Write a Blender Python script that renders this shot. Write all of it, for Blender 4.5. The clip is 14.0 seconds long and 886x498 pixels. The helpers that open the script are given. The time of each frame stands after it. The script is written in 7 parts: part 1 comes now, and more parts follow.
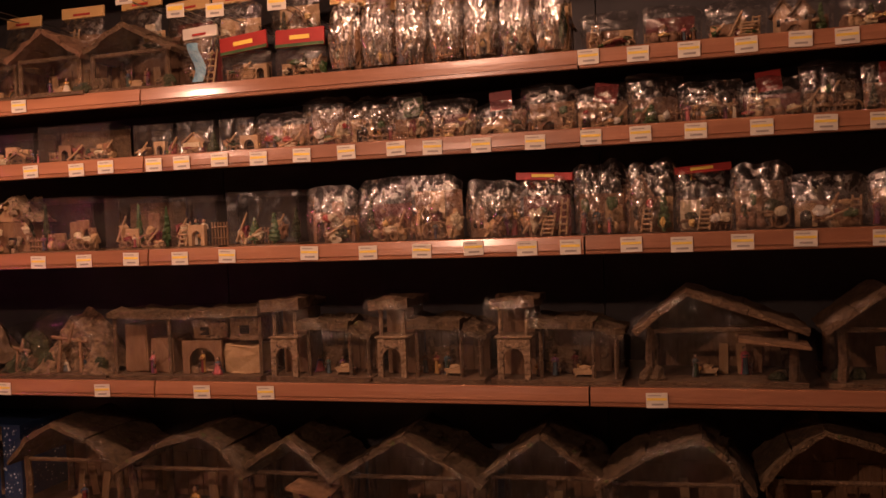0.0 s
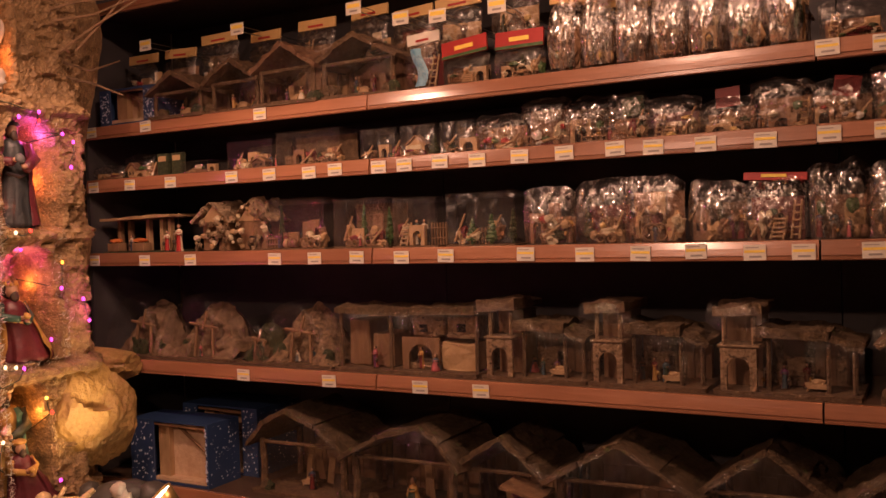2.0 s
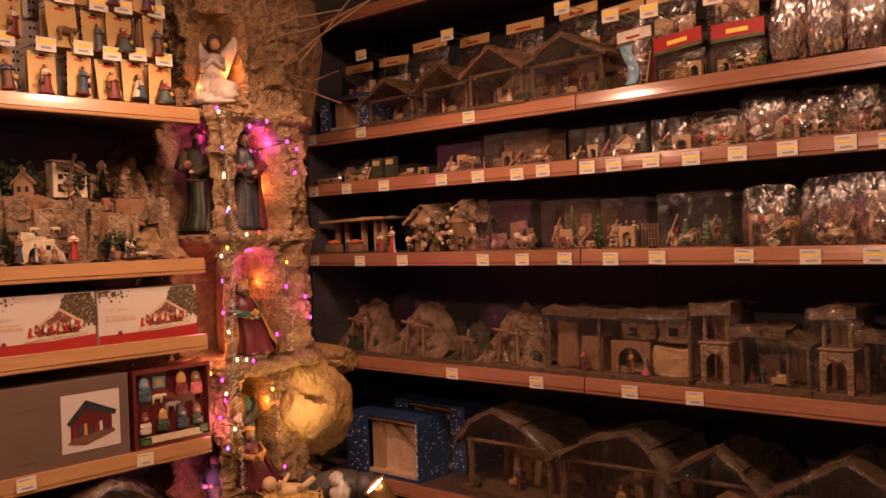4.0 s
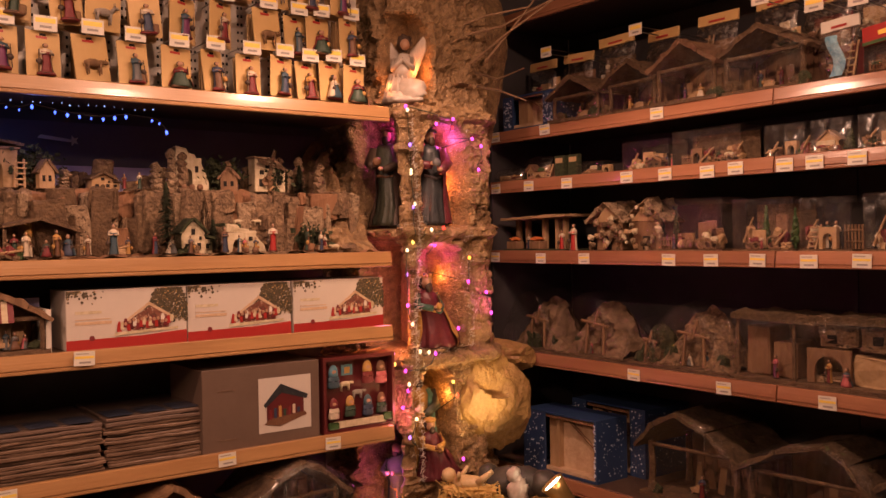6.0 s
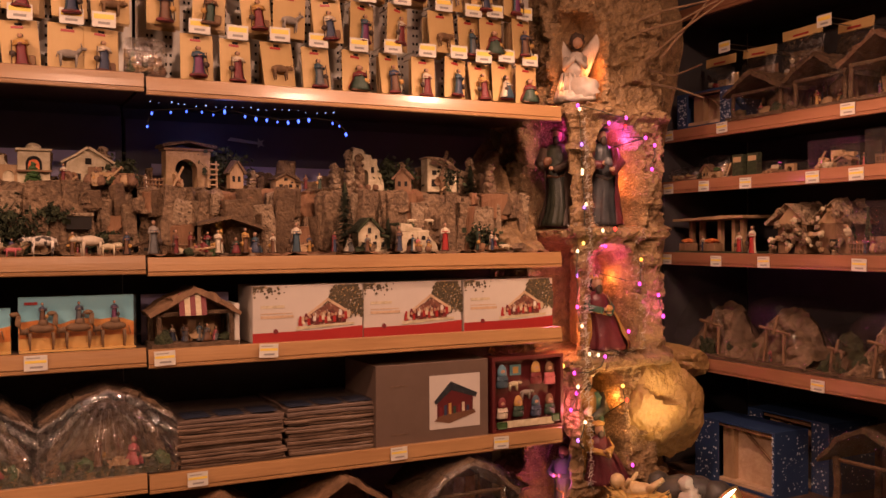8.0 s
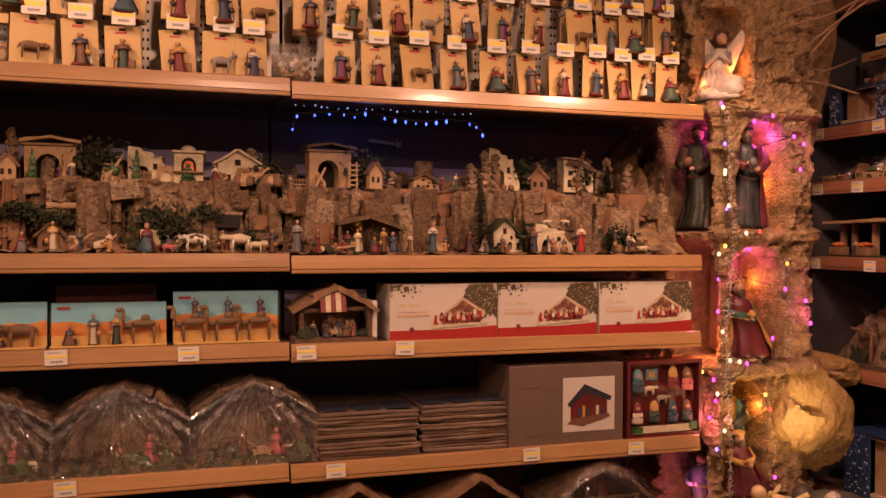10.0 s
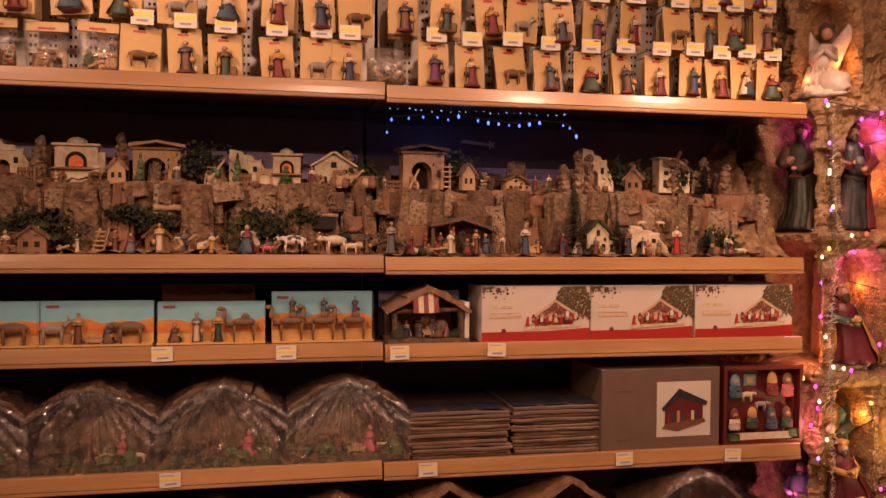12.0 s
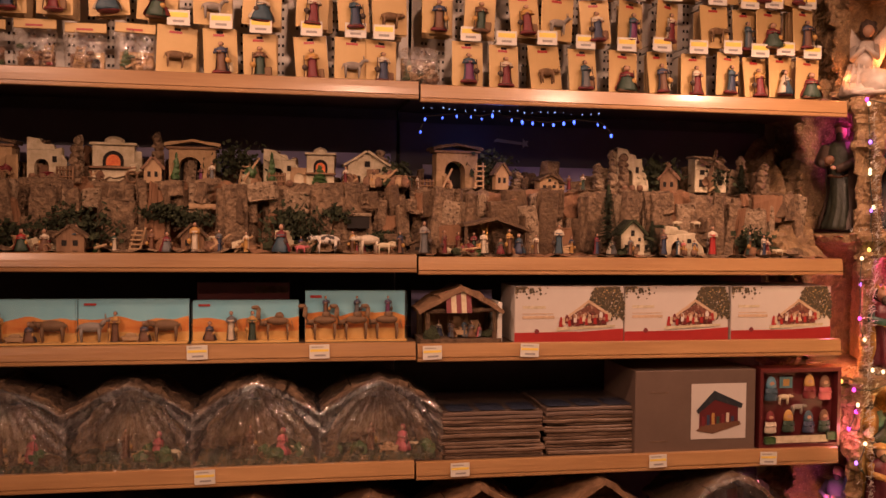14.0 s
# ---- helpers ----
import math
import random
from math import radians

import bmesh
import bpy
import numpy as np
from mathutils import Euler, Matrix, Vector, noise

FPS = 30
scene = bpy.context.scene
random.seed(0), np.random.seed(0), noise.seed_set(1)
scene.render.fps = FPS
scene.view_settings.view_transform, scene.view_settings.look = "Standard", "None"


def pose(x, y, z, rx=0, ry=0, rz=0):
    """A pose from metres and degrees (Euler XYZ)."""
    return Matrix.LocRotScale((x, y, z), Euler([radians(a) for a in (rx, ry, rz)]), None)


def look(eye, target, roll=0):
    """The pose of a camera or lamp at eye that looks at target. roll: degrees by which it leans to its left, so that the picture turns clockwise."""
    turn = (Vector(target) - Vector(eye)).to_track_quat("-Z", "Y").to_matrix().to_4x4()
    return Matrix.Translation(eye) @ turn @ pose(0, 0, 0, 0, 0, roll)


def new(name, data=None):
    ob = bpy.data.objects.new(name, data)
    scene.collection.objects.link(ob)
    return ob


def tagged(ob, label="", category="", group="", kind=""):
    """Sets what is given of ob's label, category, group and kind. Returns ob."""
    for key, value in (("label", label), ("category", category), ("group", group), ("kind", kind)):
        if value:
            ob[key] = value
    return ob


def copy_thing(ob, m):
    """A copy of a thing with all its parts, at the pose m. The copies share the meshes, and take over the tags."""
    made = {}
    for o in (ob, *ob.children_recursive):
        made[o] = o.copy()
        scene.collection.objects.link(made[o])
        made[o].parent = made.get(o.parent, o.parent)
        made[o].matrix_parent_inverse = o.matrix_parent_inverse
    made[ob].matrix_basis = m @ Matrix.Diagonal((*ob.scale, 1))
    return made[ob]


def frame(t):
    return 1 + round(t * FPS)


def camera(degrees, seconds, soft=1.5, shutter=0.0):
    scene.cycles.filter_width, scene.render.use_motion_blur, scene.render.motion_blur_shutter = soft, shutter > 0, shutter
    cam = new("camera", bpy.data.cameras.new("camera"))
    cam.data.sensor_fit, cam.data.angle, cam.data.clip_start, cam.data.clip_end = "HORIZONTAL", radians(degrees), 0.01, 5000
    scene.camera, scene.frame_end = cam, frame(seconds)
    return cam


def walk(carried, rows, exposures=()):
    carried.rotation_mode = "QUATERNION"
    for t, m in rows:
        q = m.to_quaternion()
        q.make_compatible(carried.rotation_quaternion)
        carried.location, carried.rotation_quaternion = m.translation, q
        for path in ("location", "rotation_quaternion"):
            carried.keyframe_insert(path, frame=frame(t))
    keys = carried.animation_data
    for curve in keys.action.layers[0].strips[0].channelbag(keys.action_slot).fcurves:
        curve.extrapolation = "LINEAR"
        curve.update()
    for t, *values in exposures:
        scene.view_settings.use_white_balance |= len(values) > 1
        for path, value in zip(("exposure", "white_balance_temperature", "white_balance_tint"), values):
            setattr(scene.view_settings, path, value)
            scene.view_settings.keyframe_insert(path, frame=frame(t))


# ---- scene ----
cam = camera(52.4, 14.0)
PATH = [
    (0, (2.441, -2.257, 1.57), (1.893, -0.334, 1.504), -2.2),
    (0.5, (2.44, -2.254, 1.57), (1.785, -0.366, 1.508), -2.1),
    (1, (2.439, -2.253, 1.571), (1.672, -0.406, 1.512), -2.0),
    (1.5, (2.437, -2.248, 1.572), (1.558, -0.452, 1.518), -2.0),
    (2, (2.435, -2.245, 1.573), (1.448, -0.506, 1.524), -1.8),
    (2.5, (2.434, -2.242, 1.573), (1.341, -0.568, 1.528), -1.7),
    (3, (2.431, -2.236, 1.575), (1.237, -0.631, 1.532), -1.6),
    (3.5, (2.431, -2.236, 1.575), (1.146, -0.704, 1.535), -1.5),
    (3.7, (2.424, -2.241, 1.574), (1.114, -0.73, 1.538), -1.7),
    (6, (2.395, -2.275, 1.567), (0.792, -1.079, 1.543), -0.9),
    (6.5, (2.391, -2.28, 1.566), (0.734, -1.161, 1.545), -0.7),
    (7, (2.387, -2.284, 1.568), (0.679, -1.244, 1.547), -0.6),
    (7.5, (2.388, -2.289, 1.573), (0.635, -1.326, 1.55), -0.5),
    (8, (2.371, -2.305, 1.572), (0.584, -1.406, 1.549), -0.3),
    (8.2, (2.368, -2.304, 1.568), (0.57, -1.43, 1.544), -0.1),
    (10.5, (2.375, -2.319, 1.588), (0.457, -1.753, 1.556), 0.3),
    (11, (2.377, -2.323, 1.596), (0.445, -1.808, 1.558), 0.4),
    (11.5, (2.373, -2.324, 1.609), (0.431, -1.85, 1.56), 0.5),
    (12, (2.379, -2.32, 1.607), (0.427, -1.887, 1.56), 0.5),
    (12.5, (2.376, -2.326, 1.61), (0.419, -1.915, 1.56), 0.6),
    (13, (2.373, -2.326, 1.619), (0.413, -1.935, 1.562), 0.6),
    (13.5, (2.374, -2.324, 1.626), (0.41, -1.949, 1.563), 0.7),
    (14, (2.373, -2.324, 1.624), (0.408, -1.959, 1.562), 0.7),
]
walk(cam, [(t, look(eye, target, roll)) for t, eye, target, roll in PATH])

# ---- world, lamps ----
world = bpy.data.worlds.new("world")
world.use_nodes = True
world.node_tree.nodes["Background"].inputs[0].default_value = (0.02, 0.015, 0.01, 1)
world.node_tree.nodes["Background"].inputs[1].default_value = 0.2
scene.world = world

WARM = (1.0, 0.54, 0.368)


def lamp(name, place, watts, colour=WARM, radius=0.05, target=None, cone=100, blend=0.6):
    data = bpy.data.lights.new(name, "SPOT" if target else "POINT")
    data.energy, data.color, data.shadow_soft_size = watts, colour, radius
    ob = new(name, data)
    if target:
        data.spot_size, data.spot_blend = radians(cone), blend
        ob.matrix_world = look(place, target)
    else:
        ob.location = place
    return ob


lamp("hanging_lamp", (0.58, -0.84, 2.36), 34, radius=0.045, target=(0.58, -0.83, 0), cone=148, blend=0.3)
lamp("ceiling_spot", (1.0, -3.35, 2.72), 88, radius=0.05, target=(0.3, -0.6, 1.5), cone=114, blend=0.7)
# Three unseen lamps, added to brighten the shelves' fronts and interiors.
lamp("ceiling_spot", (2.3, -1.9, 2.85), 100, radius=0.09, target=(0, -1.85, 1.2), cone=84, blend=0.7)
lamp("ceiling_spot", (2.9, -3.9, 2.7), 92, radius=0.08, target=(0, -2.3, 1.35), cone=66, blend=1.0)
lamp("ceiling_spot", (1.60, -1.0, 2.75), 42, radius=0.05)
lamp("crib_spot", (0.338, -0.330, 0.825), 15.0, (1.0, 0.58, 0.24), 0.015, (0.0, -0.47, 1.12), 78, 1.0)


# ---- materials ----
MATS = {}


def mat(name, a, b=None, rough=0.6, metal=0.0, scale=20.0, bump=0.0, bump_scale=None, spec=0.5, stretch=(1, 1, 1), coat=0.0,
        speck=None, speck_scale=60.0, speck_at=0.68):
    """A two-tone noise material with fine relief; speck adds a third colour in small spots."""
    if name in MATS:
        return MATS[name]
    m = bpy.data.materials.new(name)
    m.use_nodes = True
    n, l = m.node_tree.nodes, m.node_tree.links
    bs = n["Principled BSDF"]
    bs.inputs["Roughness"].default_value = rough
    bs.inputs["Metallic"].default_value = metal
    bs.inputs["Specular IOR Level"].default_value = spec
    bs.inputs["Coat Weight"].default_value = coat
    bs.inputs["Coat Roughness"].default_value = 0.16
    tc = n.new("ShaderNodeTexCoord")
    mp = n.new("ShaderNodeMapping")
    mp.inputs["Scale"].default_value = stretch
    l.new(tc.outputs["Object"], mp.inputs[0])
    no = n.new("ShaderNodeTexNoise")
    no.inputs["Scale"].default_value, no.inputs["Detail"].default_value, no.inputs["Roughness"].default_value = scale, 6, 0.65
    l.new(mp.outputs[0], no.inputs["Vector"])
    ra = n.new("ShaderNodeValToRGB")
    ra.color_ramp.elements[0].position, ra.color_ramp.elements[1].position = 0.35, 0.68
    b = b or tuple(min(1, c * 1.25) for c in a)
    ra.color_ramp.elements[0].color, ra.color_ramp.elements[1].color = (*a, 1), (*b, 1)
    l.new(no.outputs["Fac"], ra.inputs[0])
    out = ra.outputs[0]
    if speck:
        n2 = n.new("ShaderNodeTexNoise")
        n2.inputs["Scale"].default_value, n2.inputs["Detail"].default_value = speck_scale, 2
        l.new(mp.outputs[0], n2.inputs["Vector"])
        r2 = n.new("ShaderNodeValToRGB")
        r2.color_ramp.elements[0].position, r2.color_ramp.elements[1].position = speck_at, speck_at + 0.04
        l.new(n2.outputs["Fac"], r2.inputs[0])
        mx = n.new("ShaderNodeMixRGB")
        mx.inputs[2].default_value = (*speck, 1)
        l.new(r2.outputs[0], mx.inputs[0])
        l.new(out, mx.inputs[1])
        out = mx.outputs[0]
    l.new(out, bs.inputs["Base Color"])
    if bump:
        n3 = n.new("ShaderNodeTexNoise")
        n3.inputs["Scale"].default_value, n3.inputs["Detail"].default_value = bump_scale or scale * 3, 5
        l.new(mp.outputs[0], n3.inputs["Vector"])
        bu = n.new("ShaderNodeBump")
        bu.inputs["Strength"].default_value, bu.inputs["Distance"].default_value = bump, 0.01
        l.new(n3.outputs["Fac"], bu.inputs["Height"])
        l.new(bu.outputs[0], bs.inputs["Normal"])
    MATS[name] = m
    return m


def film_mat(name, gloss, rough, scale, strength, tint=(1, 1, 1)):
    """Clear wrap: mostly see-through, with a wrinkled gloss."""
    if name in MATS:
        return MATS[name]
    m = bpy.data.materials.new(name)
    m.use_nodes = True
    n, l = m.node_tree.nodes, m.node_tree.links
    n.remove(n["Principled BSDF"])
    tr, gl, mx = n.new("ShaderNodeBsdfTransparent"), n.new("ShaderNodeBsdfGlossy"), n.new("ShaderNodeMixShader")
    tr.inputs[0].default_value = (*[0.93 * c for c in tint], 1)
    gl.inputs["Color"].default_value = (1, 1, 1, 1)
    gl.inputs["Roughness"].default_value = rough
    tc, stretch, no, fine = (n.new("ShaderNode" + k) for k in ("TexCoord", "Mapping", "TexNoise", "TexNoise"))
    stretch.inputs["Scale"].default_value = (1.0, 1.0, 0.62)
    l.new(tc.outputs["Object"], stretch.inputs[0])
    for node, size, distort in ((no, scale * 0.55, 0.9), (fine, scale * 1.9, 0.4)):
        node.inputs["Scale"].default_value, node.inputs["Detail"].default_value = size, 2.2
        node.inputs["Distortion"].default_value = distort
        l.new(stretch.outputs[0], node.inputs["Vector"])
    broad, tilt, full, unit = (n.new("ShaderNodeVectorMath") for _ in range(4))
    broad.operation, tilt.operation, full.operation, unit.operation = "MULTIPLY_ADD", "MULTIPLY_ADD", "ADD", "NORMALIZE"
    l.new(no.outputs["Color"], broad.inputs[0])
    broad.inputs[1].default_value = (strength * 3.4,) * 3
    broad.inputs[2].default_value = (-strength * 2.5,) * 3
    l.new(fine.outputs["Color"], tilt.inputs[0])
    tilt.inputs[1].default_value = (strength * 1.6,) * 3
    l.new(broad.outputs[0], tilt.inputs[2])
    ge = n.new("ShaderNodeNewGeometry")
    l.new(ge.outputs["Normal"], full.inputs[0])
    l.new(tilt.outputs[0], full.inputs[1])
    l.new(full.outputs[0], unit.inputs[0])
    bu = unit
    l.new(bu.outputs[0], gl.inputs["Normal"])
    lw = n.new("ShaderNodeLayerWeight")
    lw.inputs[0].default_value = 0.25
    l.new(bu.outputs[0], lw.inputs["Normal"])
    ma = n.new("ShaderNodeMath")
    ma.operation = "MULTIPLY_ADD"
    ma.inputs[1].default_value, ma.inputs[2].default_value = gloss, gloss * 0.45
    l.new(lw.outputs["Facing"], ma.inputs[0])
    l.new(ma.outputs[0], mx.inputs[0])
    l.new(tr.outputs[0], mx.inputs[1])
    l.new(gl.outputs[0], mx.inputs[2])
    sheen, both = n.new("ShaderNodeBsdfGlossy"), n.new("ShaderNodeMixShader")
    sheen.inputs["Roughness"].default_value = 0.5
    both.inputs[0].default_value = gloss * 0.08
    l.new(mx.outputs[0], both.inputs[1])
    l.new(sheen.outputs[0], both.inputs[2])
    l.new(both.outputs[0], n["Material Output"].inputs[0])
    MATS[name] = m
    return m


def glow(name, colour, strength):
    if name in MATS:
        return MATS[name]
    m = bpy.data.materials.new(name)
    m.use_nodes = True
    bs = m.node_tree.nodes["Principled BSDF"]
    bs.inputs["Base Color"].default_value = (*colour, 1)
    bs.inputs["Emission Color"].default_value = (*colour, 1)
    bs.inputs["Emission Strength"].default_value = strength
    MATS[name] = m
    return m


def wood_mat(name, a, b, rough, coat):
    """Varnished softwood with long grain along x and a few knots."""
    m = mat(name, a, b, rough, 0, 9.0, 0.08, 60, 0.5, (0.25, 3, 3), coat)
    n, l = m.node_tree.nodes, m.node_tree.links
    bs = n["Principled BSDF"]
    old = bs.inputs["Base Color"].links[0].from_socket
    tc, vo, ra, mx = n.new("ShaderNodeTexCoord"), n.new("ShaderNodeTexVoronoi"), n.new("ShaderNodeValToRGB"), n.new("ShaderNodeMixRGB")
    vo.inputs["Scale"].default_value = 6.5
    l.new(tc.outputs["Object"], vo.inputs["Vector"])
    l.new(vo.outputs["Distance"], ra.inputs[0])
    ra.color_ramp.elements[0].color, ra.color_ramp.elements[1].color = (1, 1, 1, 1), (0, 0, 0, 1)
    ra.color_ramp.elements[0].position, ra.color_ramp.elements[1].position = 0.03, 0.055
    l.new(ra.outputs[0], mx.inputs[0])
    l.new(old, mx.inputs[1])
    mx.inputs[2].default_value = (a[0] * 0.35, a[1] * 0.25, a[2] * 0.2, 1)
    oi, hs = n.new("ShaderNodeObjectInfo"), n.new("ShaderNodeHueSaturation")
    mr = n.new("ShaderNodeMapRange")
    mr.inputs[3].default_value, mr.inputs[4].default_value = 0.82, 1.12
    l.new(oi.outputs["Random"], mr.inputs[0])
    l.new(mr.outputs[0], hs.inputs["Value"])
    l.new(mx.outputs[0], hs.inputs["Color"])
    l.new(hs.outputs[0], bs.inputs["Base Color"])
    return m


PINE = wood_mat("honey_pine", (0.32, 0.168, 0.068), (0.43, 0.242, 0.102), 0.33, 0.55)
RED_PINE = wood_mat("reddish_pine", (0.27, 0.115, 0.062), (0.35, 0.16, 0.088), 0.26, 0.9)
DECK = mat("shelf_deck", (0.06, 0.035, 0.022), (0.09, 0.055, 0.035), 0.55, 0, 14, 0.1)
BACK = mat("dark_back_panel", (0.046, 0.042, 0.045), (0.064, 0.058, 0.060), 0.7, 0, 8, 0.1)
PEGBOARD = mat("white_perforated_steel", (0.5, 0.47, 0.42), (0.6, 0.56, 0.5), 0.45, 0.2, 12, 0.05)
HOLE = mat("dark_hole", (0.01, 0.01, 0.01), None, 0.9)
# Pale tone chosen to send fill light back onto the shelves.
PLASTER = mat("room_plaster", (0.60, 0.54, 0.48), (0.68, 0.62, 0.56), 0.9, 0, 5, 0.15, 80)
FLOORM = mat("floor_tile", (0.24, 0.21, 0.18), (0.32, 0.28, 0.24), 0.5, 0, 6, 0.1)
ROCK = mat("crumpled_rock_paper", (0.165, 0.098, 0.046), (0.38, 0.245, 0.12), 0.42, 0, 34, 1.0, 120, 0.5, speck=(0.55, 0.40, 0.20), speck_scale=170, speck_at=0.67)
GOLD_ROCK = mat("golden_rock_paper", (0.28, 0.165, 0.055), (0.44, 0.29, 0.11), 0.42, 0, 26, 0.7, 70, 0.5, speck=(0.24, 0.15, 0.055), speck_scale=110, speck_at=0.66)
BARK = mat("bark", (0.075, 0.042, 0.022), (0.17, 0.105, 0.055), 0.85, 0, 45, 0.8, 120)
THATCH = mat("mossy_thatch", (0.06, 0.036, 0.018), (0.14, 0.09, 0.045), 0.9, 0, 60, 0.9, 160, speck=(0.09, 0.10, 0.03), speck_scale=35)
STALL = mat("stall_wood", (0.15, 0.08, 0.04), (0.27, 0.155, 0.08), 0.75, 0, 30, 0.4, 90, stretch=(1, 1, 0.3))
STALL_LIGHT = mat("pale_stall_wood", (0.32, 0.20, 0.10), (0.44, 0.29, 0.155), 0.7, 0, 30, 0.3, 90, stretch=(1, 1, 0.3))
CLIFF = mat("cork_cliff", (0.08, 0.048, 0.027), (0.30, 0.195, 0.11), 0.85, 0, 55, 1.0, 110, speck=(0.30, 0.22, 0.13), speck_scale=110, speck_at=0.68)
CORK_PALE = mat("pale_cork", (0.20, 0.135, 0.08), (0.40, 0.29, 0.18), 0.85, 0, 60, 1.0, 130, speck=(0.09, 0.055, 0.03), speck_scale=90, speck_at=0.6)
CLIFF_RED = mat("red_cork_cliff", (0.16, 0.075, 0.035), (0.27, 0.14, 0.07), 0.85, 0, 20, 0.7, 70, stretch=(1, 1, 0.3))
STUCCO = mat("rough_brown_stucco", (0.19, 0.12, 0.068), (0.34, 0.23, 0.135), 0.85, 0, 40, 1.0, 110, speck=(0.10, 0.062, 0.036), speck_scale=70, speck_at=0.6)
TAN_PAPER = mat("tan_hill_paper", (0.105, 0.064, 0.036), (0.23, 0.145, 0.085), 0.7, 0, 24, 0.8, 70)
MOSS = mat("dark_moss", (0.02, 0.028, 0.012), (0.06, 0.07, 0.028), 0.95, 0, 80, 0.9, 200)
CREAM = mat("cream_plaster", (0.44, 0.36, 0.22), (0.66, 0.57, 0.40), 0.8, 0, 40, 0.3, 90)
OCHRE = mat("ochre_plaster", (0.36, 0.23, 0.11), (0.48, 0.32, 0.17), 0.8, 0, 40, 0.3, 90)
TILE = mat("terracotta_tile", (0.14, 0.07, 0.04), (0.25, 0.14, 0.08), 0.8, 0, 60, 0.6, 120)
# Black paints the shade inside openings; it also serves the light string's wire.
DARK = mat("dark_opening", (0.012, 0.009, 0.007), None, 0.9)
CARTON = mat("white_carton", (0.54, 0.48, 0.42), (0.60, 0.54, 0.47), 0.4, 0, 6)
FIG_BLUE = mat("light_blue_paint", (0.09, 0.20, 0.26), None, 0.45, 0, 40)
KRAFT = mat("kraft_card", (0.50, 0.325, 0.125), (0.57, 0.385, 0.165), 0.55, 0, 7, 0.05, 90)
KRAFT_EDGE = mat("kraft_card_side", (0.40, 0.27, 0.13), (0.50, 0.35, 0.18), 0.7, 0, 30)
WHITE = mat("white_card", (0.60, 0.56, 0.49), (0.70, 0.66, 0.58), 0.5, 0, 10)
YELLOW_PAINT = mat("straw_yellow_paint", (0.55, 0.36, 0.10), (0.68, 0.48, 0.18), 0.6, 0, 60, 0.2)
YELLOW = mat("yellow_print", (0.78, 0.58, 0.10), None, 0.5)
INK = mat("ink_print", (0.26, 0.24, 0.22), None, 0.6)
RED_PRINT = mat("red_print", (0.33, 0.024, 0.022), (0.39, 0.034, 0.028), 0.4, 0, 8)
GREEN_PRINT = mat("green_print", (0.03, 0.07, 0.02), (0.06, 0.12, 0.035), 0.5, 0, 60)
GREY_CARD = mat("taupe_card", (0.125, 0.082, 0.060), (0.15, 0.100, 0.074), 0.5, 0, 9, 0.03, 60)
MAROON = mat("maroon_card", (0.09, 0.014, 0.014), (0.12, 0.02, 0.02), 0.4, 0, 9)
SKY_PRINT = mat("pale_blue_print", (0.20, 0.50, 0.62), (0.30, 0.60, 0.68), 0.4, 0, 6)
DUNE_PRINT = mat("orange_dune_print", (0.55, 0.17, 0.035), (0.72, 0.36, 0.10), 0.4, 0, 10, stretch=(1, 1, 4))
SAND = mat("yellow_sand_print", (0.62, 0.36, 0.10), (0.70, 0.45, 0.16), 0.5, 0, 20)
BLUE_STAR = mat("starry_blue_card", (0.022, 0.048, 0.125), (0.032, 0.064, 0.155), 0.4, 0, 6)
STAR = mat("pale_star_print", (0.55, 0.6, 0.7), None, 0.5)
STONE_PRINT = mat("brick_print_board", (0.46, 0.31, 0.19), (0.60, 0.44, 0.29), 0.7, 0, 30, 0.3, 60)
NIGHT = mat("night_sky_board", (0.070, 0.064, 0.088), (0.095, 0.085, 0.115), 0.45, 0, 4)
DUSK = mat("dusk_sky_print", (0.36, 0.34, 0.58), (0.50, 0.45, 0.68), 0.45, 0, 4)
PAPER = mat("grey_brown_paper", (0.11, 0.066, 0.042), (0.21, 0.135, 0.088), 0.5, 0, 12, 0.4, 50, coat=0.2)
STEEL = mat("wire_steel", (0.45, 0.43, 0.40), None, 0.3, 1.0)
BULB_W = mat("clear_bulb", (0.7, 0.7, 0.7), None, 0.2)
TINSEL = mat("tinsel", (0.70, 0.66, 0.60), (0.85, 0.80, 0.72), 0.3, 0.3, 200, 1.0, 300)
TWIG = mat("bare_twig", (0.22, 0.13, 0.07), (0.34, 0.22, 0.13), 0.8, 0, 40, 0.5)
FILM = film_mat("clear_wrap", 0.22, 0.10, 120, 0.65)
FILM_THIN = film_mat("thin_dull_wrap", 0.075, 0.055, 120, 0.9)
FILM_CLOSE = film_mat("close_fitting_wrap", 0.095, 0.055, 115, 0.72)
FILM_CRISP = film_mat("crinkled_wrap", 0.44, 0.075, 120, 0.6)
FILM_FAN = film_mat("gathered_wrap", 0.46, 0.065, 130, 1.0)
FILM_BOX = film_mat("clear_plastic_box", 0.13, 0.24, 40, 0.35)
ROBES = [mat("robe_" + k, c, None, 0.55, 0, 60, 0.2) for k, c in dict(
    wine=(0.14, 0.016, 0.018), blue=(0.035, 0.066, 0.088), green=(0.028, 0.05, 0.032), brown=(0.13, 0.06, 0.03), cream=(0.50, 0.42, 0.31),
    grey=(0.10, 0.10, 0.10), ochre=(0.40, 0.22, 0.06), purple=(0.13, 0.03, 0.09), pink=(0.42, 0.10, 0.11), navy=(0.03, 0.04, 0.075)).items()]
WINE, BLUE, GREEN, BROWN, CREAMR, GREY, OCHRER, PURPLE, PINK, NAVY = ROBES
SLATE = mat("slate_paint", (0.018, 0.022, 0.028), (0.04, 0.044, 0.045), 0.4, 0, 30, 0.2)
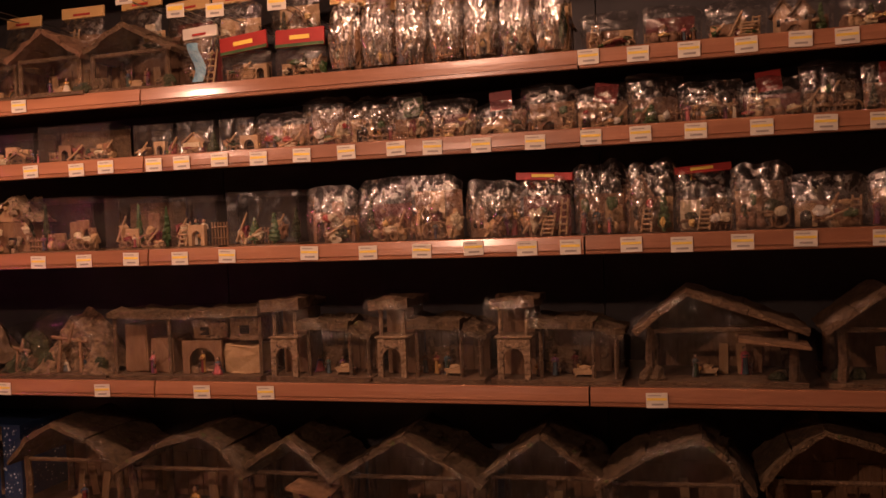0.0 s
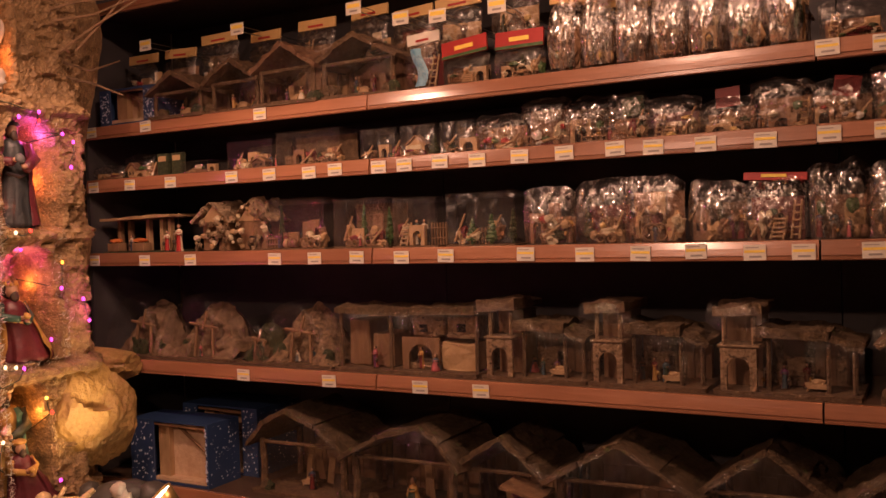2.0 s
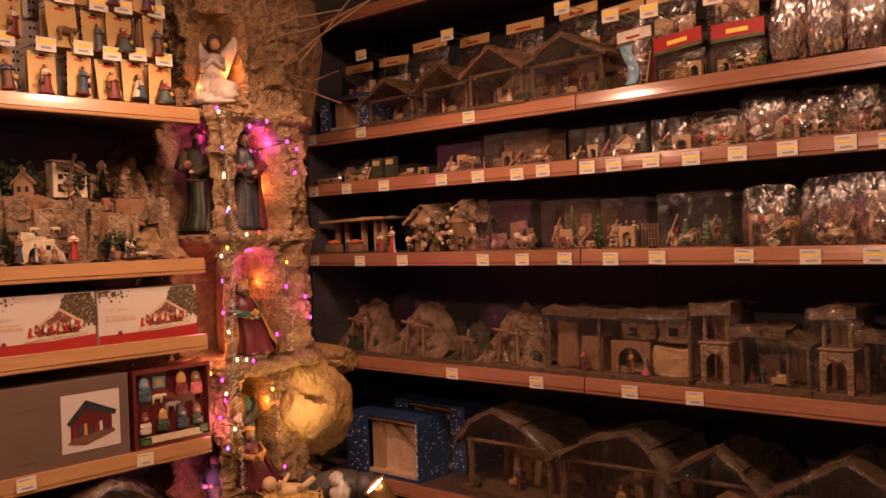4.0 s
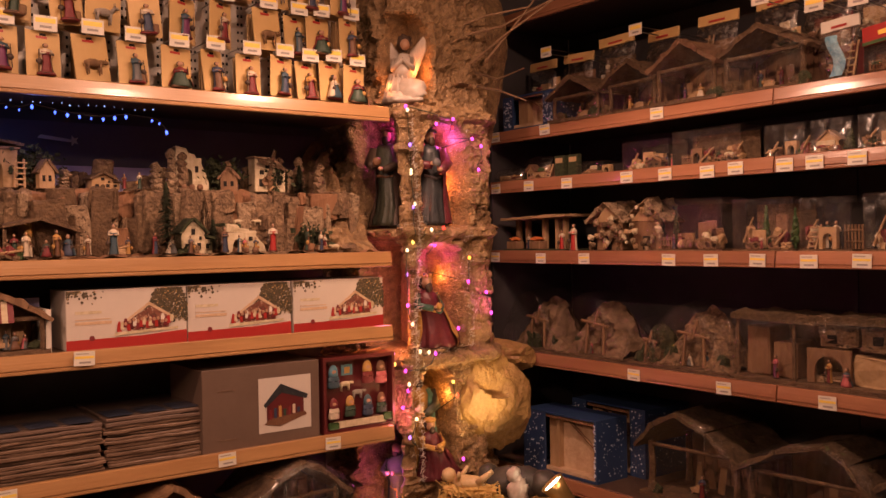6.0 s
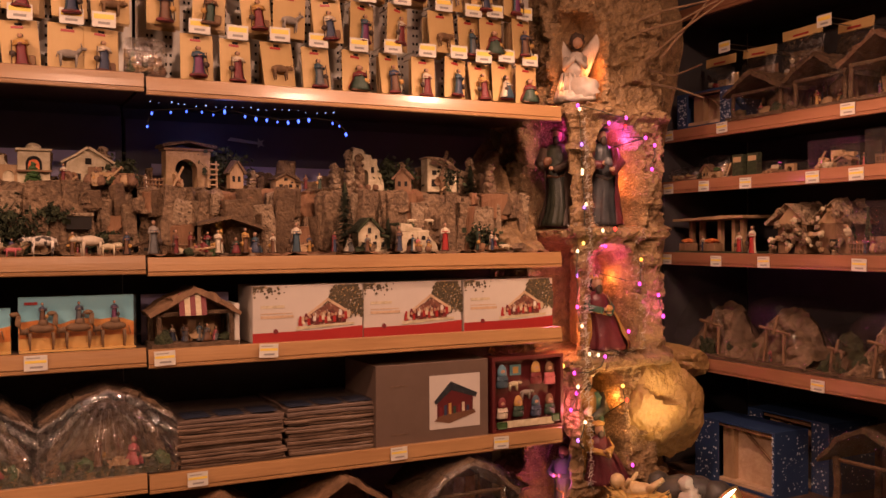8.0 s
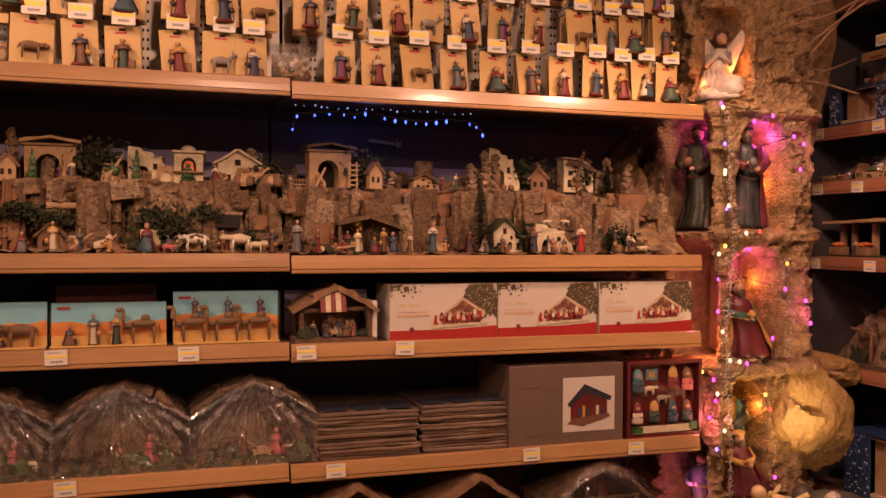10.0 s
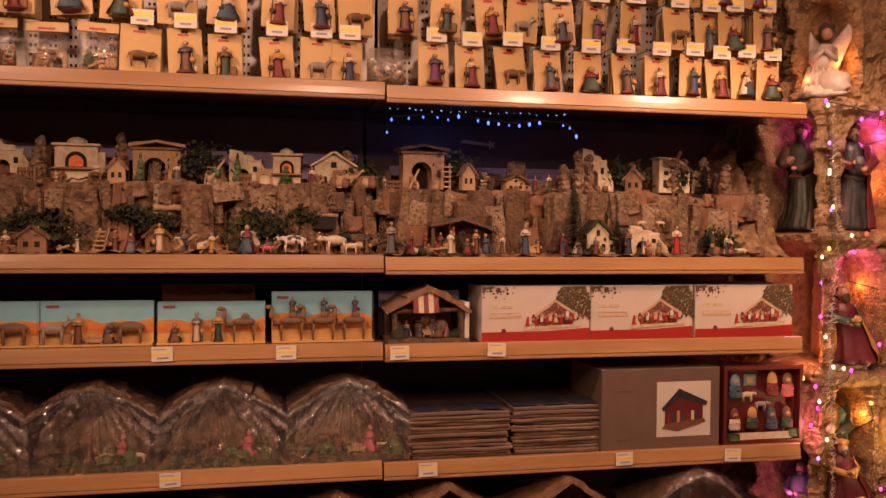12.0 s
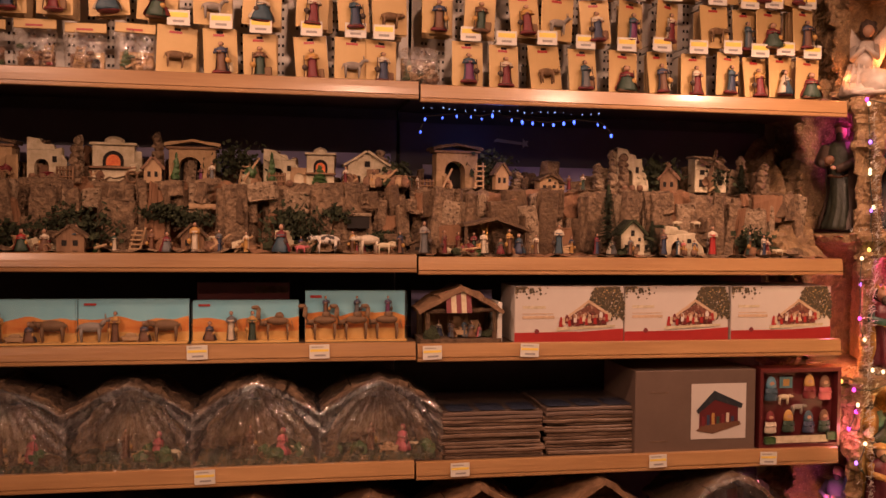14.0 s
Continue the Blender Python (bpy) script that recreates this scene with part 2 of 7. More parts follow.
SKIN = mat("painted_skin", (0.36, 0.20, 0.12), (0.42, 0.24, 0.15), 0.5, 0, 50)
HAIR = mat("dark_hair", (0.05, 0.03, 0.02), None, 0.6)
PLASTER_WHITE = mat("white_plaster_figure", (0.42, 0.36, 0.30), (0.54, 0.47, 0.40), 0.5, 0, 30, 0.2)
HIDE = mat("brown_hide", (0.13, 0.07, 0.032), (0.21, 0.12, 0.055), 0.7, 0, 40, 0.2)
HIDE_GREY = mat("grey_hide", (0.22, 0.19, 0.16), (0.30, 0.26, 0.22), 0.7, 0, 40, 0.2)
COW = mat("pied_hide", (0.60, 0.54, 0.45), (0.66, 0.6, 0.5), 0.6, 0, 20, speck=(0.05, 0.04, 0.035), speck_scale=75, speck_at=0.50)


# ---- mesh tools ----
def part(name, bm, material, parent=None, label="", smooth=False):
    me = bpy.data.meshes.new(name)
    bm.to_mesh(me)
    bm.free()
    for m in (material if isinstance(material, (list, tuple)) else [material]):
        me.materials.append(m)
    if smooth:
        me.shade_smooth()
    ob = new(name, me)
    if parent:
        ob.parent = parent
    if label:
        ob["label"] = label
    return ob


def thing(name, m, label, category, group="", kind=""):
    ob = new(name)
    ob.empty_display_size = 0.02
    ob.matrix_basis = m
    return tagged(ob, label, category, group, kind)


def R(s, d, z, turn=0):
    """A pose on the long wall that faces -y: s along it, d behind the shelf fronts."""
    return pose(s, d, z, 0, 0, turn)


def L(s, d, z, turn=0):
    """A pose on the side wall that faces +x."""
    return pose(-d, s, z, 0, 0, 90 + turn)


def box(bm, x0, x1, y0, y1, z0, z1, bevel=0.0, turn=None, mi=0):
    r = bmesh.ops.create_cube(bm, size=1)
    vs = r["verts"]
    for v in vs:
        v.co = Vector(((x0 + x1) / 2 + v.co.x * (x1 - x0), (y0 + y1) / 2 + v.co.y * (y1 - y0), (z0 + z1) / 2 + v.co.z * (z1 - z0)))
    fs = list({f for v in vs for f in v.link_faces})
    if bevel:
        es = list({e for v in vs for e in v.link_edges})
        rr = bmesh.ops.bevel(bm, geom=es, offset=bevel, segments=1, affect="EDGES")
        vs = list({v for f in rr["faces"] for v in f.verts} | {v for v in vs if v.is_valid})
        fs = list({f for v in vs for f in v.link_faces})
    if turn is not None:
        bmesh.ops.transform(bm, matrix=turn, verts=vs)
    for f in fs:
        f.material_index = mi
    return vs


def cube(x0, x1, y0, y1, z0, z1, bevel=0.0, turn=None):
    bm = bmesh.new()
    box(bm, x0, x1, y0, y1, z0, z1, bevel, turn)
    return bm


def poly(bm, pts, y0, y1, mi=0):
    """A flat outline in x and z, given thickness from y0 to y1."""
    a = [bm.verts.new((x, y0, z)) for x, z in pts]
    b = [bm.verts.new((x, y1, z)) for x, z in pts]
    fs = [bm.faces.new(a), bm.faces.new(b[::-1])]
    k = len(pts)
    for i in range(k):
        fs.append(bm.faces.new((a[i], b[i], b[(i + 1) % k], a[(i + 1) % k])))
    for f in fs:
        f.material_index = mi
    bmesh.ops.recalc_face_normals(bm, faces=fs)


def outline(pts, y0, y1):
    bm = bmesh.new()
    poly(bm, pts, y0, y1)
    return bm


def blob(bm, c, r, sub=2, rough=0.15, freq=9.0, mi=0):
    """A lumpy ball; r is a radius or three radii."""
    r = (r, r, r) if isinstance(r, (int, float)) else r
    vs = bmesh.ops.create_icosphere(bm, subdivisions=sub, radius=1)["verts"]
    for v in vs:
        n = v.co.normalized()
        k = 1 + rough * noise.noise(Vector((n.x * r[0], n.y * r[1], n.z * r[2])) * freq / max(r) * 0.25 + Vector(c) * 13)
        v.co = Vector((c[0] + n.x * r[0] * k, c[1] + n.y * r[1] * k, c[2] + n.z * r[2] * k))
    for v in vs:
        for f in v.link_faces:
            f.material_index = mi
    return vs


def tube(bm, pts, r0, r1=None, seg=6, mi=0):
    """A round stick along points, tapering from r0 to r1."""
    r1 = r0 if r1 is None else r1
    rings = []
    for i, p in enumerate(pts):
        p = Vector(p)
        q = Vector(pts[min(i + 1, len(pts) - 1)]) - Vector(pts[max(i - 1, 0)])
        u = q.cross(Vector((0.3, 0.2, 1))).normalized() if abs(q.normalized().z) < 0.9 else q.cross(Vector((1, 0, 0))).normalized()
        w = q.cross(u).normalized()
        r = r0 + (r1 - r0) * i / max(1, len(pts) - 1)
        rings.append([bm.verts.new(p + r * (math.cos(a) * u + math.sin(a) * w)) for a in (2 * math.pi * k / seg for k in range(seg))])
    fs = []
    for a, b in zip(rings, rings[1:]):
        for k in range(seg):
            fs.append(bm.faces.new((a[k], a[(k + 1) % seg], b[(k + 1) % seg], b[k])))
    fs += [bm.faces.new(rings[0][::-1]), bm.faces.new(rings[-1])]
    for f in fs:
        f.material_index = mi
    bmesh.ops.recalc_face_normals(bm, faces=fs)


def lathe(bm, prof, c=(0, 0, 0), seg=14, flat=0.8, folds=0.0, mis=None):
    """Radius and height pairs turned round z, flattened in y; folds pleats the lower part."""
    rings = []
    top = prof[-1][1]
    for r, z in prof:
        ring = []
        for k in range(seg):
            a = 2 * math.pi * k / seg
            q = r * (1 + folds * (1 - z / top) * math.sin(a * 5 + z * 9))
            ring.append(bm.verts.new((c[0] + q * math.cos(a), c[1] + flat * q * math.sin(a), c[2] + z)))
        rings.append(ring)
    fs = []
    for i, (a, b) in enumerate(zip(rings, rings[1:])):
        for k in range(seg):
            f = bm.faces.new((a[k], a[(k + 1) % seg], b[(k + 1) % seg], b[k]))
            f.material_index = mis[i] if mis else 0
            f.smooth = True
            fs.append(f)
    fs += [bm.faces.new(rings[0][::-1]), bm.faces.new(rings[-1])]
    fs[-1].material_index = mis[-1] if mis else 0


def rough_up(bm, amount, freq, seed=0.0):
    for v in bm.verts:
        v.co += noise.noise_vector(v.co * freq + Vector((seed, seed * 2, 0))) * amount


def sheet(w, h, nx, nz, f):
    """A grid over w by h, bent by f(u, v), which returns a point."""
    bm = bmesh.new()
    g = [[bm.verts.new(f(i / nx, j / nz)) for i in range(nx + 1)] for j in range(nz + 1)]
    for j in range(nz):
        for i in range(nx):
            fc = bm.faces.new((g[j][i], g[j][i + 1], g[j + 1][i + 1], g[j + 1][i]))
            fc.smooth = True
    return bm


def slab(bm, a, b, y0, y1, t, nx=8, ny=6, amp=0.006, seed=0.0, mi=0):
    """A rough roof or board from a to b (x, z), between y0 and y1, t thick."""
    (xa, za), (xb, zb) = a, b
    n = Vector((-(zb - za), 0, xb - xa)).normalized()
    if n.z < 0:
        n = -n
    top, bot = [], []
    for j in range(ny + 1):
        rt, rb = [], []
        for i in range(nx + 1):
            u, v = i / nx, j / ny
            p = Vector((xa + (xb - xa) * u, y0 + (y1 - y0) * v, za + (zb - za) * u))
            d = noise.noise_vector(p * 28 + Vector((seed, 0, seed)))
            q = p + Vector((d.x, d.y, 0)) * amp + n * (t + d.z * amp * 1.5)
            rt.append(bm.verts.new(q))
            rb.append(bm.verts.new(p + Vector((d.x, d.y, 0)) * amp))
        top.append(rt)
        bot.append(rb)
    fs = []
    for j in range(ny):
        for i in range(nx):
            fs.append(bm.faces.new((top[j][i], top[j][i + 1], top[j + 1][i + 1], top[j + 1][i])))
            fs.append(bm.faces.new((bot[j][i], bot[j + 1][i], bot[j + 1][i + 1], bot[j][i + 1])))
    for i in range(nx):
        fs.append(bm.faces.new((bot[0][i], bot[0][i + 1], top[0][i + 1], top[0][i])))
        fs.append(bm.faces.new((top[ny][i], top[ny][i + 1], bot[ny][i + 1], bot[ny][i])))
    for j in range(ny):
        fs.append(bm.faces.new((top[j][0], top[j + 1][0], bot[j + 1][0], bot[j][0])))
        fs.append(bm.faces.new((bot[j][nx], bot[j + 1][nx], top[j + 1][nx], top[j][nx])))
    for f in fs:
        f.material_index = mi
    bmesh.ops.recalc_face_normals(bm, faces=fs)


# ---- room ----
def wall(name, *dims):
    return tagged(part(name, cube(*dims), PLASTER), "assumed plain plaster wall, pale to bounce fill light", "wall", kind="structure")


# Unseen shell added round the shelves; its pale faces bounce fill light.
tagged(part("floor", cube(-0.7, 5.2, -5.2, 0.7, -0.1, 0), FLOORM), "assumed tiled floor below the shelves, unseen", "floor", kind="structure")
tagged(part("ceiling", cube(-0.7, 5.2, -5.2, 0.7, 2.95, 3.05), PLASTER), "assumed plain ceiling, unseen, pale to bounce fill light", "ceiling", kind="structure")
wall("wall_north", -0.7, 5.2, 0.56, 0.7, 0, 2.95)
wall("wall_west", -0.7, -0.56, -5.2, 0.56, 0, 2.95)
wall("wall_east", 5.06, 5.2, -5.06, 0.56, 0, 2.95)
wall("wall_south", -0.56, 5.2, -5.2, -5.06, 0, 2.95)


# ---- shelving ----
DEPTH = 0.45


def shelf(m, width, wood, label, group, h=0.048, deep=DEPTH):
    """One bay's shelf: a dark deck and a wooden front rail with a grooved lower lip."""
    t = thing("shelf", m, label, "shelf", group)
    prof = [(0.02, h), (0.009, h), (0.0055, h - 0.002), (0.0025, h * .62), (0.0, 0.0125), (0.003, 0.0115), (0.003, 0.0085), (0.0, 0.0075), (0.0, 0.002), (0.002, 0), (0.016, 0)]
    bm = bmesh.new()
    a = [bm.verts.new((0.0015, y, z)) for y, z in prof]
    b = [bm.verts.new((width - 0.0015, y, z)) for y, z in prof]
    k = len(prof)
    for i in range(k):
        bm.faces.new((a[i], a[(i + 1) % k], b[(i + 1) % k], b[i]))
    bm.faces.new(a[::-1]), bm.faces.new(b)
    bmesh.ops.recalc_face_normals(bm, faces=bm.faces)
    part("front_rail", bm, wood, t)
    part("deck", cube(0, width, 0.0165, deep, h - 0.022, h - 0.002), DECK, t)
    return t


R_Z = dict(top=2.372, a=1.930, b=1.737, c=1.468, d=1.086, e=0.655)
R_BAYS = [(-0.345, 1.258), (0.915, 1.249), (2.166, 1.249), (3.417, 1.249)]
for key, z in R_Z.items():
    for s, w in R_BAYS:
        shelf(R(s, -0.03 if key == "e" else 0, z), w, RED_PINE, "dark metal shelf with a reddish pine front rail", "shelves of the long wall")
L_Z = dict(top=2.45, a=1.940, b=1.480, c=1.245, d=0.925, e=0.600)
L_BAYS = [(-0.69 - 1.26, 1.26, 0.0), (-3.203, 1.25, 0.006), (-4.455, 1.25, 0.006)]
for key, z in L_Z.items():
    for s, w, up in L_BAYS:
        shelf(L(s, -0.004 if up else 0, z + up), w, PINE, "dark metal shelf with a honey pine front rail", "shelves of the side wall")


def back_panel(m, width, material, label):
    t = thing("back_panel", m, label, "panel", kind="structure")
    part("panel", cube(0, width, 0, 0.02, 0, 2.9), material, t)
    return t


for s, w in R_BAYS:
    back_panel(R(s + 0.001, DEPTH + 0.002, 0), w - 0.002, BACK, "dark back panel of the shelving")
for s, w, up in L_BAYS:
    back_panel(L(s + 0.001, DEPTH + 0.002, 0), w - 0.002, BACK, "dark back panel of the shelving")


t = thing("end_panel", R(-0.365, 0.02, 0), "dark end panel of the long wall's shelving", "panel", kind="structure")
part("panel", cube(0, 0.016, 0, 0.43, 0, 2.9), BACK, t)


# ---- price tags ----
def price_tag(m, w=0.052, h=0.037):
    t = thing("price_tag", m, "white paper price tag with a yellow band", "price tag", "price tags")
    part("card", cube(-w / 2, w / 2, -0.0015, 0, -h / 2, h / 2), WHITE, t)
    part("yellow_band", cube(-w * 0.46, w * 0.46, -0.0021, -0.0016, h * 0.0, h * 0.17), YELLOW, t)
    part("print_bar", cube(-w * 0.25, w * 0.3, -0.0021, -0.0016, -h * 0.33, -h * 0.2), INK, t)
    part("print_bar", cube(-w * 0.4, w * 0.2, -0.0021, -0.0016, h * 0.3, h * 0.36), INK, t)
    return t


rng = random.Random(7)
TAG = price_tag(R(0.50, -0.0015, 1.955))
for z, row in ((1.957, "-.30 -.02 2.19 2.31 2.43 2.56 2.68 2.78 2.92 3.06 3.2 3.33"),
               (1.758, "-.30 -.11 .09 .37 .53 .69 .79 .95 1.04 1.16 1.28 1.41 1.54 1.68 1.78 1.91 2.05 2.19 2.31 2.44 2.59 2.73 2.85 3.0 3.14 3.28"),
               (1.490, "-.31 -.05 .17 .54 .70 .86 1.02 1.17 1.42 1.59 1.74 1.88 2.02 2.13 2.28 2.40 2.54 2.68 2.85 3.0 3.15 3.3"),
               (1.108, "-.30 .39 .74 1.07 1.27 2.33 3.05")):
    for s in row.split():
        copy_thing(TAG, R(float(s), -0.0015, z + rng.uniform(-0.003, 0.003)) @ pose(0, 0, 0, 0, rng.uniform(-2, 2), 0))
for z, row in ((1.272, "-3.05 -2.52 -2.21 -1.91 -1.64"), (0.953, "-3.1 -2.50 -1.83 -1.26 -.92")):
    for s in row.split():
        copy_thing(TAG, L(float(s), -0.006, z + rng.uniform(-0.003, 0.003) + (0.008 if float(s) < -1.95 else 0)) @ pose(0, 0, 0, 0, rng.uniform(-2, 2), 0))


# ---- figures and animals ----
FIGS = {}


def figure_data(h, robe, mantle, stance="stand", hood=False, fine=False, crown=False):
    """A robed figure in one mesh: pleated robe, open cloak, folded arms, head with hair, beard or crown."""
    key = (round(h, 3), robe.name, mantle.name, stance, hood, fine, crown)
    if key in FIGS:
        return FIGS[key]
    bm = bmesh.new()
    if stance == "kneel":
        prof = [(.26, 0), (.28, .05), (.25, .18), (.19, .34), (.155, .48), (.16, .60), (.14, .66), (.07, .71), (.05, .735)]
        hz, hr = .83, .095
    else:
        prof = [(.125, 0), (.128, .03), (.105, .14), (.095, .3), (.09, .46), (.10, .58), (.118, .69), (.112, .75), (.075, .79), (.038, .815)]
        hz, hr = .895, .062
    seg = 30 if fine else 14
    ph = len(robe.name) * 1.7 + h * 40
    rings = []
    for r, z in prof:
        ring = []
        for k in range(seg):
            a = 2 * math.pi * k / seg
            low = max(0, 1 - z / .7)
            q = r * (1 + .13 * low * math.sin(a * 6 + ph + z * 3) + .10 * low * math.sin(a * 11 + ph * 2 + z * 2) + .10 * noise.noise(Vector((a * 2, z * 6, ph))))
            ring.append(bm.verts.new((q * h * math.cos(a), .78 * q * h * math.sin(a) - .02 * h * math.sin(z * 5), z * h)))
        rings.append(ring)
    for i, (a, b) in enumerate(zip(rings, rings[1:])):
        for k in range(seg):
            f = bm.faces.new((a[k], a[(k + 1) % seg], b[(k + 1) % seg], b[k]))
            f.material_index = 0 if i < len(prof) * .55 or fine else 1
    bm.faces.new(rings[0][::-1])
    cl = [[], []]
    n = seg
    for j in range(8):
        q = j / 7
        z = (.03 + q * (prof[-2][1] - .03))
        base = np.interp(z, [p[1] for p in prof], [p[0] for p in prof])
        row = []
        for k in range(n + 1):
            a = math.radians(-28 + 236 * k / n)
            rr = (base * 1.13 + .02 * (1 - q)) * (1 + .09 * (1 - q) * math.sin(a * 9 + ph))
            row.append(bm.verts.new((rr * h * math.cos(a), .8 * rr * h * math.sin(a), z * h)))
        cl[0].append(row)
    for a, b in zip(cl[0], cl[0][1:]):
        for k in range(n):
            bm.faces.new((a[k], a[k + 1], b[k + 1], b[k])).material_index = 1
    sh = prof[-3][1] * h
    w = prof[-3][0]
    for sx in (-1, 1):
        tube(bm, [(sx * w * .95 * h, 0, sh), (sx * (w + .035) * h, -.03 * h, sh - .13 * h), (sx * .05 * h, -(w + .05) * h, sh - .12 * h)], .042 * h, .03 * h, 10 if fine else 6, 1 if not fine else 0)
        blob(bm, (sx * .03 * h, -(w + .06) * h, sh - .11 * h), .024 * h, 2 if fine else 1, 0, mi=2)
    if not fine:
        sd = 1 if len(mantle.name) % 2 else -1
        blob(bm, (sd * .17 * h, -.06 * h, .36 * h), (.07 * h, .07 * h, .1 * h), 2, .4, 14, mi=3 if len(robe.name) % 2 else 4)
        tube(bm, [(sd * .2 * h, -.1 * h, 0), (sd * .17 * h, -.08 * h, .75 * h)], .012 * h, .012 * h, 5, 3)
        blob(bm, (0, 0, .02 * h), (.2 * h, .16 * h, .03 * h), 1, .4, mi=3)
    c = (0, -.012 * h, hz * h)
    s3 = 3 if fine else 2
    blob(bm, c, (hr * .86 * h, hr * .95 * h, hr * 1.12 * h), s3, .04, mi=2)
    blob(bm, (0, hr * .35 * h, (hz + hr * .22) * h), (hr * 1.08 * h, hr * .98 * h, hr * 1.1 * h), s3, .12, 20, mi=1 if hood else 3)
    if fine and not hood:
        blob(bm, (0, -hr * .75 * h, (hz - hr * .75) * h), (hr * .55 * h, hr * .4 * h, hr * .75 * h), s3, .2, 20, mi=3)
    if fine:
        tube(bm, [(-prof[4][0] * .9 * h, -.05 * h, .42 * h), (0, -prof[4][0] * 1.0 * h, .40 * h), (prof[4][0] * .95 * h, -.04 * h, .44 * h)], .012 * h, .012 * h, 6, 4)
        tube(bm, [(.02 * h, -prof[4][0] * 1.02 * h, .40 * h), (.035 * h, -prof[2][0] * 1.0 * h, .2 * h)], .012 * h, .008 * h, 6, 4)
    if crown:
        for k in range(9):
            a = k * 2 * math.pi / 9
            p = Vector((math.cos(a) * hr * .95 * h, math.sin(a) * hr * .95 * h, (hz + hr * .7) * h))
            tube(bm, [p, p + Vector((p.x * .1, p.y * .1, hr * .55 * h))], hr * .26 * h, hr * .08 * h, 5, 4)
    if fine:
        for v in bm.verts:
            q = v.co / h
            v.co += (noise.noise_vector(q * 4.5 + Vector((ph, 0, 0))) * .035 + noise.noise_vector(q * 12 + Vector((0, ph, 0))) * .010) * h * (1 if q.z < hz - .12 else .25)
    me = bpy.data.meshes.new("figure")
    bm.to_mesh(me)
    bm.free()
    for m in (robe, mantle, SKIN, HAIR, OCHRER):
        me.materials.append(m)
    me.shade_smooth()
    FIGS[key] = me
    return me


def figurine(h, robe, mantle, parent=None, m=None, stance="stand", name="figurine", hood=False, fine=False, crown=False):
    ob = new(name, figure_data(h, robe, mantle, stance, hood, fine, crown))
    ob.parent = parent
    ob.matrix_basis = m if m is not None else Matrix()
    return ob


BEASTS = {}


def beast(h, hide, parent=None, m=None, kind="cow", name="animal_figure"):
    """A small four-legged animal that looks along +x; h is the height of its back."""
    key = (round(h, 3), hide.name, kind)
    if key not in BEASTS:
        bm = bmesh.new()
        slim = kind == "camel"
        blob(bm, (0, 0, (.86 if slim else .75) * h), ((.5 if slim else .62) * h, .2 * h if slim else .24 * h, .19 * h if slim else .27 * h), 2, .12)
        for x in (-.42, .42):
            for y in (-.12, .12):
                tube(bm, [(x * h, y * h, .7 * h), (x * h * 1.05, y * h, .35 * h), (x * h, y * h, 0)], (.075 if slim else .09) * h, .04 * h, 6)
        if kind == "camel":
            blob(bm, (-.06 * h, 0, 1.06 * h), (.2 * h, .14 * h, .2 * h), 2, .1)
            tube(bm, [(.48 * h, 0, .78 * h), (.74 * h, 0, .74 * h), (.86 * h, 0, 1.05 * h), (.84 * h, 0, 1.42 * h)], .15 * h, .09 * h, 8)
            blob(bm, (.98 * h, 0, 1.46 * h), (.2 * h, .09 * h, .1 * h), 2, .1)
        elif kind == "donkey":
            tube(bm, [(.5 * h, 0, .85 * h), (.75 * h, 0, 1.15 * h)], .15 * h, .1 * h, 7)
            blob(bm, (.86 * h, 0, 1.13 * h), (.2 * h, .1 * h, .11 * h), 2, .1)
            for y in (-.06, .06):
                tube(bm, [(.75 * h, y * h, 1.2 * h), (.7 * h, y * 1.6 * h, 1.45 * h)], .04 * h, .015 * h, 5)
        else:
            tube(bm, [(.5 * h, 0, .8 * h), (.78 * h, 0, .85 * h)], .17 * h, .12 * h, 7)
            blob(bm, (.88 * h, 0, .8 * h), (.2 * h, .13 * h, .14 * h), 2, .1)
            for y in (-1, 1):
                tube(bm, [(.8 * h, y * .1 * h, .92 * h), (.82 * h, y * .2 * h, 1.02 * h)], .03 * h, .012 * h, 5)
        tube(bm, [(-.6 * h, 0, .85 * h), (-.68 * h, 0, .5 * h)], .03 * h, .02 * h, 5)
        me = bpy.data.meshes.new("animal")
        bm.to_mesh(me)
        bm.free()
        me.materials.append(hide)
        me.shade_smooth()
        BEASTS[key] = me
    ob = new(name, BEASTS[key])
    ob.parent = parent
    ob.matrix_basis = m if m is not None else Matrix()
    return ob


